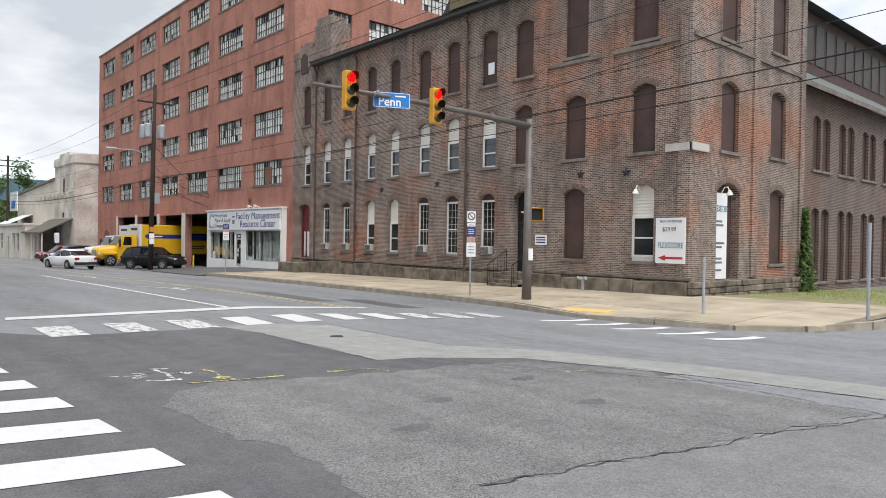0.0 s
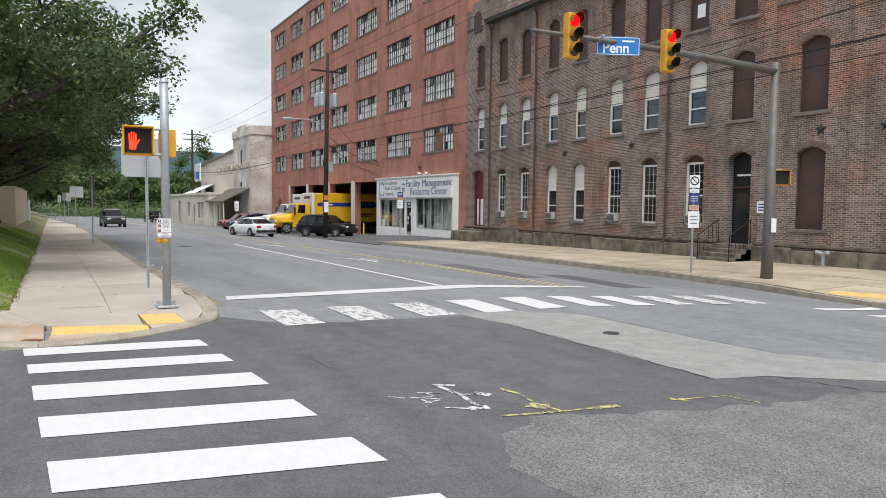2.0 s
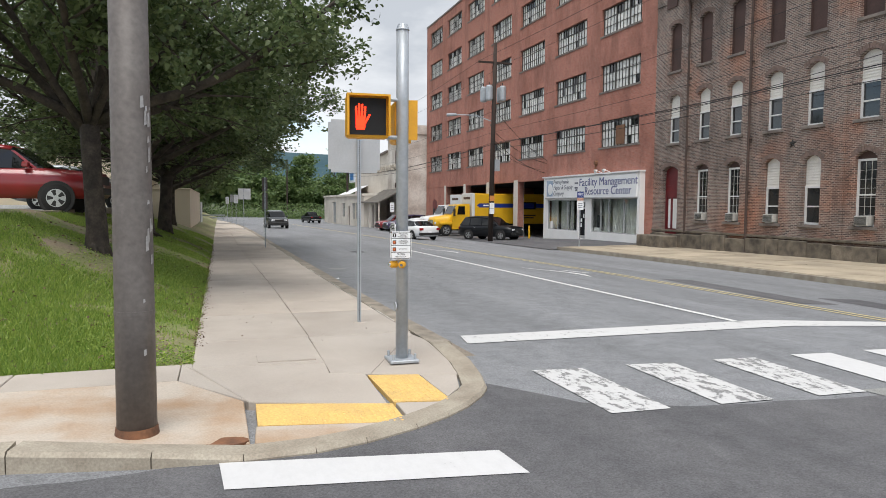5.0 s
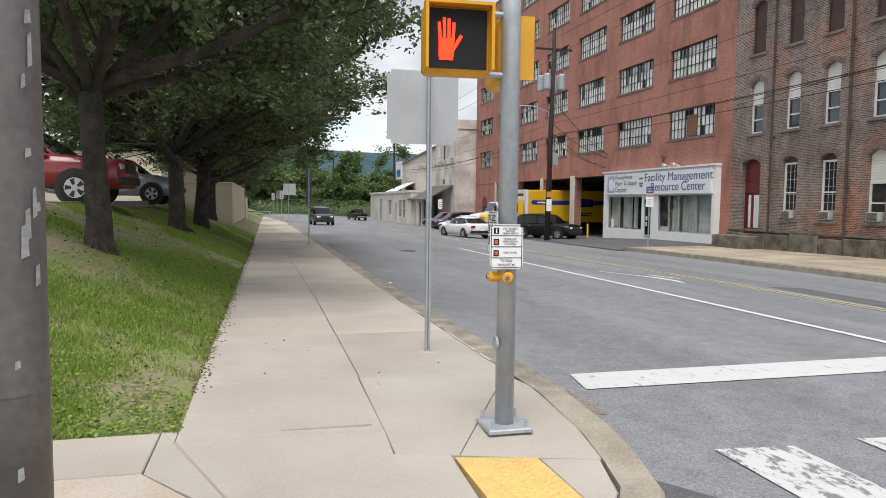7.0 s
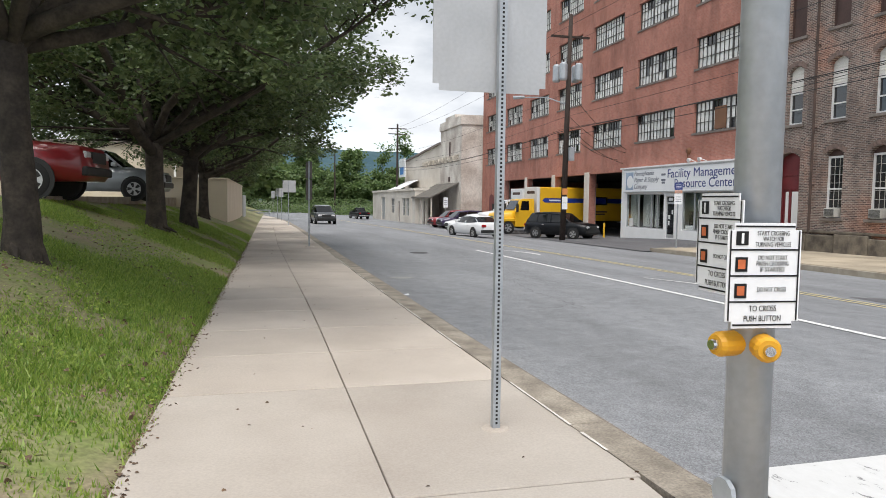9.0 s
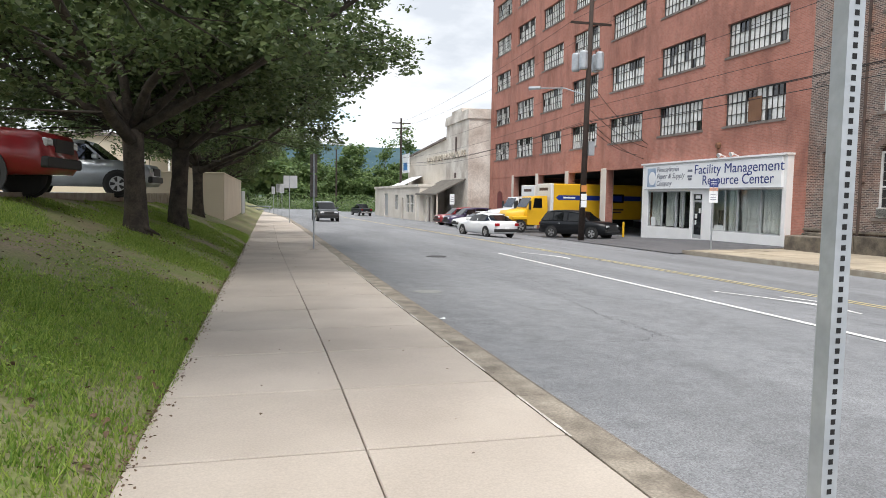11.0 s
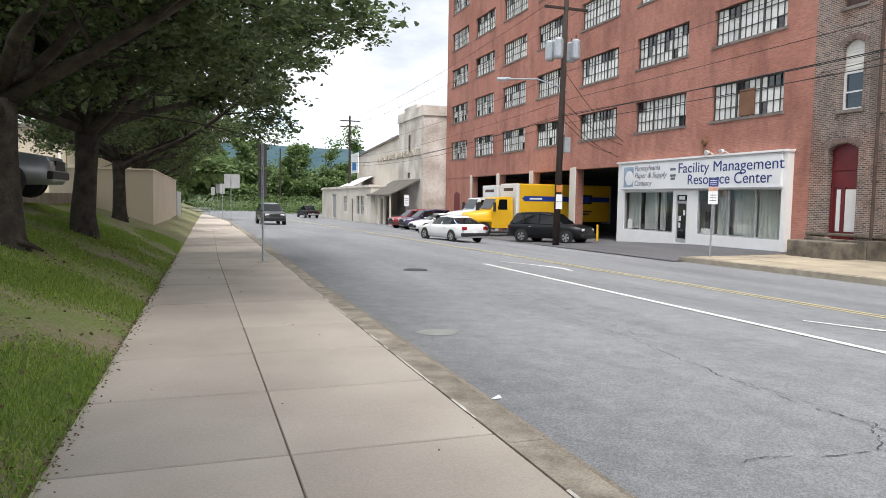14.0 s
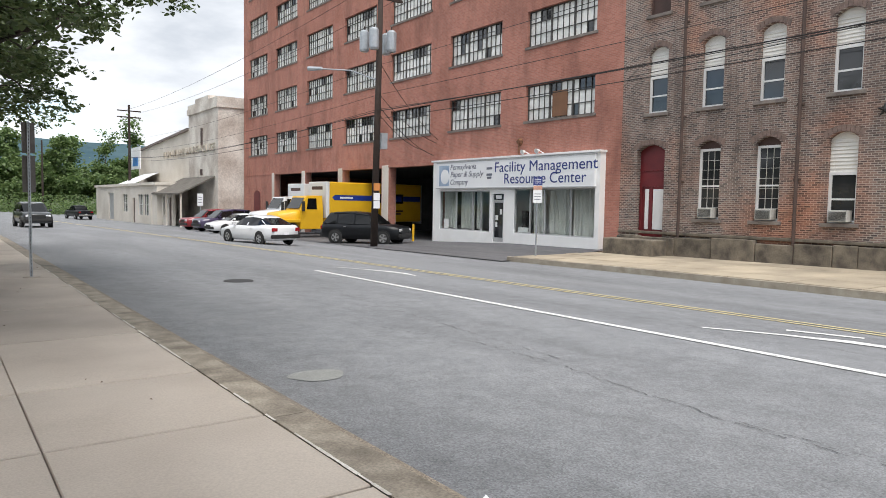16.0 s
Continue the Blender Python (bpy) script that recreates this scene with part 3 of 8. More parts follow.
decal("pale_patch", [(5.45, 12.1), (5.6, 10.7), (5.52, 8.0), (5.5, 7.05), (6.1, 6.9), (7.3, 6.0), (8.1, 3.5), (8.5, 1.4), (9.7, 1.3), (9.2, 4.0), (8.3, 6.2), (7.3, 7.6), (7.25, 8.7), (7.35, 11.2), (6.4, 12.1)], M_PATCH, "pale smooth repair strip across the crossing", "road patch", 0.0065)
decal("dark_trench", strip([(11.8, 18.6), (12.4, 24.5)], 1.0), M_DARK, "dark asphalt repair in the lane", "road patch", 0.005)
decal("dark_trench", strip([(13.0, 15.6), (13.6, 19.8)], 1.1), M_DARK, "dark asphalt repair in the lane", "road patch", 0.005)
decal("gutter_stain", strip([(2.17, 14.6), (2.1, 20), (2.06, 30), (2.05, 60)], 0.24), M_GUTTER, "sandy gritty gutter beside the kerb", "gutter", 0.004)
bm = bm_new()
cracks = [((3.0, 2.54), (4.42, 2.2), 10), ((4.42, 2.2), (7.5, 1.51), 16), ((7.5, 1.51), (9.5, 0.9), 8), ((7.3, 5.7), (7.9, 4.4), 8), ((7.9, 4.4), (7.5, 1.5), 12), ((5.6, 11.0), (5.5, 7.05), 20), ((6.1, 6.9), (8.8, 1.2), 18),
          ((7.35, 11.2), (7.3, 7.6), 12), ((8.6, 17), (9.2, 60), 60), ((3.2, 22.65), (4.81, 22.58), 10), ((4.81, 22.58), (4.8, 24.5), 10), ((4.3, 22.6), (4.86, 23.1), 6),
          ((4.62, 29.6), (5.05, 28.3), 8), ((5.05, 28.3), (5.06, 27.0), 8), ((5.06, 27.0), (4.72, 24.6), 14), ((4.72, 24.6), (4.75, 22.8), 10), ((5.2, 26.5), (5.9, 33), 22)]
for a, b, n in cracks:
    pts = jitter_line(a, b, n * 3, 0.028, rng)
    for p, q in zip(pts, pts[1:]):
        if a[1] > 16 and rng.random() < 0.3:
            continue
        o = strip([p, q], rng.uniform(0.004, 0.011) if a[1] > 16 else rng.uniform(0.006, 0.02))
        bm.faces.new([bm.verts.new((x, y, road_z(x, y) + 0.008)) for x, y in o])
tagged(link("road_cracks", bm, M_TAR), "thin dark cracks and seams in the asphalt", "cracks", kind="structure")

# painted lines
zebra = 0
for k in range(13):
    y = 10.99 if k == 0 else 9.97 - 1.178 * (k - 1)
    xr = 1.31 + 0.068 * min(k, 6)
    h = 0.46 if k < 2 else 0.56
    yl = y + 0.30 + 0.035 * min(k, 5)
    o = [(xr - 1.92, yl), (xr, y), (xr - 0.03, y + h), (xr - 1.95, yl + h + 0.02)]
    decal("zebra_bar", o, M_WHITE, "white painted crosswalk bar with scuffs", "road marking", 0.009)
for k in range(10):
    xt, xb = 2.6 + 1.18 * k, 2.57 + 1.135 * k
    o = [(xb, 12.03), (xb + 0.6, 12.03), (xt + 0.6, 13.66), (xt, 13.7)]
    decal("crosswalk_bar", o, M_WHITE_WORN if k < 3 or k > 6 else M_WHITE, "chipped white crosswalk bar" if k < 3 or k > 6 else "white crosswalk bar", "road marking", 0.009)
for k in range(5):
    y = 10.9 - 1.15 * k
    decal("crosswalk_bar", [(13.6, y), (15.3, y - 0.3), (15.3, y), (13.6, y + 0.3)], M_WHITE_OLD, "faded white crosswalk bar", "road marking", 0.009)
decal("stop_line", [(2.45, 15.33), (6.8, 15.5), (11.4, 15.6), (11.4, 16.0), (7.6, 16.15), (2.55, 15.9)], M_STOP, "worn white stop line", "road marking", 0.009)
decal("lane_line", strip([(7.42, 16.0), (7.55, 25), (7.66, 38.0)], 0.13), M_WHITE_OLD, "solid white lane line", "road marking", 0.009)
for xx in (11.05, 11.35):
    decal("centre_line", strip([(xx - 0.35, 15.6), (xx, 26), (xx - 0.35, 45), (xx - 1.4, 75), (xx - 3.2, 120)], 0.11), M_YELLOW, "faded yellow centre line", "road marking", 0.009)


def arrow(y, label):
    pts = strip([(8.75, y + 2.9), (9.35, y + 2.0), (9.68, y + 1.3), (9.75, y + 0.7), (9.62, y)], [0.1, 0.16, 0.3, 0.22, 0.06])
    decal("lane_arrow", pts, M_WHITE_OLD, label, "road marking", 0.009)


arrow(24.6, "white painted turn arrow in the lane")
arrow(36.3, "white painted turn arrow in the lane")
decal("line_stub", strip([(9.95, 26.9), (10.35, 26.0)], 0.16), M_WHITE_OLD, "short white painted stroke", "road marking", 0.009)
line_mesh("survey_marks", [([(2.82, 8.1), (2.86, 7.66)], 0.05), ([(2.86, 7.66), (2.8, 7.22)], 0.05), ([(2.8, 8.08), (2.99, 7.97)], 0.05), ([(2.86, 7.66), (3.03, 7.6)], 0.03), ([(3.0, 7.66), (3.1, 7.52)], 0.09), ([(2.53, 7.35), (2.72, 7.22)], 0.03), ([(2.7, 7.24), (2.87, 7.2)], 0.1)], M_MARK_W, "sprayed white survey arrows on the asphalt", "survey mark", 0.008)
line_mesh("survey_marks", [([(2.54, 7.88), (2.74, 7.78)], 0.02), ([(2.4, 7.75), (2.6, 7.7)], 0.02), ([(2.41, 7.54), (2.61, 7.58)], 0.02), ([(2.4, 7.45), (2.5, 7.46)], 0.02), ([(2.26, 7.88), (2.36, 7.76)], 0.02), ([(2.6, 7.86), (2.64, 7.66)], 0.02), ([(2.5, 7.66), (2.66, 7.62)], 0.02), ([(2.46, 7.72), (2.5, 7.5)], 0.02)], M_MARK_W, "small sprayed white scrawl on the asphalt", "survey mark", 0.008)
line_mesh("survey_marks", [([(3.3, 7.67), (3.37, 7.44)], 0.06), ([(3.36, 7.44), (3.29, 7.12)], 0.03), ([(3.22, 7.12), (3.32, 6.97)], 0.17), ([(3.32, 6.97), (3.36, 6.82)], 0.03), ([(3.36, 6.82), (2.83, 6.93)], 0.04), ([(3.36, 6.82), (3.7, 6.77)], 0.04), ([(3.66, 6.78), (3.9, 6.74)], 0.08), ([(4.48, 6.7), (4.6, 6.61)], 0.08), ([(4.6, 6.64), (5.03, 6.54)], 0.025), ([(5.03, 6.54), (5.1, 6.25)], 0.025), ([(6.9, 4.9), (7.2, 4.8)], 0.06)], M_MARK_Y, "sprayed yellow survey lines on the asphalt", "survey mark", 0.008)
line_mesh("survey_marks", [([(2.1, 10.1), (2.2, 9.6), (2.2, 9.2)], 0.025)], M_MARK_O, "sprayed orange stroke on the asphalt", "survey mark", 0.008)


def manhole(x, y, r, label):
    bm = bm_new()
    bmesh.ops.create_cone(bm, cap_ends=True, segments=20, radius1=r, radius2=r * 0.97, depth=0.02, matrix=Matrix.Translation((x, y, road_z(x, y) + 0.004)))
    return tagged(link("manhole_cover", bm, M_TAR), label, "manhole cover", kind="structure")


manhole(5.0, 36.2, 0.32, "sunken dark manhole cover in the lane")
manhole(6.46, 9.57, 0.12, "small round valve cover in the pale patch")
for x, y in ((4.5, 4.6), (5.7, 3.6), (6.1, 4.9), (3.6, 3.9)):
    decal("pit_stain", [(x + 0.18 * math.cos(a) * (1 + 0.3 * math.sin(3 * a)), y + 0.11 * math.sin(a)) for a in [k * math.pi / 6 for k in range(12)]], M_DARK, "small dark patch in the asphalt", "stain", 0.007, 0)

decal("pale_spot", [(2.73 + 0.27 * math.cos(a) * (1 + 0.12 * math.sin(3 * a)), 27.5 + 0.22 * math.sin(a)) for a in [k * math.pi / 9 for k in range(18)]], M_PATCH, "small pale stain on the asphalt", "stain", 0.006)
bm = bm_new()
box(bm, -0.045, 0.045, -0.018, 0.018, 0.0, 0.003)
bm.verts.ensure_lookup_table()
bm.verts[0].co.z += 0.012
bm.verts[7].co.z += 0.02
bm.transform(pose(2.24, 24.43, road_z(2.24, 24.43) + 0.006, 0, 0, 20))
tagged(link("paper_scrap", bm, M_SIGN), "crumpled white paper scrap on the road by the kerb", "litter")

# west pavement: base, slabs, kerb
W_EDGE = -0.9
GRASS_S = 14.4


def kerb_line_w():
    return [(-40.0, 12.3), (-8.0, 12.2), (-1.96, 11.98), (-1.07, 11.8), (-0.48, 11.75), (0.02, 11.77), (0.41, 11.88), (0.86, 12.1), (1.2, 12.33), (1.46, 12.56), (1.7, 12.85), (1.83, 13.07), (1.94, 13.5), (2.0, 13.95), (2.02, 14.8)]


def drop_w(x, y):
    """Dip of the pavement at the corner ramps."""
    d = 9.0
    for (ax, ay), (bx_, by_) in (((-0.1, 12.2), (0.9, 12.4)), ((0.9, 12.4), (1.2, 13.3))):
        k = max(0.0, min(1.0, ((x - ax) * (bx_ - ax) + (y - ay) * (by_ - ay)) / ((bx_ - ax) ** 2 + (by_ - ay) ** 2)))
        d = min(d, math.hypot(x - ax - k * (bx_ - ax), y - ay - k * (by_ - ay)))
    return -0.105 * max(0.0, min(1.0, 1 - (d - 0.6) / 0.75))


def top_w(x, y):
    return walk_w(x, y) + drop_w(x, y)


def kerb(name, pts, top, width, side, label, material=None):
    k_ob = thing(name, (pts[0][0], pts[0][1], 0), label, "kerb", kind="structure")
    for i in range(len(pts) - 1):
        p, q = Vector(pts[i]), Vector(pts[i + 1])
        n = max(1, int((q - p).length / 3.0))
        for s in range(n):
            a, b = p.lerp(q, s / n), p.lerp(q, (s + 1) / n)
            d = (b - a).normalized()
            nn = Vector((-d.y, d.x)) * side
            bm = bm_new()
            ends = []
            for e, c in ((a, 0.004), (b, -0.004)):
                e = e + d * c
                o, ii = e, e + nn * width
                to = top(o.x, o.y)
                zr = road_z(o.x, o.y) - 0.1
                ends.append(ring(bm, [(o.x, o.y, zr), (o.x, o.y, to - 0.03), (o.x + nn.x * 0.025, o.y + nn.y * 0.025, to), (ii.x, ii.y, top(ii.x, ii.y)), (ii.x, ii.y, zr)]))
            for j in range(5):
                bm.faces.new((ends[0][j], ends[0][(j + 1) % 5], ends[1][(j + 1) % 5], ends[1][j]))
            bm.faces.new(ends[0])
            bm.faces.new(ends[1][::-1])
            part("kerbstone", bm, material or M_KERB, k_ob)
    return k_ob


kerb("kerb_corner", kerb_line_w(), lambda x, y: top_w(x, y) + 0.004, 0.24, 1, "worn tan concrete kerb rounding the corner")
kerb("kerb_west", [(2.06, 14.8), (2.03, 16.5), (2.0, 20), (1.96, 26), (1.95, 34), (1.95, 44), (1.94, 60), (1.78, 80), (1.08, 100), (-0.52, 125), (-2.92, 150)], lambda x, y: top_w(x, y) + 0.004, 0.28, 1, "grimy brown concrete kerb along the pavement", M_KERB_GRIMY)


def slab_piece(parent, pts, top, material, gap=0.006, thick=0.13, name="slab"):
    c = sum((Vector(p) for p in pts), Vector((0, 0))) / len(pts)
    bm = bm_new()
    ins = []
    for p in pts:
        d = Vector(p) - c
        ins.append(tuple(c + d * (1 - gap / max(0.05, d.length))))
    rings = []
    for z_off, shrink in ((-thick, 0.0), (-0.008, 0.0), (0.0, 0.008)):
        rr = []
        for p in ins:
            d = Vector(p) - c
            q = c + d * (1 - shrink / max(0.05, d.length))
            rr.append(bm.verts.new((q.x, q.y, top(q.x, q.y) + z_off)))
        rings.append(rr)
    n = len(ins)
    for r0, r1 in zip(rings, rings[1:]):
        for k in range(n):
            bm.faces.new((r0[k], r0[(k + 1) % n], r1[(k + 1) % n], r1[k]))
    bm.faces.new(rings[-1])
    return part(name, bm, material, parent)


pav_w = thing("pavement_west", (0, 20, 0), "pale concrete pavement in large slabs, stained and jointed", "pavement", kind="structure")
bm = bm_new()
base_pts = [(W_EDGE, GRASS_S + 0.05), (-40, GRASS_S + 0.05), (-40, 12.15), (-0.3, 12.1)] + [(-0.2 + 1.98 * math.cos(a), 14.12 + 1.98 * math.sin(a)) for a in [-math.pi / 2 + math.pi / 2 * k / 9 for k in range(10)]] + [(1.67, 16.5), (1.65, 60), (1.5, 80), (0.8, 100), (-0.8, 125), (-3.2, 150), (-6.2, 150), (-3.8, 125), (-2.2, 100), (-1.4, 80), (-1.1, 60)]
f = bm.faces.new([bm.verts.new((x, y, 0)) for x, y in base_pts])
bmesh.ops.triangulate(bm, faces=[f])
for v in bm.verts:
    v.co.z = walk_w(v.co.x, v.co.y) - 0.17
part("joint_bed", bm, M_JOINT, pav_w)
rows_w = [17.75, 19.1, 20.48, 21.9, 23.2, 24.65, 26.1, 27.6, 29.8, 32.4, 35.1] + [37.0 + 1.9 * k for k in range(14)]
def joint_x(v):
    """The long joint between the two rows of slabs."""
    return float(np.interp(v, [15.6, 21, 24.7, 28.6, 38], [0.44, 0.43, 0.385, 0.33, 0.2]))


y = 15.62
ws = 0
while y < 61:
    y2 = rows_w[ws]
    mt = M_CONC_NEW if y < 17.5 else M_CONC
    e0, e1 = (float(np.interp(v, [15, 16.5, 20, 26], [1.77, 1.745, 1.71, 1.67])) for v in (y, y2))
    slab_piece(pav_w, [(W_EDGE, y + 0.011), (joint_x(y), y + 0.011), (joint_x(y2), y2 - 0.011), (W_EDGE, y2 - 0.011)], top_w, mt)
    slab_piece(pav_w, [(joint_x(y), y + 0.011), (e0 + 0.006, y + 0.011), (e1 + 0.006, y2 - 0.011), (joint_x(y2), y2 - 0.011)], top_w, mt)
    y, ws = y2, ws + 1
while y < 148:
    y2 = y + 4.0
    def wx(v):
        return float(np.interp(v, [60, 80, 100, 125, 150], [1.63, 1.5, 0.8, -0.8, -3.2]))
    slab_piece(pav_w, [(wx(y) - 2.85, y), (wx(y), y), (wx(y2), y2), (wx(y2) - 2.85, y2)], top_w, M_CONC)
    y = y2
# pale sealant left in the joint along the kerb
rs = random.Random(77)
bm = bm_new()
for k in range(150):
    ya = 16.0 + 0.16 * k
    if noise.noise(Vector((ya * 0.9, 2.0, 0))) + rs.uniform(-0.25, 0.25) < 0.0:
        continue
    xs = [float(np.interp(v, [14.8, 16.5, 20, 26, 34, 60], [2.06, 2.03, 2.0, 1.96, 1.95, 1.94])) - 0.283 for v in (ya, ya + 0.17)]
    w = rs.uniform(0.007, 0.013)
    bm.faces.new([bm.verts.new((x, v, top_w(x, v) + 0.009)) for x, v in ((xs[0] - w, ya), (xs[0] + w, ya), (xs[1] + w, ya + 0.17), (xs[1] - w, ya + 0.17))])
part("sealant", bm, M_SEALANT, pav_w, "broken pale sealant in the kerb joint")
# corner slabs
corner = [[(-1.0, 13.7), (-0.42, 13.05), (-0.9, 14.2), (W_EDGE, 14.4), (-1.0, 14.42)], [(W_EDGE, 14.2), (0.43, 14.2), (0.43, 15.62), (W_EDGE, 15.62)],
          [(0.43, 13.85), (0.85, 13.85), (1.53, 15.09), (1.73, 15.36), (1.74, 15.62), (0.43, 15.62)], [(0.85, 13.85), (1.32, 13.72), (1.72, 13.6), (1.77, 14.06), (1.79, 15.0), (1.73, 15.36), (1.53, 15.09)],
          [(-0.9, 14.2), (-0.4, 13.02), (0.77, 12.75), (0.8, 13.85), (0.43, 13.85), (0.43, 14.2)],
          [(1.34, 12.8), (1.56, 13.1), (1.7, 13.6), (1.33, 13.7)], [(-0.37, 12.42), (-0.4, 12.02), (0.0, 11.93), (0.4, 11.95), (0.7, 12.12), (0.83, 12.19)],
          [(0.83, 12.2), (0.72, 12.14), (0.95, 12.3), (1.18, 12.55), (1.37, 12.8), (1.33, 12.66), (0.84, 12.76)]]
for o in corner:
    slab_piece(pav_w, o, top_w, M_RUSTY_CONC if o[0][1] < 12.5 and o[0][0] < 0 else M_CONC_NEW)
for k in range(14):
    xa, xb = -1.0 - 1.5 * k, -1.0 - 1.5 * (k + 1)
    slab_piece(pav_w, [(xa, 13.7), (xa, GRASS_S), (xb, GRASS_S), (xb, 13.7)], top_w, M_CONC_NEW)
    slab_piece(pav_w, [(xa if k else -0.42, 12.13 if k else 12.03), (xa if k else -0.43, 13.04), (xa, 13.7), (xb, 13.7), (xb, 12.13)], top_w, M_RUSTY_CONC if k == 0 else M_CONC_NEW)


def tactile(name, o, ux, uy, wdt, dep, top, label):
    t_ob = thing(name, (o[0], o[1], 0), label, "tactile paving", kind="structure")
    ux, uy = Vector(ux).normalized(), Vector(uy).normalized()
    o = Vector(o)
    pts = [o, o + ux * wdt, o + ux * wdt + uy * dep, o + uy * dep]
    bm = bm_new()
    lo = ring(bm, [(p.x, p.y, top(p.x, p.y) - 0.06) for p in pts])
    hi = ring(bm, [(p.x, p.y, top(p.x, p.y) + 0.001) for p in pts])
    bm.faces.new(hi)
    for k in range(4):
        bm.faces.new((lo[k], lo[(k + 1) % 4], hi[(k + 1) % 4], hi[k]))
    part("plate", bm, M_TACTILE, t_ob)
    bm = bm_new()
    nu, nv = int(wdt / 0.06), int(dep / 0.06)
    for i in range(nu):
        for j in range(nv):
            c = o + ux * (i + 0.5) * wdt / nu + uy * (j + 0.5) * dep / nv
            z = top(c.x, c.y) + 0.001
            lo = [bm.verts.new((c.x + 0.014 * sx, c.y + 0.014 * sy, z)) for sx, sy in ((-1, -1), (1, -1), (1, 1), (-1, 1))]
            hi = [bm.verts.new((c.x + 0.009 * sx, c.y + 0.009 * sy, z + 0.006)) for sx, sy in ((-1, -1), (1, -1), (1, 1), (-1, 1))]
            bm.faces.new(hi)
            for k in range(4):
                bm.faces.new((lo[k], lo[(k + 1) % 4], hi[(k + 1) % 4], hi[k]))
    dm = part("domes", bm, M_TACTILE, t_ob)
    dm["kind"] = "stuff"
    return t_ob


tactile("tactile_paving", (-0.35, 12.43), (1.17, -0.24), (0.02, 1), 1.17, 0.54, top_w, "yellow ribbed warning pad at the corner ramp")
tactile("tactile_paving", (0.83, 12.78), (1, -0.2), (-0.02, 1), 0.52, 1.03, top_w, "yellow warning pad facing the street crossing")
bm = bm_new()
bmesh.ops.create_cone(bm, cap_ends=True, segments=14, radius1=0.17, radius2=0.17, depth=0.02, matrix=Matrix.Translation((-0.6, 12.08, top_w(-0.6, 12.08) + 0.004)) @ Matrix.Diagonal((1, 0.55, 1, 1)))
tagged(link("drain_cover", bm, M_RUST), "rusty oval iron cover set in the pavement", "drain cover", kind="structure")
bm = bm_new()
box(bm, -0.25, 0.35, 14.3, 14.64, top_w(0, 15) - 0.02, top_w(0, 15) + 0.006)
tagged(link("access_cover", bm, M_CONC_NEW), "pale rectangular access cover in the pavement", "access cover", kind="structure")

# east pavement
E_K = [(17.6, 41.8), (17.65, 36), (17.5, 30.5), (17.2, 24), (16.8, 17.5), (16.3, 14.3), (15.9, 12.6), (15.65, 11.0), (15.75, 9.0), (16.2, 7.2), (17.2, 6.0), (19.0, 5.2), (22, 4.9), (40, 4.6), (80, 4.2)]


def kerb_e(v):
    """Inner side of the east kerb."""
    return float(np.interp(v, [p[1] for p in E_K[:11]][::-1], [p[0] for p in E_K[:11]][::-1])) + 0.17


def top_e(x, y):
    d = min(math.hypot(x - 15.9, y - 11.6), math.hypot(x - 16.8, y - 6.8))
    return walk_e(min(x, 23.3), y) - 0.10 * max(0.0, 1 - d / 1.6) - (0.02 * (x - 23.3) if x > 23.3 else 0)


kerb("kerb_east", E_K[::-1], lambda x, y: top_e(x, y) + 0.004, 0.17, 1, "weathered concrete kerb on the far pavement")
pav_e = thing("pavement_east", (19, 25, 0), "old cracked tan concrete pavement before the brick building", "pavement", kind="structure")
bm = bm_new()
inn = [(x + 0.16, y + (0.1 if y < 7 else 0.0)) for x, y in E_K]
f = bm.faces.new([bm.verts.new((x, y, 0)) for x, y in inn + [(80, 9.0), (33, 12.6), (23.6, 12.6), (23.6, 41.6), (17.76, 41.8)]])
bmesh.ops.triangulate(bm, faces=[f])
for v in bm.verts:
    v.co.z = walk_e(min(v.co.x, 23.3), v.co.y) - 0.17 - (0.02 * (v.co.x - 23.3) if v.co.x > 23.3 else 0)
part("joint_bed", bm, M_JOINT, pav_e)
rng = random.Random(8)
for j in range(20):
    ya, yb = 5.6 + 1.81 * j, 5.6 + 1.81 * (j + 1)
    xe = 23.3 if ya > 12.3 else 24.5
    cols = 4
    for i in range(cols):
        q = [(kerb_e(v) + (xe - kerb_e(v)) * w / cols, v) for v, w in ((ya, i), (ya, i + 1), (yb, i + 1), (yb, i))]
        slab_piece(pav_e, q, lambda x, y, t=rng.uniform(-0.012, 0.006): top_e(x, y) + t, M_CONC_OLD, gap=0.012 + rng.uniform(0, 0.02))
tactile("tactile_paving", (16.05, 12.4), (0.2, -1), (1, 0.2), 1.5, 0.6, top_e, "faded yellow warning pad across the street")
tactile("tactile_paving", (16.55, 7.15), (0.75, -1), (1, 0.75), 1.3, 0.6, top_e, "faded yellow warning pad across the street")
lawn = sheet("lawn_strip", [24.5, 26.5, 30, 36, 45, 60, 80], [4.95, 6.9, 8, 10, 12.6], lambda x, y: top_e(x, y) - 0.012, M_GRASS)
tagged(lawn, "mown grass strip beside the brick wing", "lawn", kind="structure")
# store forecourt
apron = decal("forecourt", [(17.6, 41.0), (17.6, 42.2), (23.3, 42.2), (23.3, 41.0)], M_CONC_OLD, "cracked concrete at the driveway", "driveway", 0.05)
apron2 = sheet("forecourt_asphalt", [17.0, 19, 23.2], [41.6, 44, 48, 52, 55, 60, 70, 87], lambda x, y: road_z(x, y) + 0.012 + 0.3 * max(0, (x - 16.4) / 7) * max(0, min(1, (58 - y) / 10)), M_DARK)
tagged(apron2, "dark asphalt forecourt in front of the shop", "driveway", kind="structure")

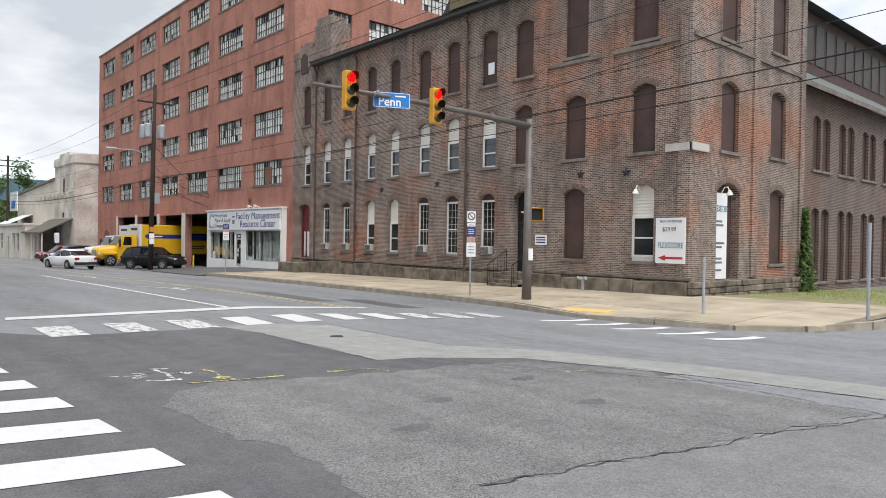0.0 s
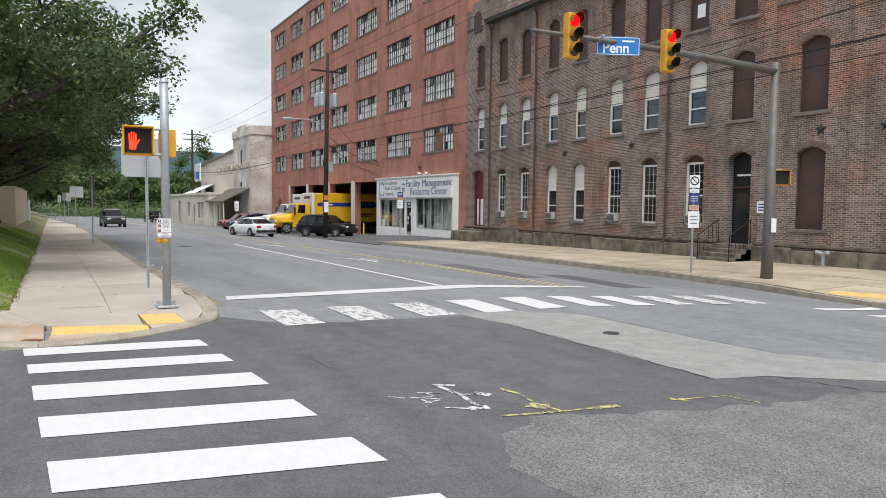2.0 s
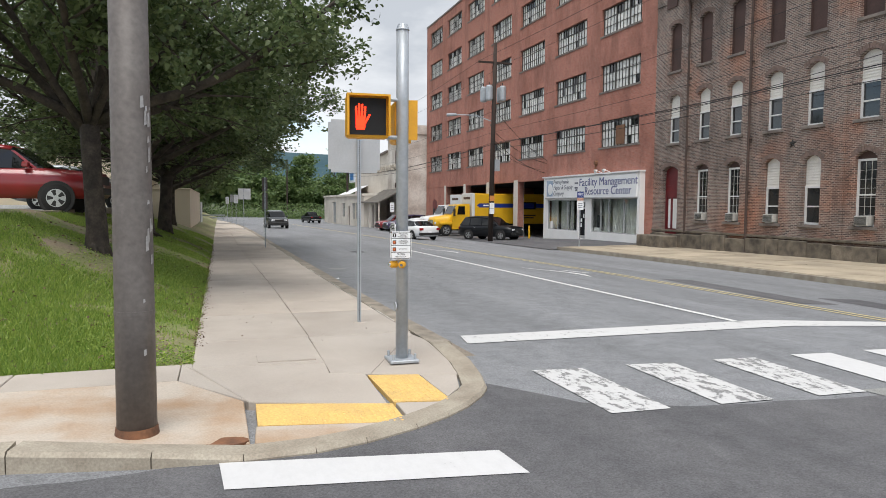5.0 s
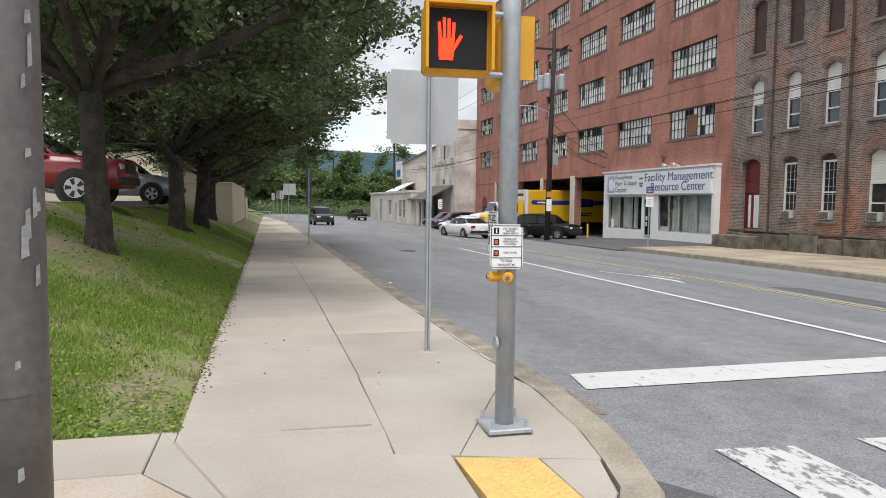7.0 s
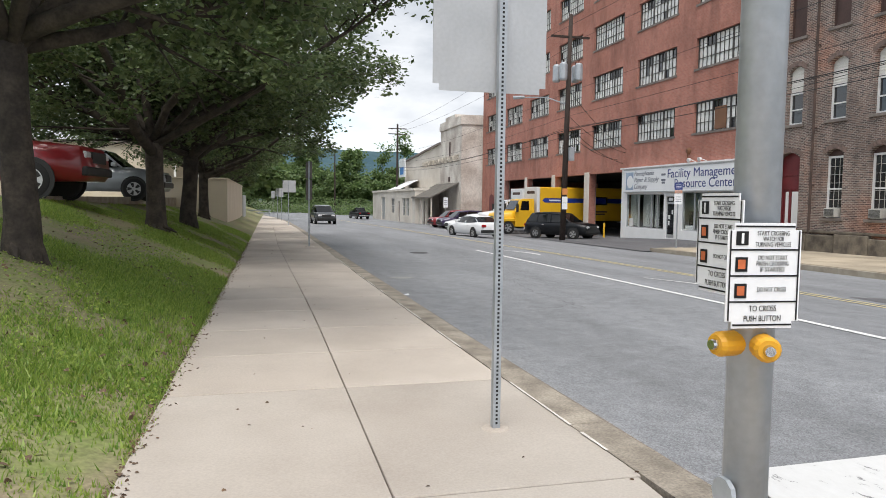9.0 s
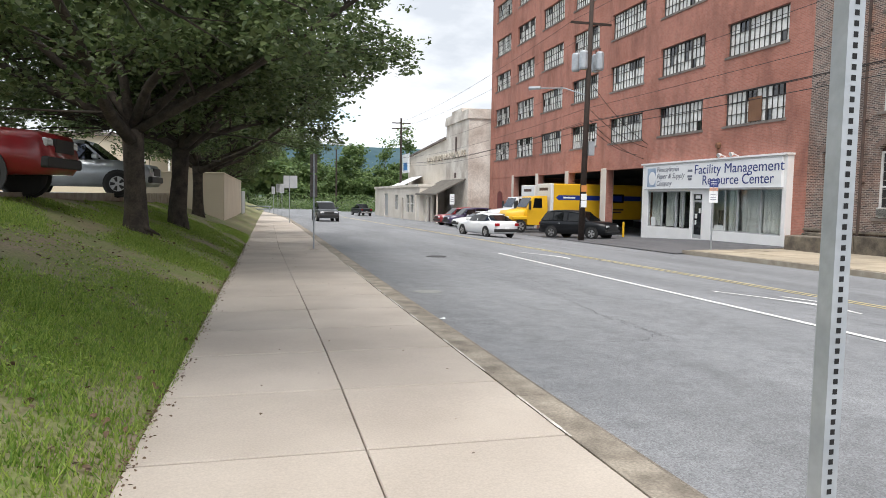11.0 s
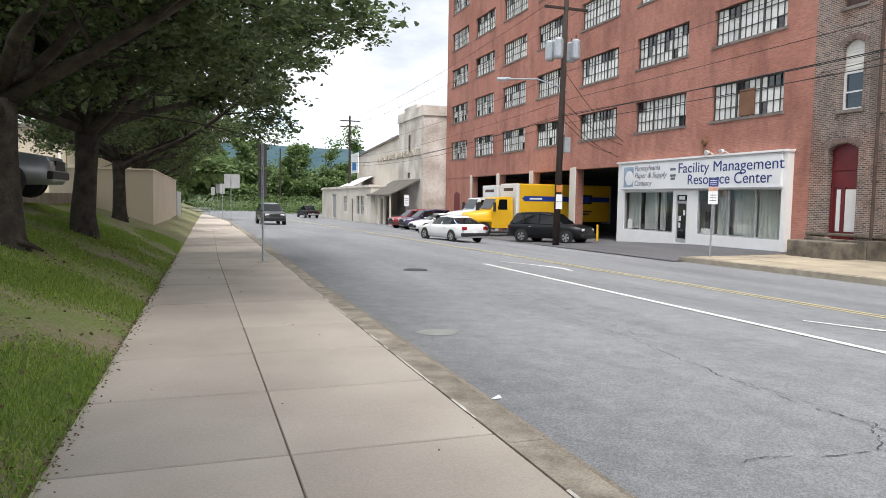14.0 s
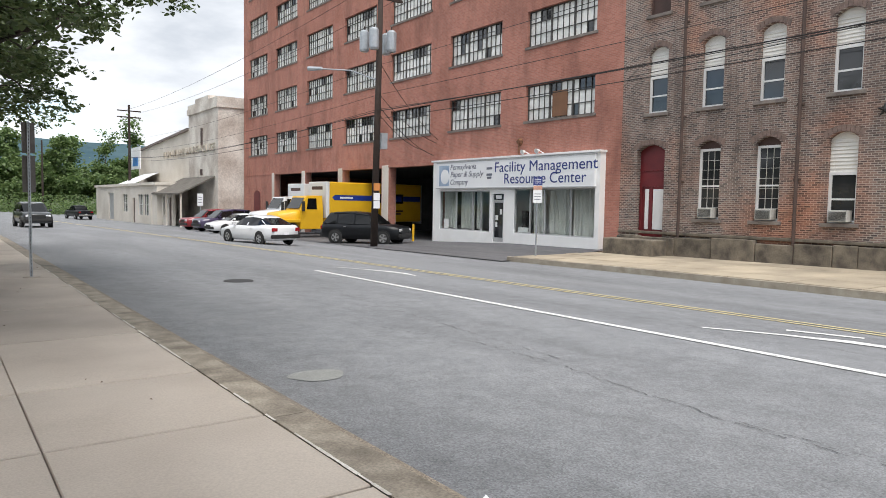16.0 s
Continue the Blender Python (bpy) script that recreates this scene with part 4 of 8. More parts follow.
# west bank, car park
def bank_z(x, y):
    foot = walk_w(W_EDGE, y) - 0.02
    s = min(1.0, max(0.0, (W_EDGE - x) / 3.9))
    rise = (1.62 - 0.006 * min(40.0, max(0.0, y - 20))) * (s ** 0.85)
    run = min(1.0, max(0.0, (y - GRASS_S) / 5.3))
    return foot + rise * run * (1 if y < 62 else 1) + 0.05 * noise.noise(Vector((x * 0.8, y * 0.5, 0))) * s


bank = sheet("grass_bank", [-60, -30, -12, -8, -6, -4.9, -4.4, -3.9, -3.4, -2.9, -2.4, -2.0, -1.6, -1.3, -1.1, W_EDGE], [GRASS_S, 14.8, 15.25, 15.6, 16.2, 17, 18, 19, 20, 21.5, 23, 25, 27, 29, 31, 33, 36, 40, 45, 50, 56, 64, 75, 90, 120, 150], bank_z, M_GRASS)
tagged(bank, "sloping grass bank with bare earth under the trees", "grass bank", kind="structure")
for p in bank.data.polygons:
    p.use_smooth = True
lot = sheet("car_park", [-60, -20, -4.75], [17.5, 26, 40, 60], lambda x, y: 1.52 + 0.002 * (y - 20) + (0.0), M_PATCH)
tagged(lot, "pale concrete car park above the bank", "car park", kind="structure")
bm = bm_new()
box(bm, -4.95, -4.7, 17.5, 60, 0.9, 1.63)
tagged(link("lot_kerb", bm, M_KERB), "low concrete kerb at the edge of the car park", "kerb", kind="structure")


# ---- the old brick building ----
FX = 23.3
def PF(u, d, z):
    return (FX + d, u, z)


SY = 12.3
def PS(u, d, z):
    return (u, SY + d, z)


def arch_trim(P, ua, ub, zb, rise, parent, proud=0.02, h=0.2, mt=None):
    """Ring of header bricks over an opening."""
    bm = bm_new()
    n = max(9, int((ub - ua) / 0.1))
    a0, a1 = ua - 0.12, ub + 0.12
    for k in range(n):
        t0, t1 = (k + 0.06) / n, (k + 0.94) / n
        pts = []
        for t in (t0, t1):
            u = a0 + (a1 - a0) * t
            s = 2 * t - 1
            z = zb - rise * s * s * 1.1 + 0.01
            pts.append((u, z, s))
        (u0, z0, s0), (u1, z1, s1) = pts
        lean = 0.07
        q = [(u0, z0), (u1, z1), (u1 + s1 * lean, z1 + h), (u0 + s0 * lean, z0 + h)]
        va = [bm.verts.new(P(u, -proud, z)) for u, z in q]
        vb = [bm.verts.new(P(u, 0.02, z)) for u, z in q]
        bm.faces.new(va)
        for i in range(4):
            bm.faces.new((va[i], va[(i + 1) % 4], vb[(i + 1) % 4], vb[i]))
    return part("brick_arch", bm, mt or M_ARCH, parent)


def sill(P, ua, ub, z, parent, mt=None):
    bm = ubox(bm_new(), P, ua - 0.14, ub + 0.14, -0.09, 0.2, z - 0.13, z)
    return part("window_sill", bevelled(bm, 0.012, 1), mt or M_SILL, parent)


def boarded(P, ua, ub, za, zb, rise, parent):
    bm = arch_fill(bm_new(), P, ua + 0.002, ub - 0.002, za, zb, rise, 0.17, 0.22)
    w = part("boarded_window", bm, M_BOARD, parent, "brown-painted boarded window")
    for u in (ua, ub - 0.07):
        part("jamb", ubox(bm_new(), P, u, u + 0.07, 0.12, 0.17, za, zb - rise), M_BOARD, w)
    return w


def sash(P, ua, ub, za, zb, parent, d=0.2, grid=None, name="window"):
    """A white frame with two sashes of dark glass; grid gives bars across and up."""
    bm = bm_new()
    t = 0.09
    ubox(bm, P, ua, ua + t, d - 0.05, d + 0.05, za, zb)
    ubox(bm, P, ub - t, ub, d - 0.05, d + 0.05, za, zb)
    ubox(bm, P, ua + t, ub - t, d - 0.05, d + 0.05, za, za + t)
    ubox(bm, P, ua + t, ub - t, d - 0.05, d + 0.05, zb - t, zb)
    zm = za + (zb - za) * 0.47
    ubox(bm, P, ua + t, ub - t, d - 0.03, d + 0.03, zm - 0.03, zm + 0.03)
    bars = bm_new()
    if grid:
        nu, nz = grid
        for k in range(1, nu):
            u = ua + t + (ub - ua - 2 * t) * k / nu
            ubox(bars, P, u - 0.008, u + 0.008, d - 0.025, d - 0.005, za + t, zb - t)
        for k in range(1, nz):
            z = za + t + (zb - za - 2 * t) * k / nz
            ubox(bars, P, ua + t, ub - t, d - 0.026, d - 0.006, z - 0.007, z + 0.007)
    w = part(name, bm, M_FRAME, parent, "white-framed window")
    if grid:
        part("grille", bars, M_AC, w, "grey iron bars")
    else:
        bars.free()
    for z0, z1 in ((za + t, zm - 0.03), (zm + 0.03, zb - t)):
        bm = ubox(bm_new(), P, ua + t, ub - t, d + 0.0, d + 0.02, z0, z1)
        part("pane", bm, M_DARKGLASS, w)
    return w


def shutter(P, ua, ub, za, zb, rise, parent):
    """Off-white slatted infill in the arched head."""
    bm = arch_fill(bm_new(), P, ua + 0.002, ub - 0.002, za, zb, rise, 0.2, 0.24)
    s = part("head_infill", bm, M_SHUTTER, parent, "off-white slatted infill panel")
    bm = bm_new()
    n = int((zb - rise - za) / 0.11)
    for k in range(n):
        z = za + (zb - rise - za) * k / n
        a, b = P(ua, 0.17, z), P(ub, 0.17, z)
        c, e = P(ub, 0.2, z + 0.1), P(ua, 0.2, z + 0.1)
        quad(bm, a, b, c, e)
        quad(bm, a, P(ua, 0.2, z), P(ub, 0.2, z), b)
    part("slats", bm, M_SHUTTER, s)
    return s


def air_con(P, uc, z, parent_label):
    e = thing("air_conditioner", P(uc, 0.0, z), parent_label, "air conditioner", "window air conditioners")
    bm = bevelled(ubox(bm_new(), P, uc - 0.3, uc + 0.3, -0.16, 0.2, z, z + 0.38), 0.015, 1)
    part("casing", bm, M_AC, e)
    bm = bm_new()
    for k in range(9):
        ubox(bm, P, uc - 0.26, uc + 0.26, -0.172, -0.161, z + 0.04 + 0.034 * k, z + 0.055 + 0.034 * k)
    part("grille", bm, M_PLASTIC, e)
    return e


old = thing("factory_building", (FX, 27, -0.3), "weathered three-storey brown brick factory with arched boarded windows", "building")
BAYS = [(39.6, 0.95), (37.15, 0.95), (34.85, 0.92), (32.35, 0.92), (30.12, 0.92), (27.55, 0.97), (25.3, 0.97), (22.75, 1.0), (20.53, 1.06), (17.6, 1.1), (14.32, 1.04)]
holes = []
for i, (c, w) in enumerate(BAYS):
    ua, ub = c - w / 2, c + w / 2
    g0 = 0.1 if i == 0 else (0.42 if i == 8 else 1.1)
    holes.append((39.13, 40.5, 0.3, 4.05, 0.25) if i == 0 else (ua, ub, g0, 4.05, 0.22))
    holes.append((ua, ub, 5.3, 7.95, 0.22))
    if i < 9:
        holes.append((ua - 0.02, ub + 0.02, 9.22, 11.8, 0.22))
    else:
        holes.append((ua - 0.05, ub + 0.05, 9.62, 12.6, 0.24))
main = [h for h in holes if h[0] > 19.2]
corner = [h for h in holes if h[0] < 19.2]
part("wall", wall_mesh(PF, 19.3, 41.34, -0.7, 13.0, 0.42, main), M_BRICK_OLD, old)
part("corner_wall", wall_mesh(PF, SY, 19.3, -0.5, 15.2, 0.42, corner), M_BRICK_OLD, old)
side_holes = [(25.25, 27.15, 0.42, 4.2, 0.35), (29.9, 31.3, 1.0, 4.2, 0.25), (25.5, 26.9, 5.42, 8.15, 0.25), (29.85, 31.35, 5.55, 8.4, 0.25), (25.45, 26.9, 9.75, 12.7, 0.3), (29.9, 31.4, 10.05, 12.9, 0.3)]
part("side_wall", wall_mesh(PS, FX + 0.42, 33.3, -0.5, 15.2, 0.42, side_holes), M_BRICK_OLD, old)
for h in side_holes:
    arch_trim(PS, h[0], h[1], h[3], h[4], old)
    if h[2] > 0.6:
        boarded(PS, *h, old)
        sill(PS, h[0], h[1], h[2], old)
# pilasters and string courses
for u in (38.5, 28.75, 19.35, 15.95, 12.55):
    bm = ubox(bm_new(), PF, u - 0.24, u + 0.24, -0.09, 0.0, 0.5, 12.9 if u > 19 else 15.2)
    part("pilaster", bm, M_BRICK_OLD, old)
for u in (28.3, 33.0):
    bm = ubox(bm_new(), PS, u - 0.24, u + 0.24, -0.09, 0.0, 0.5, 15.2)
    part("pilaster", bm, M_BRICK_OLD, old)
part("string_course", ubox(bm_new(), PF, 12.3, 19.1, -0.075, 0.0, 9.3, 9.45), M_SILL, old)
part("string_course", ubox(bm_new(), PS, FX, 33.2, -0.075, 0.0, 9.4, 9.55), M_SILL, old)
bm = ubox(bm_new(), PF, 12.24, 13.3, -0.11, 0.01, 5.22, 5.5)
part("stone_band", bm, mat("white_stone", (0.55, 0.53, 0.5), rough=0.8), old)
bm = ubox(bm_new(), PS, FX - 0.11, 24.4, -0.11, 0.01, 5.22, 5.5)
part("stone_band", bm, bpy.data.materials["white_stone"], old)
# plinth of stone blocks
rng = random.Random(12)
u = 12.3
while u < 41.2:
    w = rng.uniform(0.7, 2.1)
    if 19.6 < u < 21.2:
        u = 21.2
        continue
    b = min(u + w, 41.3)
    z0 = -0.75
    bm = ubox(bm_new(), PF, u + 0.008, b - 0.008, -0.16 - rng.uniform(0, 0.06), 0.0, z0, rng.uniform(0.3, 0.42))
    part("plinth_stone", bevelled(bm, 0.025, 1), M_STONE, old)
    u = b
part("plinth_cap", bevelled(ubox(bm_new(), PF, 21.2, 41.3, -0.13, 0.0, 0.425, 0.54), 0.02, 1), M_STONE, old)
part("plinth_cap", bevelled(ubox(bm_new(), PF, 12.2, 19.7, -0.13, 0.0, 0.425, 0.54), 0.02, 1), M_STONE, old)
for row in range(4):
    u = FX - 0.15
    while u < 33.2:
        b = u + rng.uniform(0.35, 1.0)
        bm = ubox(bm_new(), PS, u + 0.008, b - 0.008, -0.16 - rng.uniform(0, 0.1), 0.0, -0.55 + 0.24 * row, -0.32 + 0.24 * row)
        part("plinth_stone", bevelled(bm, 0.03, 1), M_STONE, old)
        u = b
# openings
for i, (c, w) in enumerate(BAYS):
    ua, ub = c - w / 2, c + w / 2
    arch_trim(PF, 39.13 if i == 0 else ua, 40.5 if i == 0 else ub, 4.05, 0.22, old)
    arch_trim(PF, ua, ub, 7.95, 0.22, old)
    sill(PF, ua, ub, 5.3, old)
    if i < 9:
        boarded(PF, ua - 0.02, ub + 0.02, 9.22, 11.8, 0.22, old)
        sill(PF, ua, ub, 9.22, old)
        arch_trim(PF, ua - 0.02, ub + 0.02, 11.8, 0.22, old)
    else:
        boarded(PF, ua - 0.05, ub + 0.05, 9.62, 12.6, 0.24, old)
        sill(PF, ua, ub, 9.62, old)
        arch_trim(PF, ua - 0.05, ub + 0.05, 12.6, 0.24, old, mt=M_BRICK_TAN)
    if i < 8:
        zs = 6.78
        sash(PF, ua, ub, 5.3, zs, old)
        shutter(PF, ua, ub, zs, 7.95, 0.22, old)
    else:
        boarded(PF, ua, ub, 5.3, 7.95, 0.22, old)
    if 0 < i < 8 or i > 8:
        sill(PF, ua, ub, 1.1, old)
    if i in (1, 2, 5, 6, 7):
        sash(PF, ua, ub, 1.1, 3.75, old, grid=(3, 7), name="barred_window")
        bm = arch_fill(bm_new(), PF, ua + 0.002, ub - 0.002, 3.752, 4.05, 0.22, 0.18, 0.24)
        part("head_board", bm, M_BOARD, old)
    elif i in (3, 4):
        sash(PF, ua, ub, 1.1, 2.75, old)
        shutter(PF, ua, ub, 2.75, 4.05, 0.22, old)
    elif i == 9:
        boarded(PF, ua, ub, 1.1, 4.05, 0.22, old)
    elif i == 10:
        sash(PF, ua, ub, 1.25, 2.85, old)
        shutter(PF, ua, ub, 2.85, 4.05, 0.22, old)
        bm = ubox(bm_new(), PF, ua + 0.002, ub - 0.002, 0.17, 0.24, 1.1, 1.248)
        part("panel", bm, M_SHUTTER, old)
# red double door at the north end
ua, ub = 39.13, 40.5
bm = arch_fill(bm_new(), PF, ua + 0.002, ub - 0.002, 0.3, 4.05, 0.25, 0.26, 0.32)
for za, zb in ((2.35, 2.5), (3.0, 3.1)):
    ubox(bm, PF, ua + 0.01, ub - 0.01, 0.22, 0.258, za, zb)
for u in (39.16, 39.83, 40.34):
    ubox(bm, PF, u, u + 0.12, 0.22, 0.258, 0.3, 2.35)
door = part("red_door", bm, M_REDDOOR, old, "dark red panelled door with pale boards in its glass")
part("door_light", ubox(bm_new(), PF, 39.3, 39.8, 0.235, 0.257, 0.6, 2.25), M_FRAME, door)
part("door_light", ubox(bm_new(), PF, 40.02, 40.2, 0.235, 0.257, 0.6, 2.25), M_FRAME, door)
ledge = thing("door_ledge", PF(39.9, -0.6, -0.7), "rough concrete landing block below the red door", "step")
part("block", bevelled(ubox(bm_new(), PF, 38.7, 41.2, -1.15, -0.23, -0.75, 0.22), 0.04, 2), M_STONE, ledge)
# main entrance
ua, ub = 20.53 - 0.53, 20.53 + 0.53
bm = arch_fill(bm_new(), PF, ua + 0.002, ub - 0.002, 0.42, 4.05, 0.22, 0.36, 0.4)
ent = part("entrance_door", bm, M_BLACK, old, "black recessed entrance door")
part("pane", ubox(bm_new(), PF, ua + 0.12, ub - 0.12, 0.345, 0.359, 1.0, 2.4), M_DARKGLASS, ent)
part("transom", ubox(bm_new(), PF, ua + 0.02, ub - 0.02, 0.33, 0.359, 2.62, 2.7), M_BOARD, ent)
part("knob", ubox(bm_new(), PF, ua + 0.16, ua + 0.2, 0.3, 0.344, 1.35, 1.43), M_CHROME, ent)
for k, (yy, zz, bb) in enumerate(((20.53, 3.1, 0.7),)):
    part("sign_bar", ubox(bm_new(), PF, yy - bb / 2, yy + bb / 2, 0.34, 0.358, zz, zz + 0.08), M_FRAME, ent)
# doorway with a banner on the side
bm = arch_fill(bm_new(), PS, 25.252, 27.148, 0.42, 4.2, 0.35, 0.36, 0.41)
part("side_door", bm, M_BOARD, old, "dark recessed doorway")
banner = thing("banner", (25.75, SY + 0.1, 0.45), "tall white shop banner standing in the doorway", "banner")
bm = bevelled(ubox(bm_new(), PS, 25.3, 26.35, 0.12, 0.16, 0.45, 3.8), 0.004, 1)
part("panel", bm, M_SIGN, banner)
lettering("writing", "FLEXSTORE", 0.36, Matrix.Translation((0.08, 0.015, 2.72)) @ SOUTH, M_TEAL, banner, width=0.98)
for zz, ww in ((2.2, .5), (2.05, .6), (1.35, .7), (1.2, .5), (0.75, .5), (0.6, .55), (0.3, .5)):
    bm = ubox(bm_new(), PS, 25.45, 25.45 + ww, 0.114, 0.119, zz + 0.45, zz + 0.53)
    part("writing_bar", bm, M_GREYTXT, banner)
for u, P in ((25.6, PS), (14.4, PF)):
    lamp = thing("gooseneck_lamp", P(u, 0, 3.9), "white gooseneck wall lamp above the opening", "wall lamp")
    bm = tube(bm_new(), [P(u, 0.0, 3.75), P(u, -0.12, 3.98), P(u, -0.25, 4.0), P(u, -0.32, 3.85)], 0.025, 6)
    part("arm", bm, M_FRAME, lamp)
    bm = tube(bm_new(), [P(u, -0.32, 3.87), P(u, -0.34, 3.68)], [0.05, 0.13], 10)
    part("shade", bm, M_FRAME, lamp)
# eaves, roof, tower
bm = ubox(bm_new(), PF, 19.4, 38.6, -0.45, 0.3, 12.9, 13.1)
part("eaves_gutter", bm, M_ROOF, old)
bm = bm_new()
quad(bm, (FX - 0.5, 19.4, 13.1), (FX - 0.5, 38.6, 13.1), (FX + 7.5, 38.6, 17.0), (FX + 7.5, 19.4, 17.0))
quad(bm, (FX + 7.5, 19.4, 17.0), (FX + 7.5, 38.6, 17.0), (FX + 16, 38.6, 13.0), (FX + 16, 19.4, 13.0))
quad(bm, (FX - 0.5, 38.6, 13.1), (FX + 16, 38.6, 13.0), (FX + 7.5, 38.6, 17.0))
part("roof", bm, M_ROOF, old)
bm = bm_new()
v = [(FX + 1.2, 24.2, 13.9), (FX + 1.2, 27.6, 13.9), (FX + 1.2, 25.9, 16.2), (FX + 6, 24.2, 16.2), (FX + 6, 27.6, 16.2), (FX + 6, 25.9, 16.3)]
v = [bm.verts.new(p) for p in v]
for fidx in ((0, 1, 2), (0, 2, 5, 3), (1, 4, 5, 2)):
    bm.faces.new([v[k] for k in fidx])
dorm = part("dormer", bm, M_ROOF, old, "dark gabled dormer")
bm = bm_new()
box(bm, FX + 1.1, FX + 1.18, 24.9, 26.9, 14.0, 14.9)
part("dormer_board", bm, mat("tan_board", (0.22, 0.17, 0.1), rough=0.8), dorm)
bm = bm_new()
ubox(bm, PF, 38.7, 41.3, -0.06, 0.5, 13.0, 14.2)
ubox(bm, PF, 36.75, 38.7, -0.06, 1.4, 13.0, 15.5)
ubox(bm, PF, 36.9, 38.5, 0.0, 1.2, 15.5, 15.9)
ubox(bm, PF, 39.2, 40.6, -0.02, 0.4, 14.2, 14.6)
part("parapet", bm, M_BRICK_OLD, old)
bm = arch_fill(bm_new(), PF, 39.5, 40.4, 12.7, 14.0, 0.3, -0.065, -0.03)
part("niche", bm, M_BOARD, old)
part("roof_slab", ubox(bm_new(), PF, 12.3, 19.3, 0.42, 10.0, 14.9, 15.1), M_ROOF, old)
# solid dark fill added behind the openings in place of shaded rooms
part("dark_infill", ubox(bm_new(), PF, 12.8, 41.2, 0.8, 9.6, -0.3, 12.8), M_INNER, old)
# wall stars
def wall_star(u, z):
    bm = bm_new()
    pts = []
    for k in range(10):
        r = 0.24 if k % 2 == 0 else 0.09
        a = math.pi / 2 + k * math.pi / 5
        pts.append((u + r * math.cos(a), z + r * math.sin(a)))
    c = bm.verts.new(PF(u, -0.09, z))
    vv = [bm.verts.new(PF(uu, -0.012, zz)) for uu, zz in pts]
    for k in range(10):
        bm.faces.new((c, vv[k], vv[(k + 1) % 10]))
    bm.faces.new(vv[::-1])
    return part("wall_star", bm, M_PLASTIC, old, "black iron star anchor plate")


for u, z in ((31.2, 4.62), (26.4, 4.72), (17.25, 4.62), (15.05, 4.58)):
    wall_star(u, z)
# downpipes
for u in (33.75, 24.15, 38.3):
    pipe = thing("downpipe", PF(u, -0.15, -0.3), "rusty brown rainwater downpipe on the brick wall", "downpipe", "downpipes")
    bm = tube(bm_new(), [PF(u, -0.3, 12.85), PF(u, -0.12, 12.4), PF(u, -0.12, 6), PF(u, -0.12, -0.35)], 0.06, 8)
    part("pipe", bm, M_PIPE, pipe)
    for z in (2.5, 5.0, 8.6, 11.5):
        part("bracket", ubox(bm_new(), PF, u - 0.1, u + 0.1, -0.14, 0.0, z, z + 0.06), M_PIPE, pipe)
for c, z in ((37.15, 1.12), (34.85, 1.12), (32.35, 1.12), (27.55, 1.12), (22.75, 1.14)):
    air_con(PF, c, z + 0.02, "off-white air conditioner in a window of the brick building")
paper = thing("notice_sheet", PF(22.7, 0.15, 9.6), "white sheet fixed to a boarded window", "notice")
part("sheet", ubox(bm_new(), PF, 22.55, 22.95, 0.14, 0.168, 9.75, 10.3), M_SIGN, paper)
# entrance steps and rails
steps = thing("entrance_steps", (22.6, 20.53, -0.3), "worn stone steps up to the entrance", "steps")
for k in range(4):
    bm = bevelled(ubox(bm_new(), PF, 19.75, 21.35, -1.35 + 0.3 * k, -0.155 if k < 3 else 0.3, -0.6, -0.08 + 0.165 * k), 0.012, 1)
    part("step", bm, M_STONE, steps)
for yy in (19.82, 21.28):
    rail = thing("handrail", (22.4, yy, -0.2), "black iron handrail beside the entrance steps", "handrail", "entrance rails")
    bm = tube(bm_new(), [PF(yy, -1.35, -0.25), PF(yy, -1.35, 0.75), PF(yy, -0.15, 1.4), PF(yy, -0.15, 0.45)], 0.022, 6)
    part("rail", bm, M_BLACK, rail)
    for k in range(5):
        d = -1.35 + 0.24 * (k + 0.5)
        bm = tube(bm_new(), [PF(yy, d, -0.12 + 0.13 * k), PF(yy, d, 0.8 + 0.13 * k)], 0.011, 5)
        part("baluster", bm, M_BLACK, rail)
# shop board by the corner
board = thing("shop_sign", PF(13.0, -0.1, 1.1), "white sign board with teal lettering and a red arrow", "sign")
part("panel", bevelled(ubox(bm_new(), PF, 12.4, 13.62, -0.14, -0.1, 1.05, 2.75), 0.008, 1), M_SIGN, board)
def bl(y, z):
    return Matrix.Translation((-0.048, y - 13.0, z - 1.1)) @ WEST
lettering("writing", "FLEXSTORE", 0.3, bl(13.0, 1.72), M_TEAL, board, width=1.02)
lettering("writing", "$29.99", 0.22, bl(13.05, 2.32), M_GREYTXT, board, width=0.55)
lettering("writing", "SELF STORAGE", 0.13, bl(13.0, 2.62), M_GREYTXT, board, width=0.9)
bm = bm_new()
ubox(bm, PF, 12.5, 13.2, -0.148, -0.141, 1.22, 1.3)
a = [bm.verts.new(PF(u, -0.148, z)) for u, z in ((13.2, 1.15), (13.5, 1.26), (13.2, 1.37))]
bm.faces.new(a)
part("arrow", bm, M_REDSIGN, board)
plate = thing("notice_plate", PF(18.6, -0.05, 1.6), "white notice plate on the brick wall", "sign")
part("plate", ubox(bm_new(), PF, 18.95, 19.6, -0.12, -0.092, 1.65, 2.1), M_SIGN, plate)
for k in range(3):
    part("writing_bar", ubox(bm_new(), PF, 19.02, 19.53, -0.125, -0.121, 1.74 + 0.11 * k, 1.79 + 0.11 * k), M_NAVY, plate)

# brick wing along the cross street
wing = thing("brick_wing", (45, SY + 0.8, -0.8), "lower brick wing with arched boarded windows and a green roof", "building")
WY = SY + 0.7
def PW(u, d, z):
    return (u, WY + d, z)
wh = []
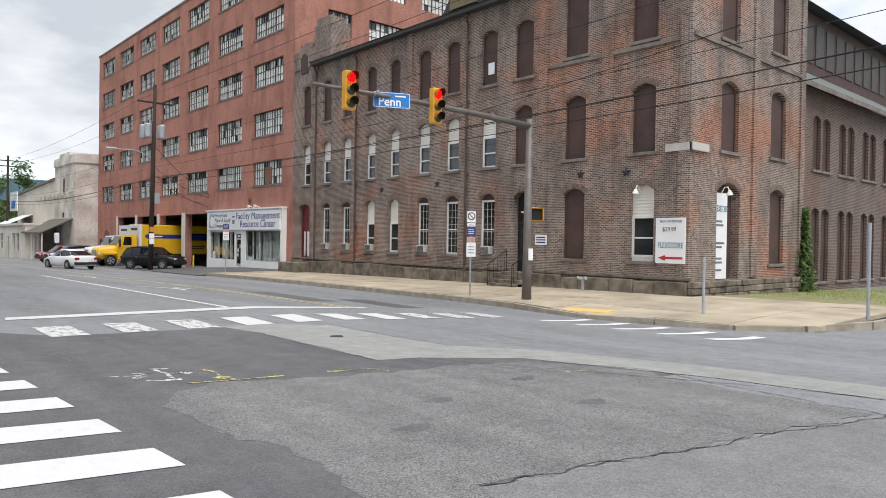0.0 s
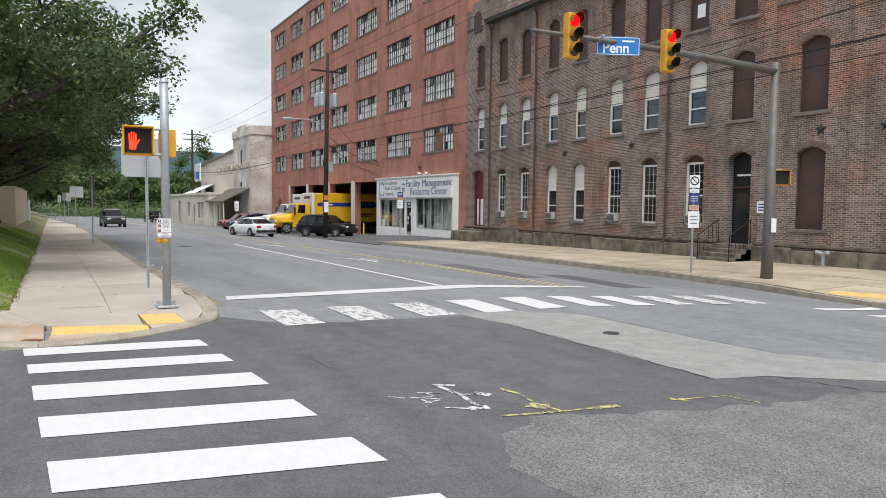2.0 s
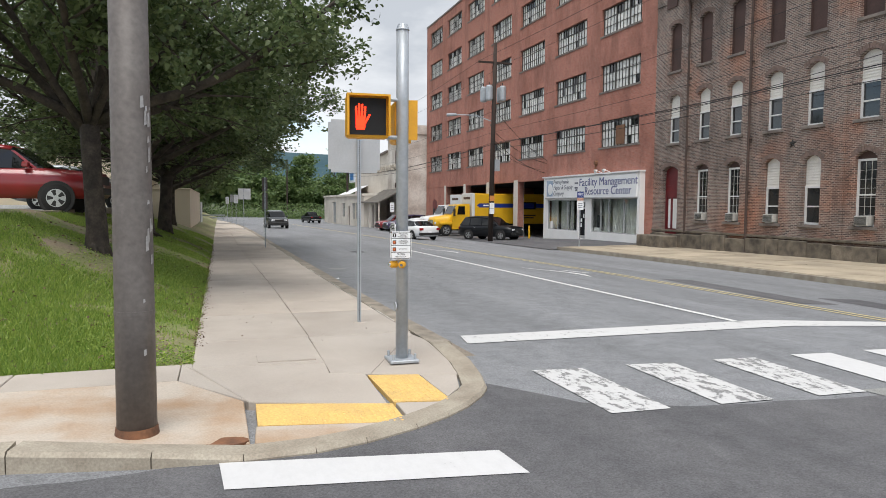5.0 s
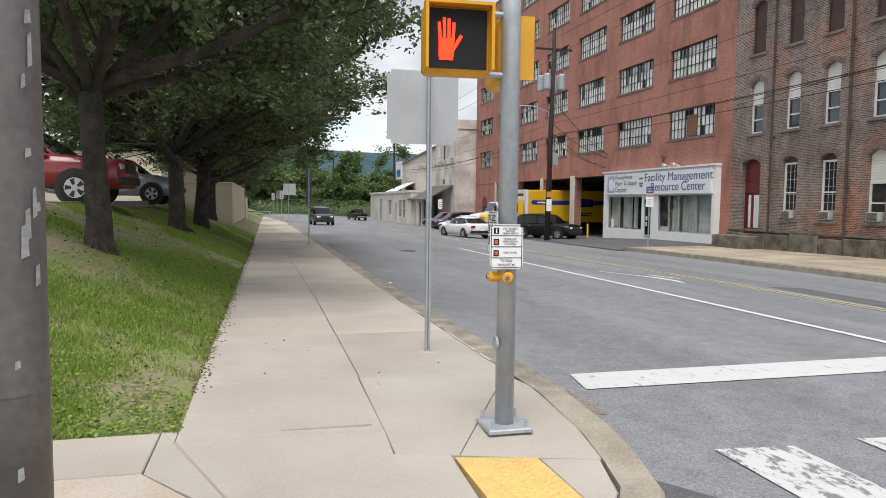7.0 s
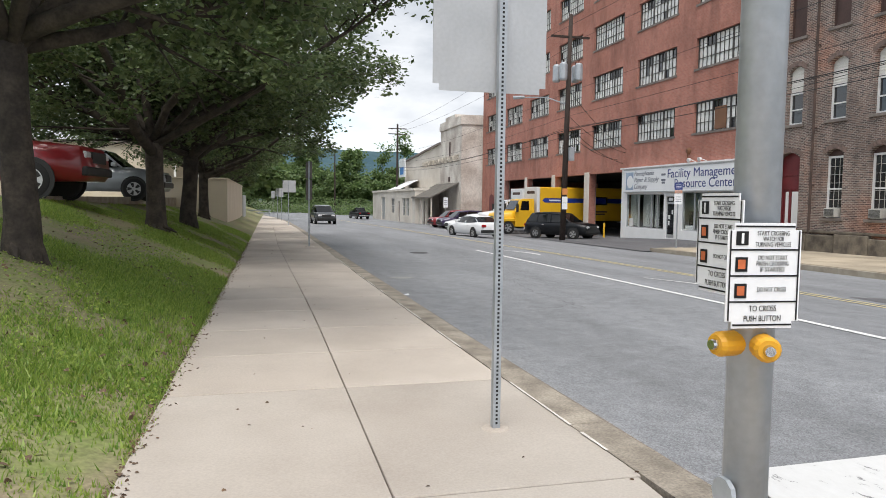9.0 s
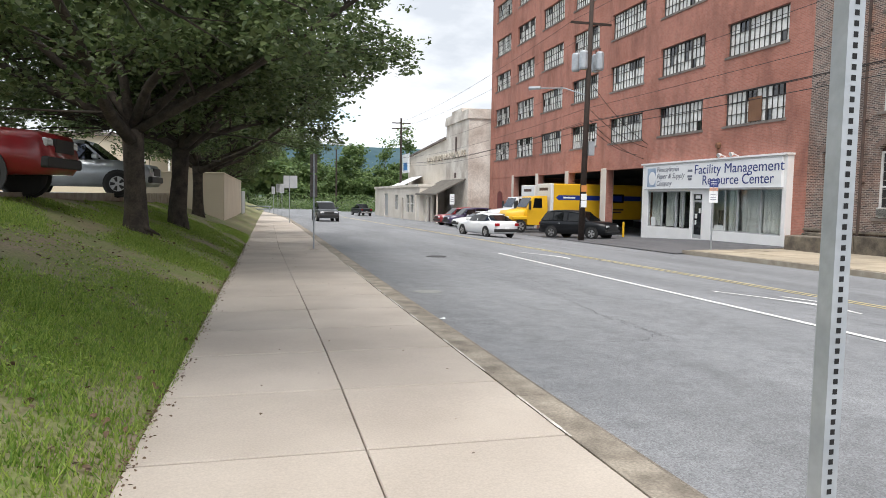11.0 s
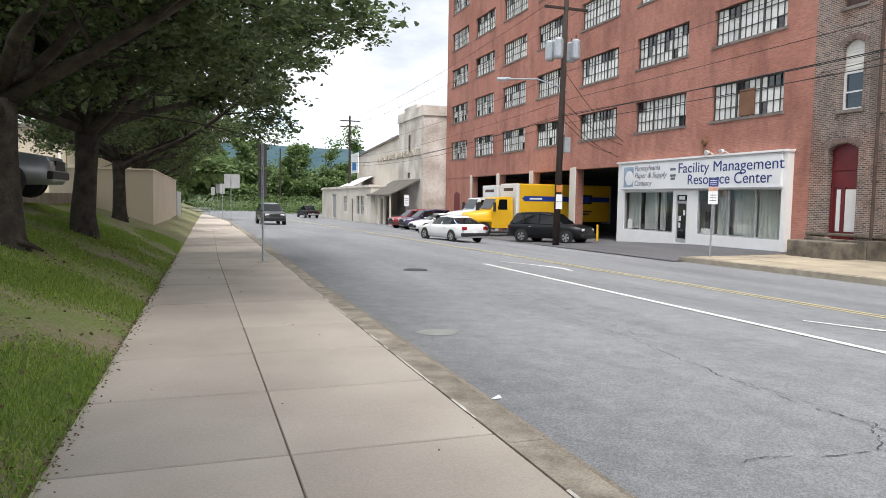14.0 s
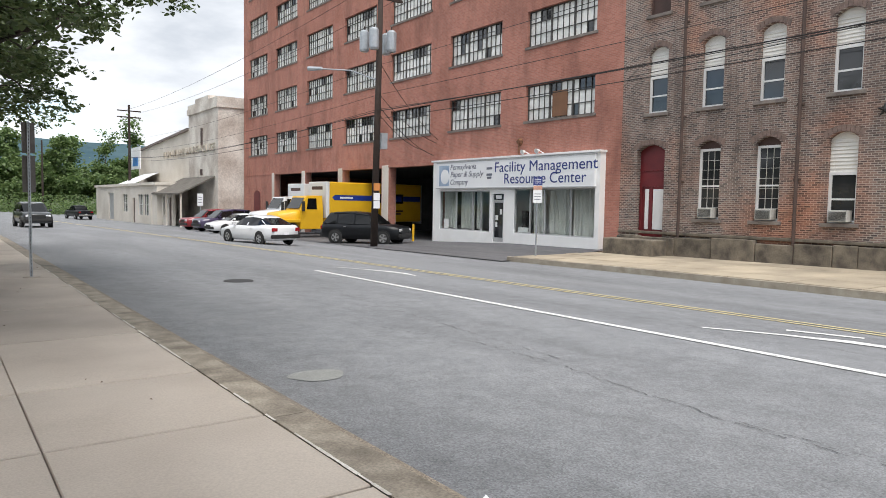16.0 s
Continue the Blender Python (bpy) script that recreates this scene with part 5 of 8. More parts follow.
for k in range(10):
    u = 34.0 + 1.75 * k + (0.5 if k % 2 else 0)
    wh.append((u, u + 1.0, 5.6, 8.3, 0.22))
    wh.append((u, u + 1.0, 0.0, 3.7, 0.22))
part("wall", wall_mesh(PW, 33.3, 60, -1.2, 9.6, 0.4, wh), M_BRICK_WING, wing)
for h in wh:
    boarded(PW, *h, wing)
    sill(PW, h[0], h[1], h[2], wing)
bm = bm_new()
quad(bm, (33.3, WY - 0.6, 9.5), (60, WY - 0.6, 9.5), (60, WY + 4.5, 13.0), (33.3, WY + 4.5, 13.0))
quad(bm, (33.3, WY - 0.6, 9.4), (33.3, WY + 4.5, 12.9), (60, WY + 4.5, 12.9), (60, WY - 0.6, 9.4))
part("roof", bm, M_GREENROOF, wing)
part("eaves_board", ubox(bm_new(), PW, 33.3, 60, -0.64, -0.6, 9.3, 9.55), M_SILL, wing)
part("upper_wall", ubox(bm_new(), PW, 33.3, 80, 4.5, 9.0, 9.0, 17.0), M_BOARD, wing)
for k in range(25):
    part("upper_window", ubox(bm_new(), PW, 33.9 + 1.8 * k, 35.2 + 1.8 * k, 4.44, 4.5, 13.7, 16.3), M_STEEL, wing)
bm = bm_new()
quad(bm, (33.3, WY + 3.7, 17.0), (80, WY + 3.7, 17.0), (80, WY + 9, 18.6), (33.3, WY + 9, 18.6))
part("upper_roof", bm, M_ROOF, wing)

# ---- the red warehouse with steel windows ----
red = thing("brick_warehouse", (FX, 64, -0.8), "six-storey red brick warehouse with steel-framed windows and open loading bays", "building")
rh = []
for i in range(7):
    for j in range(5):
        rh.append((42.92 + 6.4 * i, 47.42 + 6.4 * i, 5.62 + 3.585 * j, 7.33 + 3.585 * j, 0))
bays = [(55.0, 60.3, -1.4, 3.75, 0), (61.3, 66.75, -1.4, 3.75, 0), (67.6, 73.2, -1.4, 3.75, 0), (74.0, 79.6, -1.4, 3.75, 0), (42.4, 54.6, -1.0, 3.7, 0)]
part("wall", wall_mesh(PF, 41.35, 87.27, -1.5, 22.6, 0.5, rh + bays), M_BRICK_RED, red)
part("coping", ubox(bm_new(), PF, 41.25, 87.35, -0.06, 0.56, 22.6, 22.78), M_SILL, red)
def PR(u, d, z):
    return (u, 41.35 + d, z)
sw = []
for j in range(3):
    for u0, u1 in ((25.9, 27.9), (29.4, 32.8), (34.4, 37.8), (39.5, 42.9)):
        sw.append((u0, u1, 12.8 + 3.585 * j - 0.15, 14.5 + 3.585 * j - 0.15, 0))
part("south_wall", wall_mesh(PR, FX + 0.5, 50, 11.0, 22.6, 0.4, sw), M_BRICK_RED, red)
part("roof", ubox(bm_new(), PF, 41.4, 87.2, 0.5, 26, 22.3, 22.5), M_ROOF, red)
part("north_wall", ubox(bm_new(), PF, 86.9, 87.27, 0.5, 26, -1.5, 22.4), M_BRICK_RED, red)
for y0, y1 in ((60.3, 61.3), (66.75, 67.6), (73.2, 74.0), (79.6, 80.3)):
    part("concrete_column", bevelled(ubox(bm_new(), PF, y0 + 0.1, y1 - 0.1, -0.05, 0.6, -1.5, 3.9), 0.03, 1), M_CREAM, red)
# bay surfaces and the fill above are coloured dark as indoor shade
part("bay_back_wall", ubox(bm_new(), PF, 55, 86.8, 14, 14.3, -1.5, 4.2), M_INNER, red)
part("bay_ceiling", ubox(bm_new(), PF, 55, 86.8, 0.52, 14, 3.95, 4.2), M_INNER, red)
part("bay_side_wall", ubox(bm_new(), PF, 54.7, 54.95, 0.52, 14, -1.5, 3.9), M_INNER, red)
part("upper_dark_infill", ubox(bm_new(), PF, 41.6, 86.8, 1.4, 25, 4.3, 22.2), M_INNER, red)


PANE = {}


def ubox_mesh(w, h, material):
    bm = bm_new()
    box(bm, 0, 0.008, -w / 2, w / 2, -h / 2, h / 2)
    bmesh.ops.recalc_face_normals(bm, faces=bm.faces[:])
    me = bpy.data.meshes.new("pane")
    bm.to_mesh(me)
    bm.free()
    me.materials.append(material)
    return me


def steel_window(P, ua, ub, za, zb, parent, seed, single=False):
    r = random.Random(seed)
    bm = bm_new()
    d = 0.2
    nu = 3
    cols_n = 4 if ub - ua > 4 else 3
    t = 0.035
    ubox(bm, P, ua, ub, d - 0.04, d + 0.04, za, za + 0.05)
    ubox(bm, P, ua, ub, d - 0.04, d + 0.04, zb - 0.05, zb)
    for k in range(nu + 1):
        u = ua + (ub - ua) * k / nu
        ubox(bm, P, max(ua, u - 0.045), min(ub, u + 0.045), d - 0.04, d + 0.04, za + 0.05, zb - 0.05)
    for s in range(nu):
        a, b = ua + (ub - ua) * s / nu, ua + (ub - ua) * (s + 1) / nu
        for k in range(1, cols_n):
            u = a + (b - a) * k / cols_n
            ubox(bm, P, u - 0.016, u + 0.016, d - 0.02, d + 0.02, za + 0.05, zb - 0.05)
        for k in (1, 2):
            z = za + (zb - za) * k / 3
            ubox(bm, P, a + 0.046, b - 0.046, d - 0.021, d + 0.019, z - 0.016, z + 0.016)
    w = part("steel_window", bm, M_STEEL, parent)
    kinds = []
    for s in range(nu):
        a, b = ua + (ub - ua) * s / nu, ua + (ub - ua) * (s + 1) / nu
        for k in range(cols_n):
            for j in range(3):
                kinds.append((a + (b - a) * k / cols_n, a + (b - a) * (k + 1) / cols_n, za + (zb - za) * j / 3, za + (zb - za) * (j + 1) / 3, s, k, j))
    opened = {(s, r.choice((0, 1))) for s in range(nu) if r.random() < 0.6}
    bright, dark = bm_new(), bm_new()
    for a, b, z0, z1, s, k, j in kinds:
        o = any(s == so and (k // 2 == ko) and j == 2 for so, ko in opened) or (r.random() < 0.06)
        if single:
            key = "dark" if o else "bright"
            if key not in PANE:
                PANE[key] = ubox_mesh(b - a, z1 - z0, M_DARKGLASS if o else M_MILKY)
            ob = share("pane", PANE[key], w, Matrix.Translation(P((a + b) / 2, d + 0.024 + r.uniform(0, 0.004), (z0 + z1) / 2)))
            continue
        ubox(dark if o else bright, P, a, b, d + 0.022, d + 0.03 + r.uniform(0, 0.004), z0, z1)
    for nm, b_, mt in (("milky_panes", bright, M_MILKY), ("dark_panes", dark, M_DARKGLASS)):
        if len(b_.verts):
            part(nm, b_, mt, w)["kind"] = "stuff"
        else:
            b_.free()
    return w


sd = 0
for h in rh:
    sd += 1
    steel_window(PF, h[0], h[1], h[2], h[3], red, sd, h[0] < 52 and h[2] < 17)
    bm = ubox(bm_new(), PF, h[0] - 0.1, h[1] + 0.1, -0.05, 0.16, h[2] - 0.12, h[2])
    part("window_sill", bm, M_SILL, red)
for h in sw:
    sd += 1
    steel_window(PR, h[0], h[1], h[2], h[3], red, sd)
board_w = ubox(bm_new(), PF, 44.75, 45.7, 0.14, 0.19, 5.7, 6.9)
part("plywood", board_w, mat("plywood", (0.22, 0.11, 0.06), rough=0.8), red, "brown plywood sheet in a window")
# drip line and arched door at the far bay
bm = arch_fill(bm_new(), PF, 83.0, 84.6, -1.2, 2.4, 0.3, -0.02, 0.0)
part("loading_door", bm, M_REDDOOR, red, "dull red loading door")
part("lintel_band", ubox(bm_new(), PF, 54.8, 87.2, -0.03, 0.0, 3.75, 3.86), M_BRICK_RED, red)

# ---- the white shop front ----
shop = thing("shop", (22.95, 48.5, -0.6), "white painted shop front with large windows and a long sign", "shop front")
SX = 22.95
def PX(u, d, z):
    return (SX + d, u, z)
sh = [(49.62, 54.1, 0.06, 2.22, 0), (48.5, 49.38, -0.42, 2.05, 0), (42.42, 47.72, 0.1, 2.3, 0)]
part("front_wall", wall_mesh(PX, 42.2, 54.75, -1.1, 3.86, 0.2, sh), M_WHITEWALL, shop)
part("side_panel", ubox(bm_new(), PX, 42.16, 42.2, 0.002, 0.36, -1.0, 3.86), M_WHITEWALL, shop)
part("side_panel", ubox(bm_new(), PX, 54.75, 54.8, 0.002, 0.5, -1.2, 3.86), M_WHITEWALL, shop)
part("canopy", ubox(bm_new(), PX, 42.1, 54.85, -0.12, 0.4, 3.86, 3.95), M_WHITEWALL, shop)
part("interior_wall", ubox(bm_new(), PX, 42.3, 54.7, 3.4, 3.5, -1.0, 3.9), M_CURTAIN, shop)
# floor, sides and ceiling get the dark indoor-shade colour
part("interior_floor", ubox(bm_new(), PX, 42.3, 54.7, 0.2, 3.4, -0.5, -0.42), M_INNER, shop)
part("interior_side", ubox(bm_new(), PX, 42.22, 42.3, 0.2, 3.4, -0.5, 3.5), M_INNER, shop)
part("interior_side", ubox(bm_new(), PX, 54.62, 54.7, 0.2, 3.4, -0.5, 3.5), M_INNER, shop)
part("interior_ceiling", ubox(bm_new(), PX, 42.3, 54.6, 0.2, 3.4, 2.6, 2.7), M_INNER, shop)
def shop_window(u0, u1, z0, z1, mull):
    bm = bm_new()
    t = 0.05
    ubox(bm, PX, u0, u0 + t, 0.04, 0.14, z0, z1)
    ubox(bm, PX, u1 - t, u1, 0.04, 0.14, z0, z1)
    ubox(bm, PX, u0 + t, u1 - t, 0.04, 0.14, z0, z0 + t)
    ubox(bm, PX, u0 + t, u1 - t, 0.04, 0.14, z1 - t, z1)
    for m_ in mull:
        ubox(bm, PX, m_ - 0.025, m_ + 0.025, 0.041, 0.139, z0 + t, z1 - t)
    w = part("shop_window", bm, M_ALU, shop)
    g = part("pane", ubox(bm_new(), PX, u0 + 0.01, u1 - 0.01, 0.085, 0.092, z0 + 0.01, z1 - 0.01), M_GLASS, w)
    g.visible_shadow = False
    return w
shop_window(49.62, 54.1, 0.06, 2.22, (52.6, 51.1, 50.4))
shop_window(42.42, 47.72, 0.1, 2.3, (46.6, 45.6, 43.9))
def curtain(u0, u1, z0, z1):
    bm = bm_new()
    n = int((u1 - u0) / 0.05)
    prev = None
    for k in range(n + 1):
        u = u0 + (u1 - u0) * k / n
        d = 0.28 + 0.03 * math.sin(k * 1.1) + 0.015 * math.sin(k * 2.7)
        cur = (bm.verts.new(PX(u, d, z0)), bm.verts.new(PX(u, d, z1)))
        if prev:
            bm.faces.new((prev[0], cur[0], cur[1], prev[1]))
        prev = cur
    bmesh.ops.solidify(bm, geom=bm.faces[:], thickness=0.008)
    return part("curtain", bm, M_CURTAIN, shop, "pale pleated curtain")
curtain(42.5, 43.85, 0.15, 2.3)
curtain(44.0, 45.5, 0.15, 2.3)
curtain(45.75, 46.5, 0.15, 2.3)
curtain(50.5, 51.0, 0.15, 2.2)
curtain(51.2, 52.4, 0.15, 2.2)
curtain(52.9, 53.95, 0.15, 2.2)
bm = bm_new()
ubox(bm, PX, 48.52, 48.6, 0.05, 0.11, -0.4, 1.72)
ubox(bm, PX, 49.28, 49.36, 0.05, 0.11, -0.4, 1.72)
ubox(bm, PX, 48.6, 49.28, 0.05, 0.11, 1.6, 1.72)
ubox(bm, PX, 48.6, 49.28, 0.05, 0.11, -0.4, -0.2)
sdoor = part("glass_door", bm, M_ALU, shop, "aluminium-framed glass door with notices")
part("pane", ubox(bm_new(), PX, 48.6, 49.28, 0.075, 0.083, -0.2, 1.6), M_DARKGLASS, sdoor)
part("transom_pane", ubox(bm_new(), PX, 48.52, 49.36, 0.075, 0.083, 1.74, 2.04), M_DARKGLASS, sdoor)
part("number_bar", ubox(bm_new(), PX, 48.75, 49.2, 0.066, 0.073, 1.8, 1.98), M_FRAME, sdoor)
for z, a, b in ((0.7, 49.0, 49.2), (0.35, 49.05, 49.2), (1.0, 48.7, 48.85)):
    part("notice", ubox(bm_new(), PX, a, b, 0.066, 0.073, z, z + 0.26), M_FRAME, sdoor)
part("poster", ubox(bm_new(), PX, 53.3, 53.75, 0.06, 0.078, 0.12, 0.65), M_FRAME, shop, "white notice in the window")
part("poster", ubox(bm_new(), PX, 46.75, 47.5, 0.12, 0.14, 0.16, 0.4), M_FRAME, shop, "white leaflets along the window")
part("step_box", ubox(bm_new(), PX, 47.2, 47.5, 0.35, 0.6, 0.2, 1.2), M_BLACK, shop)
sg = thing("shop_sign", (SX - 0.1, 48.3, 2.4), "long white shop sign with navy lettering", "sign")
part("panel", bevelled(ubox(bm_new(), PX, 42.35, 54.25, -0.14, 0.0, 2.36, 3.78), 0.015, 1), M_SIGN, sg)
bm = bm_new()
ubox(bm, PX, 42.33, 54.27, -0.16, -0.02, 2.33, 2.38)
ubox(bm, PX, 42.33, 54.27, -0.16, -0.02, 3.76, 3.81)
part("frame", bm, M_ALU, sg)
def sl(y, z):
    return Matrix.Translation((-0.048, y - 48.3, z - 2.4)) @ WEST
lettering("writing", "Facility Management", 0.72, sl(45.65, 3.37), M_NAVY, sg, width=6.9, offset=0.0)
lettering("writing", "Resource Center", 0.72, sl(45.6, 2.78), M_NAVY, sg, width=5.5, offset=0.0)
for i, (w_, z_) in enumerate((("Pennsylvania", 3.5), ("Paper & Supply", 3.1), ("Company", 2.68))):
    me_w = (2.3, 2.9, 1.6)[i]
    lettering("writing", w_, 0.42, sl(52.95 - me_w / 2, z_), M_GREYTXT, sg, width=me_w, shear=0.25)
for z_, a, b in ((3.3, 49.3, 49.75), (2.98, 49.3, 49.75), (2.82, 49.35, 49.7)):
    part("number_bar", ubox(bm_new(), PX, a, b, -0.146, -0.141, z_, z_ + 0.12), M_GREYTXT, sg)
bm = bm_new()
ubox(bm, PX, 53.05, 54.0, -0.146, -0.141, 2.48, 3.62)
lg = part("emblem", bm, mat("emblem_blue", (0.22, 0.30, 0.45), (0.4, 0.5, 0.62), rough=0.4, scale=2, bump=0), sg, "blue square emblem with a pale globe")
bm = bm_new()
bmesh.ops.create_uvsphere(bm, u_segments=20, v_segments=10, radius=0.42, matrix=Matrix.Translation(PX(53.45, -0.142, 3.0)) @ Matrix.Diagonal((0.05, 1, 1, 1)))
part("globe", bm, M_SIGN, lg)
for yy in (47.0, 46.0):
    fl = thing("sign_lamp", (SX, yy, 3.9), "small white flood lamp above the shop sign", "lamp")
    part("arm", tube(bm_new(), [(SX + 0.3, yy, 4.0), (SX - 0.05, yy, 4.12)], 0.025, 6), M_FRAME, fl)
    part("head", tube(bm_new(), [(SX - 0.02, yy, 4.12), (SX - 0.2, yy, 4.06)], [0.06, 0.13], 8), M_FRAME, fl)
vent = thing("wall_vent", (FX, 47.6, 4.6), "round rusty wall fitting on red brick", "wall fitting")
part("flange", tube(bm_new(), [(FX + 0.01, 47.75, 4.65), (FX - 0.15, 47.75, 4.65)], [0.22, 0.12], 10), M_RUST, vent)
part("pipe", tube(bm_new(), [(FX - 0.08, 47.75, 4.6), (FX - 0.08, 47.75, 4.0)], 0.035, 6), M_RUST, vent)


# ---- trees and grass ----
def leaf_cloud(pts, size, rng_np, flat=0.5):
    """Verts and faces of small pointed leaves at pts."""
    n = len(pts)
    a = rng_np.uniform(0, 2 * np.pi, n)
    el = rng_np.normal(0, flat, n)
    d = np.stack([np.cos(a) * np.cos(el), np.sin(a) * np.cos(el), np.sin(el) - 0.25], 1)
    d /= np.linalg.norm(d, axis=1)[:, None]
    up = rng_np.normal(0, 0.55, (n, 3)) + np.array([0, 0, 1.0])
    s = np.cross(d, up)
    s /= np.linalg.norm(s, axis=1)[:, None] + 1e-6
    L = (size * rng_np.uniform(0.7, 1.25, n))[:, None]
    nrm = np.cross(s, d)
    k = [(0.0, 0.0, 0.0), (0.2, 0.32, 0.05), (0.62, 0.29, 0.04), (1.0, 0.0, -0.08), (0.62, -0.29, 0.04), (0.2, -0.32, 0.05)]
    v = np.stack([pts + d * L * i + s * L * j + nrm * L * h for i, j, h in k], 1).reshape(-1, 3)
    f = np.arange(n * 6).reshape(-1, 6)
    return v, f


def mesh_from(name, v, f, material):
    me = bpy.data.meshes.new(name)
    me.from_pydata(v.tolist(), [], f.tolist())
    me.materials.append(material)
    return me


def tree(name, label, seed, leaves, size, spread, height, trunk_h, trunk_r, leaf_material, limbs=8):
    rg = random.Random(seed)
    rn = np.random.RandomState(seed)
    t_ob = thing(name, (0, 0, 0), label, "tree")
    bm = bm_new()
    tip = []
    top = Vector((rg.uniform(-0.15, 0.15), rg.uniform(-0.15, 0.15), trunk_h))
    tube(bm, [(0, 0, -0.8), (0, 0, -0.15), (0, 0, 0.12), (0.01, 0, 0.45), top * 0.6, top], [trunk_r * 1.45, trunk_r * 1.3, trunk_r * 1.12, trunk_r * 0.98, trunk_r * 0.86, trunk_r * 0.92], 12)
    for i in range(7):
        az = i * 0.9 + rg.uniform(-0.2, 0.2)
        rl = rg.uniform(0.15, 0.4)
        q = [Vector((math.cos(az + 0.25 * k * rg.uniform(-1, 1)) * (trunk_r * 0.7 + rl * k / 4), math.sin(az) * (trunk_r * 0.7 + rl * k / 4), 0.16 - 0.08 * k - 0.22 * math.cos(az) * rl * k / 4)) for k in range(4)]
        tube(bm, q, [trunk_r * 0.4, trunk_r * 0.26, trunk_r * 0.18, trunk_r * 0.08], 6)
    for i in range(limbs + 1):
        az = i * 2 * math.pi / limbs + rg.uniform(-0.25, 0.25)
        el = rg.uniform(0.3, 0.58) if i % 2 else rg.uniform(0.65, 1.08)
        ln = spread * rg.uniform(0.8, 1.0)
        if i == limbs:
            el, ln = 1.45, height - trunk_h - 1.0
        d = Vector((math.cos(az) * math.cos(el), math.sin(az) * math.cos(el), math.sin(el)))
        pts = [top + Vector((0, 0, rg.uniform(-0.35, 0.1)))]
        nseg = 6
        for k in range(nseg):
            bend = Vector((rg.uniform(-0.16, 0.16), rg.uniform(-0.16, 0.16), rg.uniform(-0.05, 0.17) - (0.03 if k > 3 else 0)))
            d = (d + bend).normalized()
            pts.append(pts[-1] + d * ln / nseg)
        r0 = trunk_r * rg.uniform(0.42, 0.62)
        tube(bm, pts, [r0 * (1 - 0.8 * k / nseg) for k in range(nseg + 1)], 7)
        for k in range(2, nseg + 1):
            for _ in range(3):
                d2 = Vector((rg.uniform(-1, 1), rg.uniform(-1, 1), rg.uniform(-0.35, 0.8))).normalized()
                d2 = (d2 + (pts[k] - pts[k - 1]).normalized() * 0.7).normalized()
                l2 = spread * rg.uniform(0.2, 0.4) * (1.0 if k < nseg - 1 else 0.6)
                q = [pts[k - 1].lerp(pts[k], rg.random())]
                for _s in range(3):
                    d2 = (d2 + Vector((rg.uniform(-0.25, 0.25), rg.uniform(-0.25, 0.25), rg.uniform(-0.2, 0.15)))).normalized()
                    q.append(q[-1] + d2 * l2 / 3)
                if q[3].z < trunk_h * 0.9:
                    continue
                tube(bm, q, [r0 * 0.28, r0 * 0.2, r0 * 0.13, r0 * 0.05], 5)
                tip += [q[1].lerp(q[2], 0.5), q[2], q[3], q[2].lerp(q[3], 0.5)]
                for _t in range(2):
                    d3 = (d2 + Vector((rg.uniform(-1, 1), rg.uniform(-1, 1), rg.uniform(-0.8, 0.7)))).normalized()
                    e3 = q[2] + d3 * rg.uniform(0.3, 0.65)
                    tube(bm, [q[2], e3], [r0 * 0.09, r0 * 0.03], 4, False)
                    tip += [e3, q[2].lerp(e3, 0.6)]
    local("trunk", bm, M_BARK, t_ob, "dark furrowed trunk and limbs", True)
    tips = np.array([tuple(p) for p in tip])
    low = tips[:, 2] > trunk_h * 1.12
    tips = tips[low]
    sprays = leaves // 14
    spray = tips[rn.randint(0, len(tips), sprays)] + rn.normal(0, 1, (sprays, 3)) * np.array([0.2, 0.2, 0.16]) * (spread / 5.0)
    idx = np.repeat(np.arange(sprays), 14)
    p = spray[idx] + rn.normal(0, 1, (len(idx), 3)) * np.array([0.1, 0.1, 0.07]) * (size / 0.1)
    v, f = leaf_cloud(p, size, rn)
    crown = share("crown", mesh_from("crown", v, f, leaf_material), t_ob)
    crown["label"] = "dense dark green leafy crown"
    return t_ob


tr_a = tree("street_tree", "broad street tree with dark leaves on the grass bank", 3, 50000, 0.115, 6.4, 10.5, 2.3, 0.2, M_LEAF, 10)
tr_b = tree("street_tree", "broad street tree with dark leaves on the grass bank", 11, 53000, 0.115, 7.0, 10.5, 2.1, 0.21, M_LEAF, 10)
spots = [(-2.74, 20.86, 0.0), (-2.8, 30.6, 70), (-2.63, 36.1, 200), (-3.0, 46.0, 130), (-3.1, 55.5, 20), (-3.1, 66, 250), (-4.2, 80, 90)]
made_a = made_b = False
for i, (x, y, rz) in enumerate(spots):
    src = tr_a if i % 2 == 0 else tr_b
    k = (0.93, 1.1, 1.42, 1.0, 0.8, 0.75, 0.75)[i]
    m = pose(x, y, bank_z(x, y) - 0.02, 0, 0, rz) @ Matrix.Diagonal((k, k, 1, 1))
    if i < 2:
        src.matrix_basis = m
    else:
        t2 = copy_thing(src, m)
    (src if i < 2 else t2)["group"] = "street trees"

# far woods: the haze comes from their lightened leaf colour
far_a = tree("woodland_tree", "hazy bright green tree at the end of the street", 21, 11500, 0.42, 5.5, 13, 2.0, 0.25, M_LEAF_FAR, 8)
far_b = tree("woodland_tree", "hazy bright green tree at the end of the street", 22, 11500, 0.42, 5.0, 11, 1.5, 0.22, M_LEAF_FAR, 7)
rng = random.Random(31)
wood = [(-4, 172), (3, 178), (-12, 165), (10, 182), (-20, 170), (16, 176), (-28, 178), (-8, 186), (5, 190), (20, 188), (-18, 190), (12, 196), (26, 180), (-36, 170), (34, 190), (-9, 120), (-14, 135), (-10, 105), (-12, 150), (-6.5, 94)]
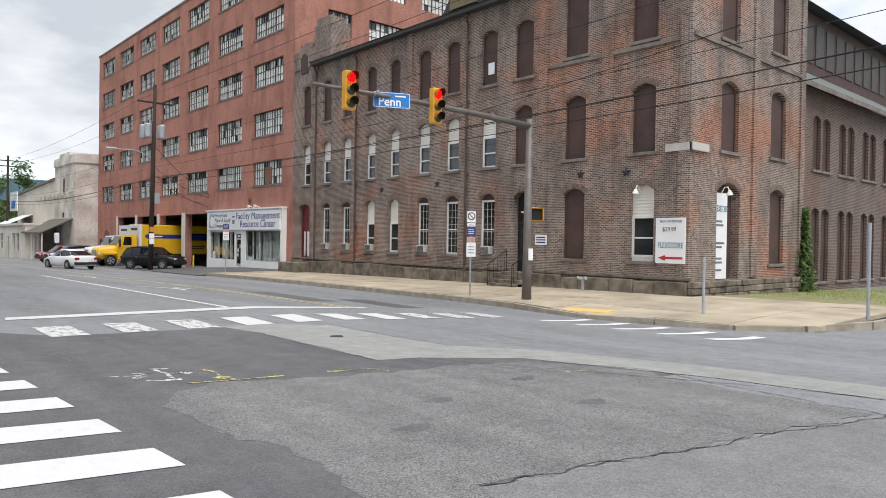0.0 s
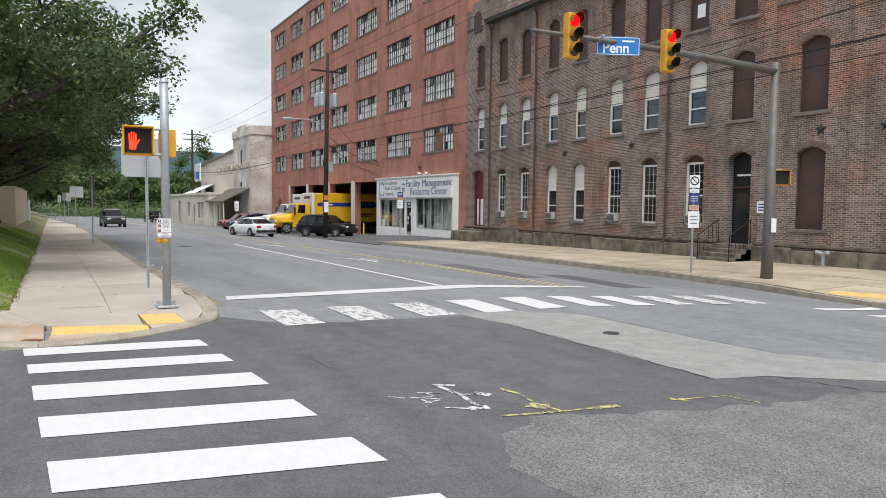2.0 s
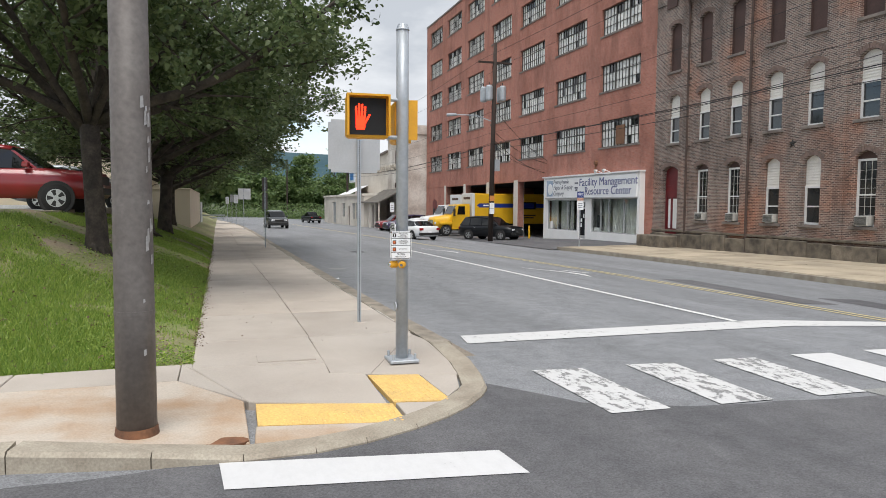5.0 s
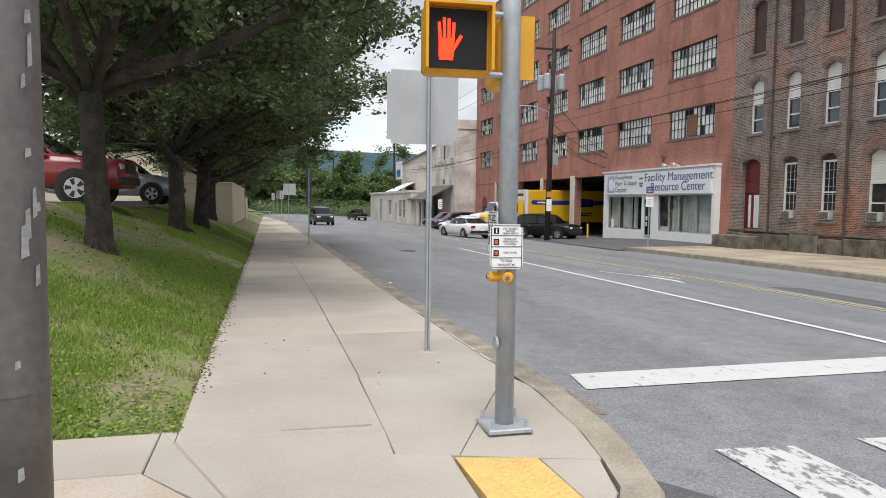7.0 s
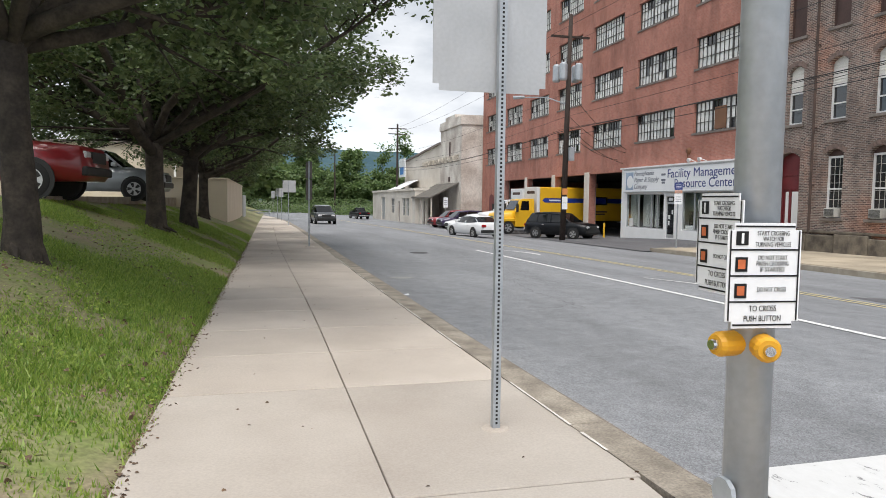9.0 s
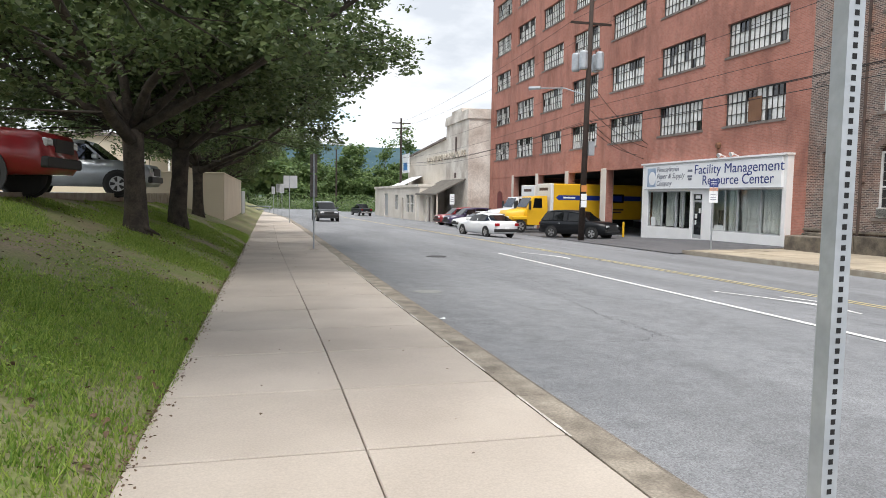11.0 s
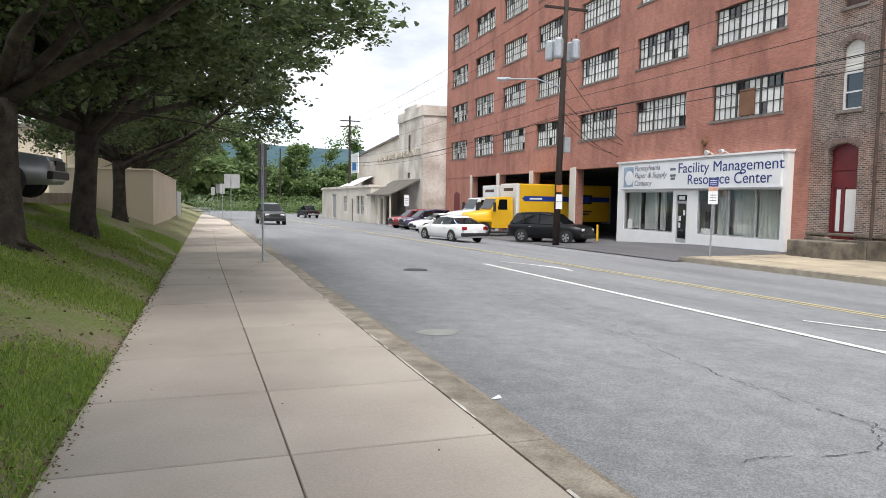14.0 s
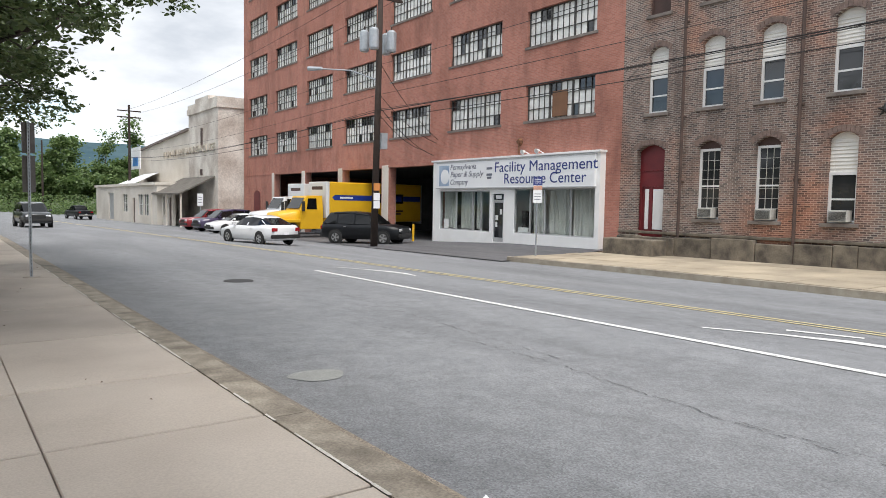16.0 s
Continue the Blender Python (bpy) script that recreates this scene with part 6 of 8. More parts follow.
for i, (x, y) in enumerate(wood):
    src = far_a if i % 2 == 0 else far_b
    k = rng.uniform(1.55, 2.05) * (0.8 if x > 12 else 1.0)
    m = pose(x, y, -1.6 if y > 100 else 0.2, 0, 0, rng.uniform(0, 360))
    t2 = src if i < 2 else copy_thing(src, m)
    t2.matrix_basis = m @ Matrix.Diagonal((k, k, k, 1))
    t2["group"] = "trees at the street's end"
rn = np.random.RandomState(5)
n = 22000
bx_ = rn.uniform(-40, 30, n)
hump = 1.6 + 1.4 * np.array([noise.noise(Vector((v * 0.16, 7.0, 0))) for v in bx_])
p = np.stack([bx_, rn.uniform(154, 168, n), -1.7 + np.abs(rn.normal(0, 1, n)).clip(0, 2.2) * hump.clip(0.3, 4)], 1)
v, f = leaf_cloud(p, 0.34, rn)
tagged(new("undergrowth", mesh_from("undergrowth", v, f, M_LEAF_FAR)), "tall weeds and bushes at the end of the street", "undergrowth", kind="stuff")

# grass blades
def blades(name, n, xr, yr, zf, h, seed, label, power=1.6, bare=0.2):
    r = np.random.RandomState(seed)
    x = r.uniform(xr[0], xr[1], n)
    y = yr[0] + (yr[1] - yr[0]) * r.uniform(0, 1, n) ** power
    keep = np.array([noise.noise(Vector((a * 0.55, b * 0.4, 3.1))) + 0.25 * noise.noise(Vector((a * 2.1, b * 2.1, 0))) > bare - 0.52 * q for a, b, q in zip(x, y, r.uniform(0, 1, n))])
    x, y = x[keep], y[keep]
    z = np.array([zf(a, b) for a, b in zip(x, y)])
    n = len(x)
    a = r.uniform(0, 2 * np.pi, n)
    hh = h * r.uniform(0.5, 1.4, n)
    w = 0.005 + 0.005 * r.uniform(0, 1, n)
    lean = r.normal(0, 0.5, (n, 2)) * hh[:, None]
    b0 = np.stack([x - np.cos(a) * w, y - np.sin(a) * w, z - 0.01], 1)
    b1 = np.stack([x + np.cos(a) * w, y + np.sin(a) * w, z - 0.01], 1)
    tp = np.stack([x + lean[:, 0], y + lean[:, 1], z + hh], 1)
    v = np.stack([b0, b1, tp], 1).reshape(-1, 3)
    me = mesh_from(name, v, np.arange(3 * n).reshape(-1, 3), M_BLADE)
    return tagged(new(name, me), label, "grass", kind="stuff")


blades("grass", 420000, (-4.6, W_EDGE + 0.04), (GRASS_S, 46), bank_z, 0.034, 9, "short green grass with bare patches on the bank", bare=0.27)
blades("weeds", 90000, (-4.6, W_EDGE + 0.02), (GRASS_S, 40), bank_z, 0.075, 19, "clumps of longer bright green weeds in the grass", bare=0.46)
blades("grass", 9000, (26.8, 50), (5.2, 12.2), lambda x, y: top_e(x, y) - 0.01, 0.1, 10, "grass and weeds beside the brick wing", 1.0)
rn = np.random.RandomState(15)
n = 1500
p = np.stack([np.where(rn.uniform(0, 1, n) < 0.96, W_EDGE + np.abs(rn.normal(0, 0.06, n)) - 0.03, rn.uniform(W_EDGE, 1.8, n)), rn.uniform(15.3, 40, n), np.zeros(n)], 1)
p[:, 2] = [top_w(a, b) + 0.006 for a, b in p[:, :2]]
v, f = leaf_cloud(p, 0.026, rn, 0.15)
tagged(new("leaf_litter", mesh_from("leaf_litter", v, f, M_LEAFLITTER)), "dry brown leaves along the pavement edge", "leaf litter", kind="stuff")
n = 26000
r2 = np.random.RandomState(23)
x = W_EDGE - 3.4 * r2.uniform(0, 1, n) ** 1.2
y = GRASS_S + 22 * r2.uniform(0, 1, n) ** 1.5
keep = np.array([noise.noise(Vector((a * 0.7, b * 0.5, 9.0))) > -0.02 for a, b in zip(x, y)])
x, y = x[keep], y[keep]
p = np.stack([x, y, np.array([bank_z(a, b) for a, b in zip(x, y)]) + r2.uniform(0.015, 0.045, len(x))], 1)
v, f = leaf_cloud(p, 0.03, r2, 0.3)
tagged(new("clover", mesh_from("clover", v, f, M_BLADE)), "low bright green clover and weeds in the grass", "weeds", kind="stuff")
n = 900
p = np.stack([W_EDGE - 3.2 * r2.uniform(0, 1, n), GRASS_S + 22 * r2.uniform(0, 1, n) ** 1.5, np.zeros(n)], 1)
p[:, 2] = [bank_z(a, b) + 0.03 for a, b in p[:, :2]]
v, f = leaf_cloud(p, 0.05, r2, 0.2)
tagged(new("fallen_leaves", mesh_from("fallen_leaves", v, f, M_LEAFLITTER)), "brown fallen leaves on the grass bank", "fallen leaves", kind="stuff")
# ivy on the corner of the wing
n = 2600
zz = rn.uniform(0, 1, n)
p = np.stack([33.2 + rn.normal(0, 0.28, n) * (1.2 - zz), 12.15 - np.abs(rn.normal(0, 0.16, n)) * (1.3 - zz), -0.4 + 3.9 * zz ** 1.3], 1)
v, f = leaf_cloud(p, 0.16, rn)
vine = thing("climbing_plant", (33.2, 12.1, -0.4), "bright green climbing plant on the brick corner", "plant")
cr = share("foliage", mesh_from("foliage", v - np.array([33.2, 12.1, -0.4]), f, M_LEAF_FAR), vine)
part("stem", tube(bm_new(), [(33.2, 12.12, -0.6), (33.15, 12.14, 1.2), (33.25, 12.16, 3.2)], [0.04, 0.03, 0.01], 6), M_BARK, vine)

# ---- street furniture, west corner ----
lp = thing("signal_pole", (-1.21, 12.36, 0.22), "tall grey-brown steel pole with scuffed paint and a rusty foot", "pole")
part("shaft", tube(bm_new(), [(-1.21, 12.36, 0.15), (-1.21, 12.36, 1.1), (-1.21, 12.36, 7.5)], [0.14, 0.137, 0.12], 24), M_POLE, lp, smooth=True)
part("band", tube(bm_new(), [(-1.21, 12.36, 1.06), (-1.21, 12.36, 1.09)], 0.1405, 24), M_POLE, lp)
part("foot_ring", tube(bm_new(), [(-1.21, 12.36, 0.14), (-1.21, 12.36, 0.235)], [0.16, 0.145], 24), M_RUST, lp)
rng = random.Random(2)
for k in range(16):
    z = rng.uniform(0.7, 2.6)
    a = rng.uniform(-1.0, -0.35)
    w, h = rng.uniform(0.01, 0.03), rng.uniform(0.02, 0.12)
    bm = bm_new()
    r_ = 0.141
    pp = [(-1.21 + r_ * math.cos(a + da), 12.36 + r_ * math.sin(a + da), z + dz) for da, dz in ((-w * 4, 0), (w * 4, 0.01), (w * 3, h), (-w * 3, h * 0.9))]
    quad(bm, *pp)
    part("scuff", bm, M_SCUFF, lp)

PX0, PY0 = 1.275, 14.22
pp = thing("pedestrian_signal", (PX0, PY0, 0.2), "galvanised pole with pedestrian signals, crossing signs and push buttons", "pedestrian signal")
g0 = top_w(PX0, PY0)
part("shaft", tube(bm_new(), [(PX0, PY0, g0), (PX0, PY0, 2.9), (PX0, PY0, 3.72)], 0.066, 20), M_GALV, pp, smooth=True)
part("cap", tube(bm_new(), [(PX0, PY0, 3.72), (PX0, PY0, 3.78)], [0.075, 0.05], 16), M_GALV, pp)
bp_ = part("base_plate", bevelled(ubox(bm_new(), lambda u, d, z: (u, d, z), PX0 - 0.16, PX0 + 0.16, PY0 - 0.16, PY0 + 0.16, g0 - 0.005, g0 + 0.03), 0.008, 1), M_GALV, pp)
for sx in (-1, 1):
    for sy in (-1, 1):
        part("bolt", tube(bm_new(), [(PX0 + 0.12 * sx, PY0 + 0.12 * sy, g0 + 0.03), (PX0 + 0.12 * sx, PY0 + 0.12 * sy, g0 + 0.09)], 0.015, 6), M_GALV, bp_)
part("access_plate", tube(bm_new(), [(PX0 - 0.064, PY0, 0.75), (PX0 - 0.08, PY0, 0.75)], 0.05, 10), M_GALV, pp)
for z in (2.58, 2.98):
    part("bracket", tube(bm_new(), [(PX0, PY0, z), (PX0 - 0.36, PY0 - 0.02, z)], 0.022, 8), M_GALV, pp)


def ped_head(parent, c, rz, lit):
    """A square pedestrian signal head; it faces local -y."""
    m = pose(c[0], c[1], c[2], 0, 0, rz)
    bm = bm_new()
    box(bm, -0.225, 0.225, 0.0, 0.16, -0.225, 0.225)
    bevelled(bm, 0.035, 3)
    bm.transform(m)
    hd = part("head", bm, M_SIGYEL, parent, "yellow signal housing")
    bm = bm_new()
    for s in (-1, 1):
        box(bm, s * 0.225 - (0.02 if s > 0 else 0), s * 0.225 + (0.02 if s < 0 else 0), -0.09, 0.02, -0.2, 0.225)
    box(bm, -0.205, 0.205, -0.09, 0.02, 0.205, 0.225)
    bm.transform(m)
    part("visor", bm, M_SIGYEL, hd)
    bm = bm_new()
    box(bm, -0.19, 0.19, -0.012, 0.001, -0.19, 0.19)
    bm.transform(m)
    part("face", bm, M_BLACK, hd)
    if lit:
        bm = bm_new()
        def bar(x0, z0, x1, z1, w):
            a, b = Vector((x0, z0)), Vector((x1, z1))
            d = (b - a).normalized()
            nn = Vector((-d.y, d.x)) * w / 2
            q = [a + nn, a - nn, b - nn, b + nn]
            bm.faces.new([bm.verts.new((p_.x, -0.018, p_.y)) for p_ in q])
        cx = -0.07
        bar(cx - 0.06, -0.06, cx + 0.04, -0.06, 0.12)
        bar(cx - 0.01, -0.14, cx - 0.01, -0.1, 0.09)
        for k, (dx, top_) in enumerate(((-0.05, 0.1), (-0.022, 0.13), (0.006, 0.125), (0.034, 0.1))):
            bar(cx + dx, -0.02, cx + dx * 1.15, top_, 0.02)
        bar(cx + 0.03, -0.08, cx + 0.09, 0.02, 0.022)
        bm.transform(m)
        part("stop_symbol", bm, M_STOP_ON, hd, "lit red stop symbol")
    return hd


ped_head(pp, (0.88, PY0 - 0.09, 2.78), -4, True)
ped_head(pp, (PX0 + 0.1, PY0 + 0.22, 2.76), 84, False)


def cross_sign(parent, m):
    bm = bm_new()
    box(bm, -0.114, 0.114, -0.002, 0.002, -0.152, 0.152)
    bmesh.ops.bevel(bm, geom=[e for e in bm.edges if abs(e.verts[0].co.y - e.verts[1].co.y) > 0.001], offset=0.02, segments=4, affect="EDGES")
    bm.transform(m)
    pl = part("sign_plate", bm, M_SIGN, parent, "white crossing instruction sign")
    bm = bm_new()
    def r(x0, x1, z0, z1):
        bm.faces.new([bm.verts.new(q) for q in ((x0, -0.004, z0), (x1, -0.004, z0), (x1, -0.004, z1), (x0, -0.004, z1))])
    for z in (0.075, 0.0, -0.075):
        r(-0.104, 0.104, z - 0.0025, z + 0.0025)
    for x in (-0.106, 0.106):
        r(x - 0.0025, x + 0.0025, -0.13, 0.13)
    r(-0.092, 0.092, 0.1395, 0.1445)
    r(-0.092, 0.092, -0.1445, -0.1395)
    r(-0.09, -0.052, 0.088, 0.128)
    r(-0.09, -0.052, 0.012, 0.054)
    r(-0.09, -0.052, -0.064, -0.022)
    bm.transform(m)
    part("borders", bm, M_BLACK, pl)
    for z in (0.033, -0.043):
        bm = bm_new()
        bm.faces.new([bm.verts.new(q) for q in ((-0.083, -0.006, z - 0.013), (-0.06, -0.006, z - 0.013), (-0.06, -0.006, z + 0.014), (-0.083, -0.006, z + 0.014))])
        bm.transform(m)
        part("symbol", bm, mat("orange_symbol", (0.6, 0.15, 0.05), bump=0) if "orange_symbol" not in bpy.data.materials else bpy.data.materials["orange_symbol"], pl)
    bm = bm_new()
    bm.faces.new([bm.verts.new(q) for q in ((-0.075, -0.006, 0.093), (-0.067, -0.006, 0.093), (-0.067, -0.006, 0.123), (-0.075, -0.006, 0.123))])
    bm.transform(m)
    part("symbol", bm, M_SIGN, pl)
    inv = parent.matrix_basis.inverted()
    rows = [("START CROSSING", 0.025, 0.122, 0.1), ("WATCH FOR", 0.025, 0.106, 0.065), ("TURNING VEHICLES", 0.025, 0.09, 0.11), ("DO NOT START", 0.025, 0.052, 0.09), ("FINISH CROSSING", 0.025, 0.035, 0.1), ("IF STARTED", 0.025, 0.018, 0.075), ("DO NOT CROSS", 0.025, -0.04, 0.09), ("TO CROSS", 0.0, -0.095, 0.085), ("PUSH BUTTON", 0.0, -0.124, 0.115)]
    for tx, x, z, w in rows:
        me = text_mesh(tx, 0.018 if z > -0.08 else 0.024, extrude=0.0003)
        xs = [v_.co.x for v_ in me.vertices]
        k = w / (max(xs) - min(xs))
        for v_ in me.vertices:
            v_.co.x *= k
        me.transform(m @ Matrix.Translation((x, -0.0045, z)) @ SOUTH)
        me.materials.clear()
        me.materials.append(M_BLACK)
        ob = new("writing", me)
        ob.parent = pl
    return pl


cross_sign(pp, pose(PX0 - 0.034, PY0 - 0.083, 1.425, 0, 0, -6))
cross_sign(pp, pose(PX0 - 0.088, PY0 + 0.05, 1.51, 0, 0, -92))
for x, y, rz in ((PX0 - 0.024, PY0 - 0.095, -24), (PX0 - 0.1, PY0 - 0.01, -84)):
    m = pose(x, y, 1.215, 0, 0, rz)
    bm = tube(bm_new(), [(0, 0.05, 0), (0, -0.02, 0), (0, -0.035, 0)], [0.038, 0.038, 0.03], 16)
    bm.transform(m)
    pb = part("push_button", bm, M_SIGYEL, pp, "yellow push button with a steel centre")
    bm = tube(bm_new(), [(0, -0.034, 0), (0, -0.05, 0)], [0.018, 0.015], 12)
    bm.transform(m)
    part("button", bm, M_CHROME, pb)


def perforated_post(parent, x, y, z0, z1):
    bm = bm_new()
    box(bm, x - 0.024, x + 0.024, y - 0.024, y + 0.024, z0, z1)
    ps = part("post", bm, M_GALV, parent)
    bm = bm_new()
    z = z0 + 0.06
    while z < z1 - 0.02:
        quad(bm, *[(x + 0.007 * a, y - 0.0245, z + 0.007 * b) for a, b in ((-1, -1), (1, -1), (1, 1), (-1, 1))])
        z += 0.026
    part("post_holes", bm, M_BLACK, ps)["kind"] = "stuff"
    return ps


sp = thing("street_sign", (1.255, 16.54, 0.18), "square street sign seen from its bare metal back", "sign")
perforated_post(sp, 1.255, 16.54, top_w(1.25, 16.5) - 0.02, 3.02)
bm = bm_new()
box(bm, 0.83, 1.56, 16.575, 16.58, 2.3, 3.03)
bmesh.ops.bevel(bm, geom=[e for e in bm.edges if abs(e.verts[0].co.y - e.verts[1].co.y) > 0.001], offset=0.04, segments=4, affect="EDGES")
bk = part("sign_plate", bm, M_ALU, sp)
part("footing", tube(bm_new(), [(1.255, 16.54, top_w(1.25, 16.5)), (1.255, 16.54, top_w(1.25, 16.5) + 0.008)], [0.09, 0.08], 12), M_CONC, sp)

s2 = thing("street_sign", (1.25, 37.1, -0.03), "grey street sign on a steel post by the kerb", "sign")
perforated_post(s2, 1.25, 37.1, top_w(1.25, 37) - 0.02, 2.95)
part("sign_plate", ubox(bm_new(), lambda u, d, z: (u, d, z), 1.14, 1.36, 37.13, 37.14, 2.35, 2.93), M_POLE, s2)
part("sign_plate", ubox(bm_new(), lambda u, d, z: (u, d, z), 1.14, 1.36, 37.13, 37.14, 1.6, 2.3), M_POLE, s2)
part("footing", tube(bm_new(), [(1.25, 37.1, -0.06), (1.25, 37.1, -0.02)], [0.16, 0.14], 12), M_CONC, s2)
s3 = thing("street_sign", (1.35, 66, -0.4), "square sign seen from its grey back on a post", "sign")
perforated_post(s3, 1.35, 66, top_w(1.3, 66) - 0.02, 3.0)
part("sign_plate", ubox(bm_new(), lambda u, d, z: (u, d, z), 0.93, 1.9, 66.04, 66.05, 2.13, 3.02), M_ALU, s3)
for yy, zz in ((84, 2.7), (92, 2.8), (102, 2.6)):
    s4 = thing("street_sign", (0.9, yy, -0.6), "narrow sign on a post far down the street", "sign")
    xx = float(np.interp(yy, [80, 100, 125], [1.3, 0.6, -1.0]))
    perforated_post(s4, xx, yy, top_w(0, yy) - 0.02, zz)
    part("sign_plate", ubox(bm_new(), lambda u, d, z: (u, d, z), xx - 0.2, xx + 0.2, yy + 0.03, yy + 0.04, zz - 0.9, zz), M_ALU, s4)

# ---- street furniture, east side ----
mx, my = 17.65, 15.14
mp_ = thing("traffic_signal", (mx, my, -0.25), "steel mast pole with two traffic signals on its long arm", "traffic signal")
part("shaft", tube(bm_new(), [(mx, my, -0.3), (mx, my, 1.0), (mx + 0.02, my, 5.95)], [0.17, 0.155, 0.11], 18), M_POLE, mp_, smooth=True)
part("base", bevelled(ubox(bm_new(), lambda u, d, z: (u, d, z), mx - 0.24, mx + 0.24, my - 0.24, my + 0.24, -0.32, -0.2), 0.02, 1), M_POLE, mp_)
part("arm", tube(bm_new(), [(mx, my, 5.72), (mx - 2.2, my + 0.2, 5.84), (mx - 5, my + 0.5, 5.95), (9.7, my + 0.8, 6.0)], [0.11, 0.095, 0.075, 0.05], 12), M_POLE, mp_, smooth=True)


def signal_head(c, rz):
    m = pose(c[0], c[1], c[2], 0, 0, rz)
    bm = bm_new()
    box(bm, -0.18, 0.18, -0.02, 0.2, -0.54, 0.54)
    bevelled(bm, 0.03, 2)
    bm.transform(m)
    hd = part("signal_head", bm, M_SIGYEL, mp_, "yellow three-lamp signal head")
    for k, z in enumerate((0.35, 0.0, -0.35)):
        bm = tube(bm_new(), [(0, -0.022, z), (0, -0.032, z)], 0.145, 18)
        bm.transform(m)
        part("lens", bm, M_RED_ON if k == 0 else M_LENS, hd, "lit red lamp" if k == 0 else "")
        bm = bm_new()
        n = 14
        r0, r1 = [], []
        for q in range(n + 1):
            a = -0.35 + (math.pi + 0.7) * q / n
            r0.append(bm.verts.new((0.155 * math.cos(a), -0.02, z + 0.155 * math.sin(a))))
            ln = 0.16 + 0.1 * max(0, math.sin(a))
            r1.append(bm.verts.new((0.155 * math.cos(a), -0.02 - ln, z + 0.155 * math.sin(a))))
        for q in range(n):
            bm.faces.new((r0[q], r0[q + 1], r1[q + 1], r1[q]))
        bmesh.ops.solidify(bm, geom=bm.faces[:], thickness=0.008)
        bm.transform(m)
        part("visor", bm, M_SIGYEL, hd)
        bm = bm_new()
        r0, r1 = [], []
        for q in range(n + 1):
            a = -0.3 + (math.pi + 0.6) * q / n
            r0.append(bm.verts.new((0.146 * math.cos(a), -0.034, z + 0.146 * math.sin(a))))
            r1.append(bm.verts.new((0.146 * math.cos(a), -0.176 - 0.1 * max(0, math.sin(a)), z + 0.146 * math.sin(a))))
        for q in range(n):
            bm.faces.new((r0[q], r0[q + 1], r1[q + 1], r1[q]))
        bm.transform(m)
        part("visor_lining", bm, M_CABLE, hd, "black inside of the visor")
    return hd


signal_head((10.7, 15.6, 5.93), -2)
signal_head((13.65, 15.3, 5.86), -2)
ns = thing("street_name_sign", (12.15, 15.62, 5.86), "blue street name sign on the mast arm", "sign")
m = pose(12.15, 15.62, 5.86, 0, 0, -25)
bm = bm_new()
box(bm, -0.56, 0.56, 0, 0.012, -0.23, 0.23)
bmesh.ops.bevel(bm, geom=[e for e in bm.edges if abs(e.verts[0].co.y - e.verts[1].co.y) > 0.001], offset=0.05, segments=3, affect="EDGES")
bm.transform(m)
part("panel", bm, M_BLUE, ns)
bm = bm_new()
for x0, x1, z0, z1 in ((-0.54, 0.54, 0.2, 0.215), (-0.54, 0.54, -0.215, -0.2), (-0.54, -0.525, -0.2, 0.2), (0.525, 0.54, -0.2, 0.2), (-0.42, -0.15, 0.1, 0.14), (0.1, 0.42, 0.1, 0.14)):
    quad(bm, (x0, -0.003, z0), (x1, -0.003, z0), (x1, -0.003, z1), (x0, -0.003, z1))
bm.transform(m)
part("border", bm, M_SIGN, ns)
nl = lettering("writing", "Penn", 0.36, pose(0, 0, 0, 0, 0, -25) @ Matrix.Translation((-0.06, -0.004, -0.06)) @ SOUTH, M_SIGN, ns, width=0.66, offset=0.006)
part("clamp", tube(bm_new(), [(11.6, 15.55, 6.05), (11.6, 15.75, 5.92)], 0.03, 6), M_GALV, ns)
for c, rz in (((17.95, 15.0, 2.72), -35),):
    ped_head(mp_, c, rz, False)
part("bracket", tube(bm_new(), [(17.6, 15.1, 2.95), (18.0, 15.05, 2.95)], 0.02, 6), M_GALV, mp_)
part("notice", ubox(bm_new(), lambda u, d, z: (u, d, z), 17.52, 17.74, my - 0.18, my - 0.17, 1.15, 1.55), M_SIGN, mp_, "small white notice")


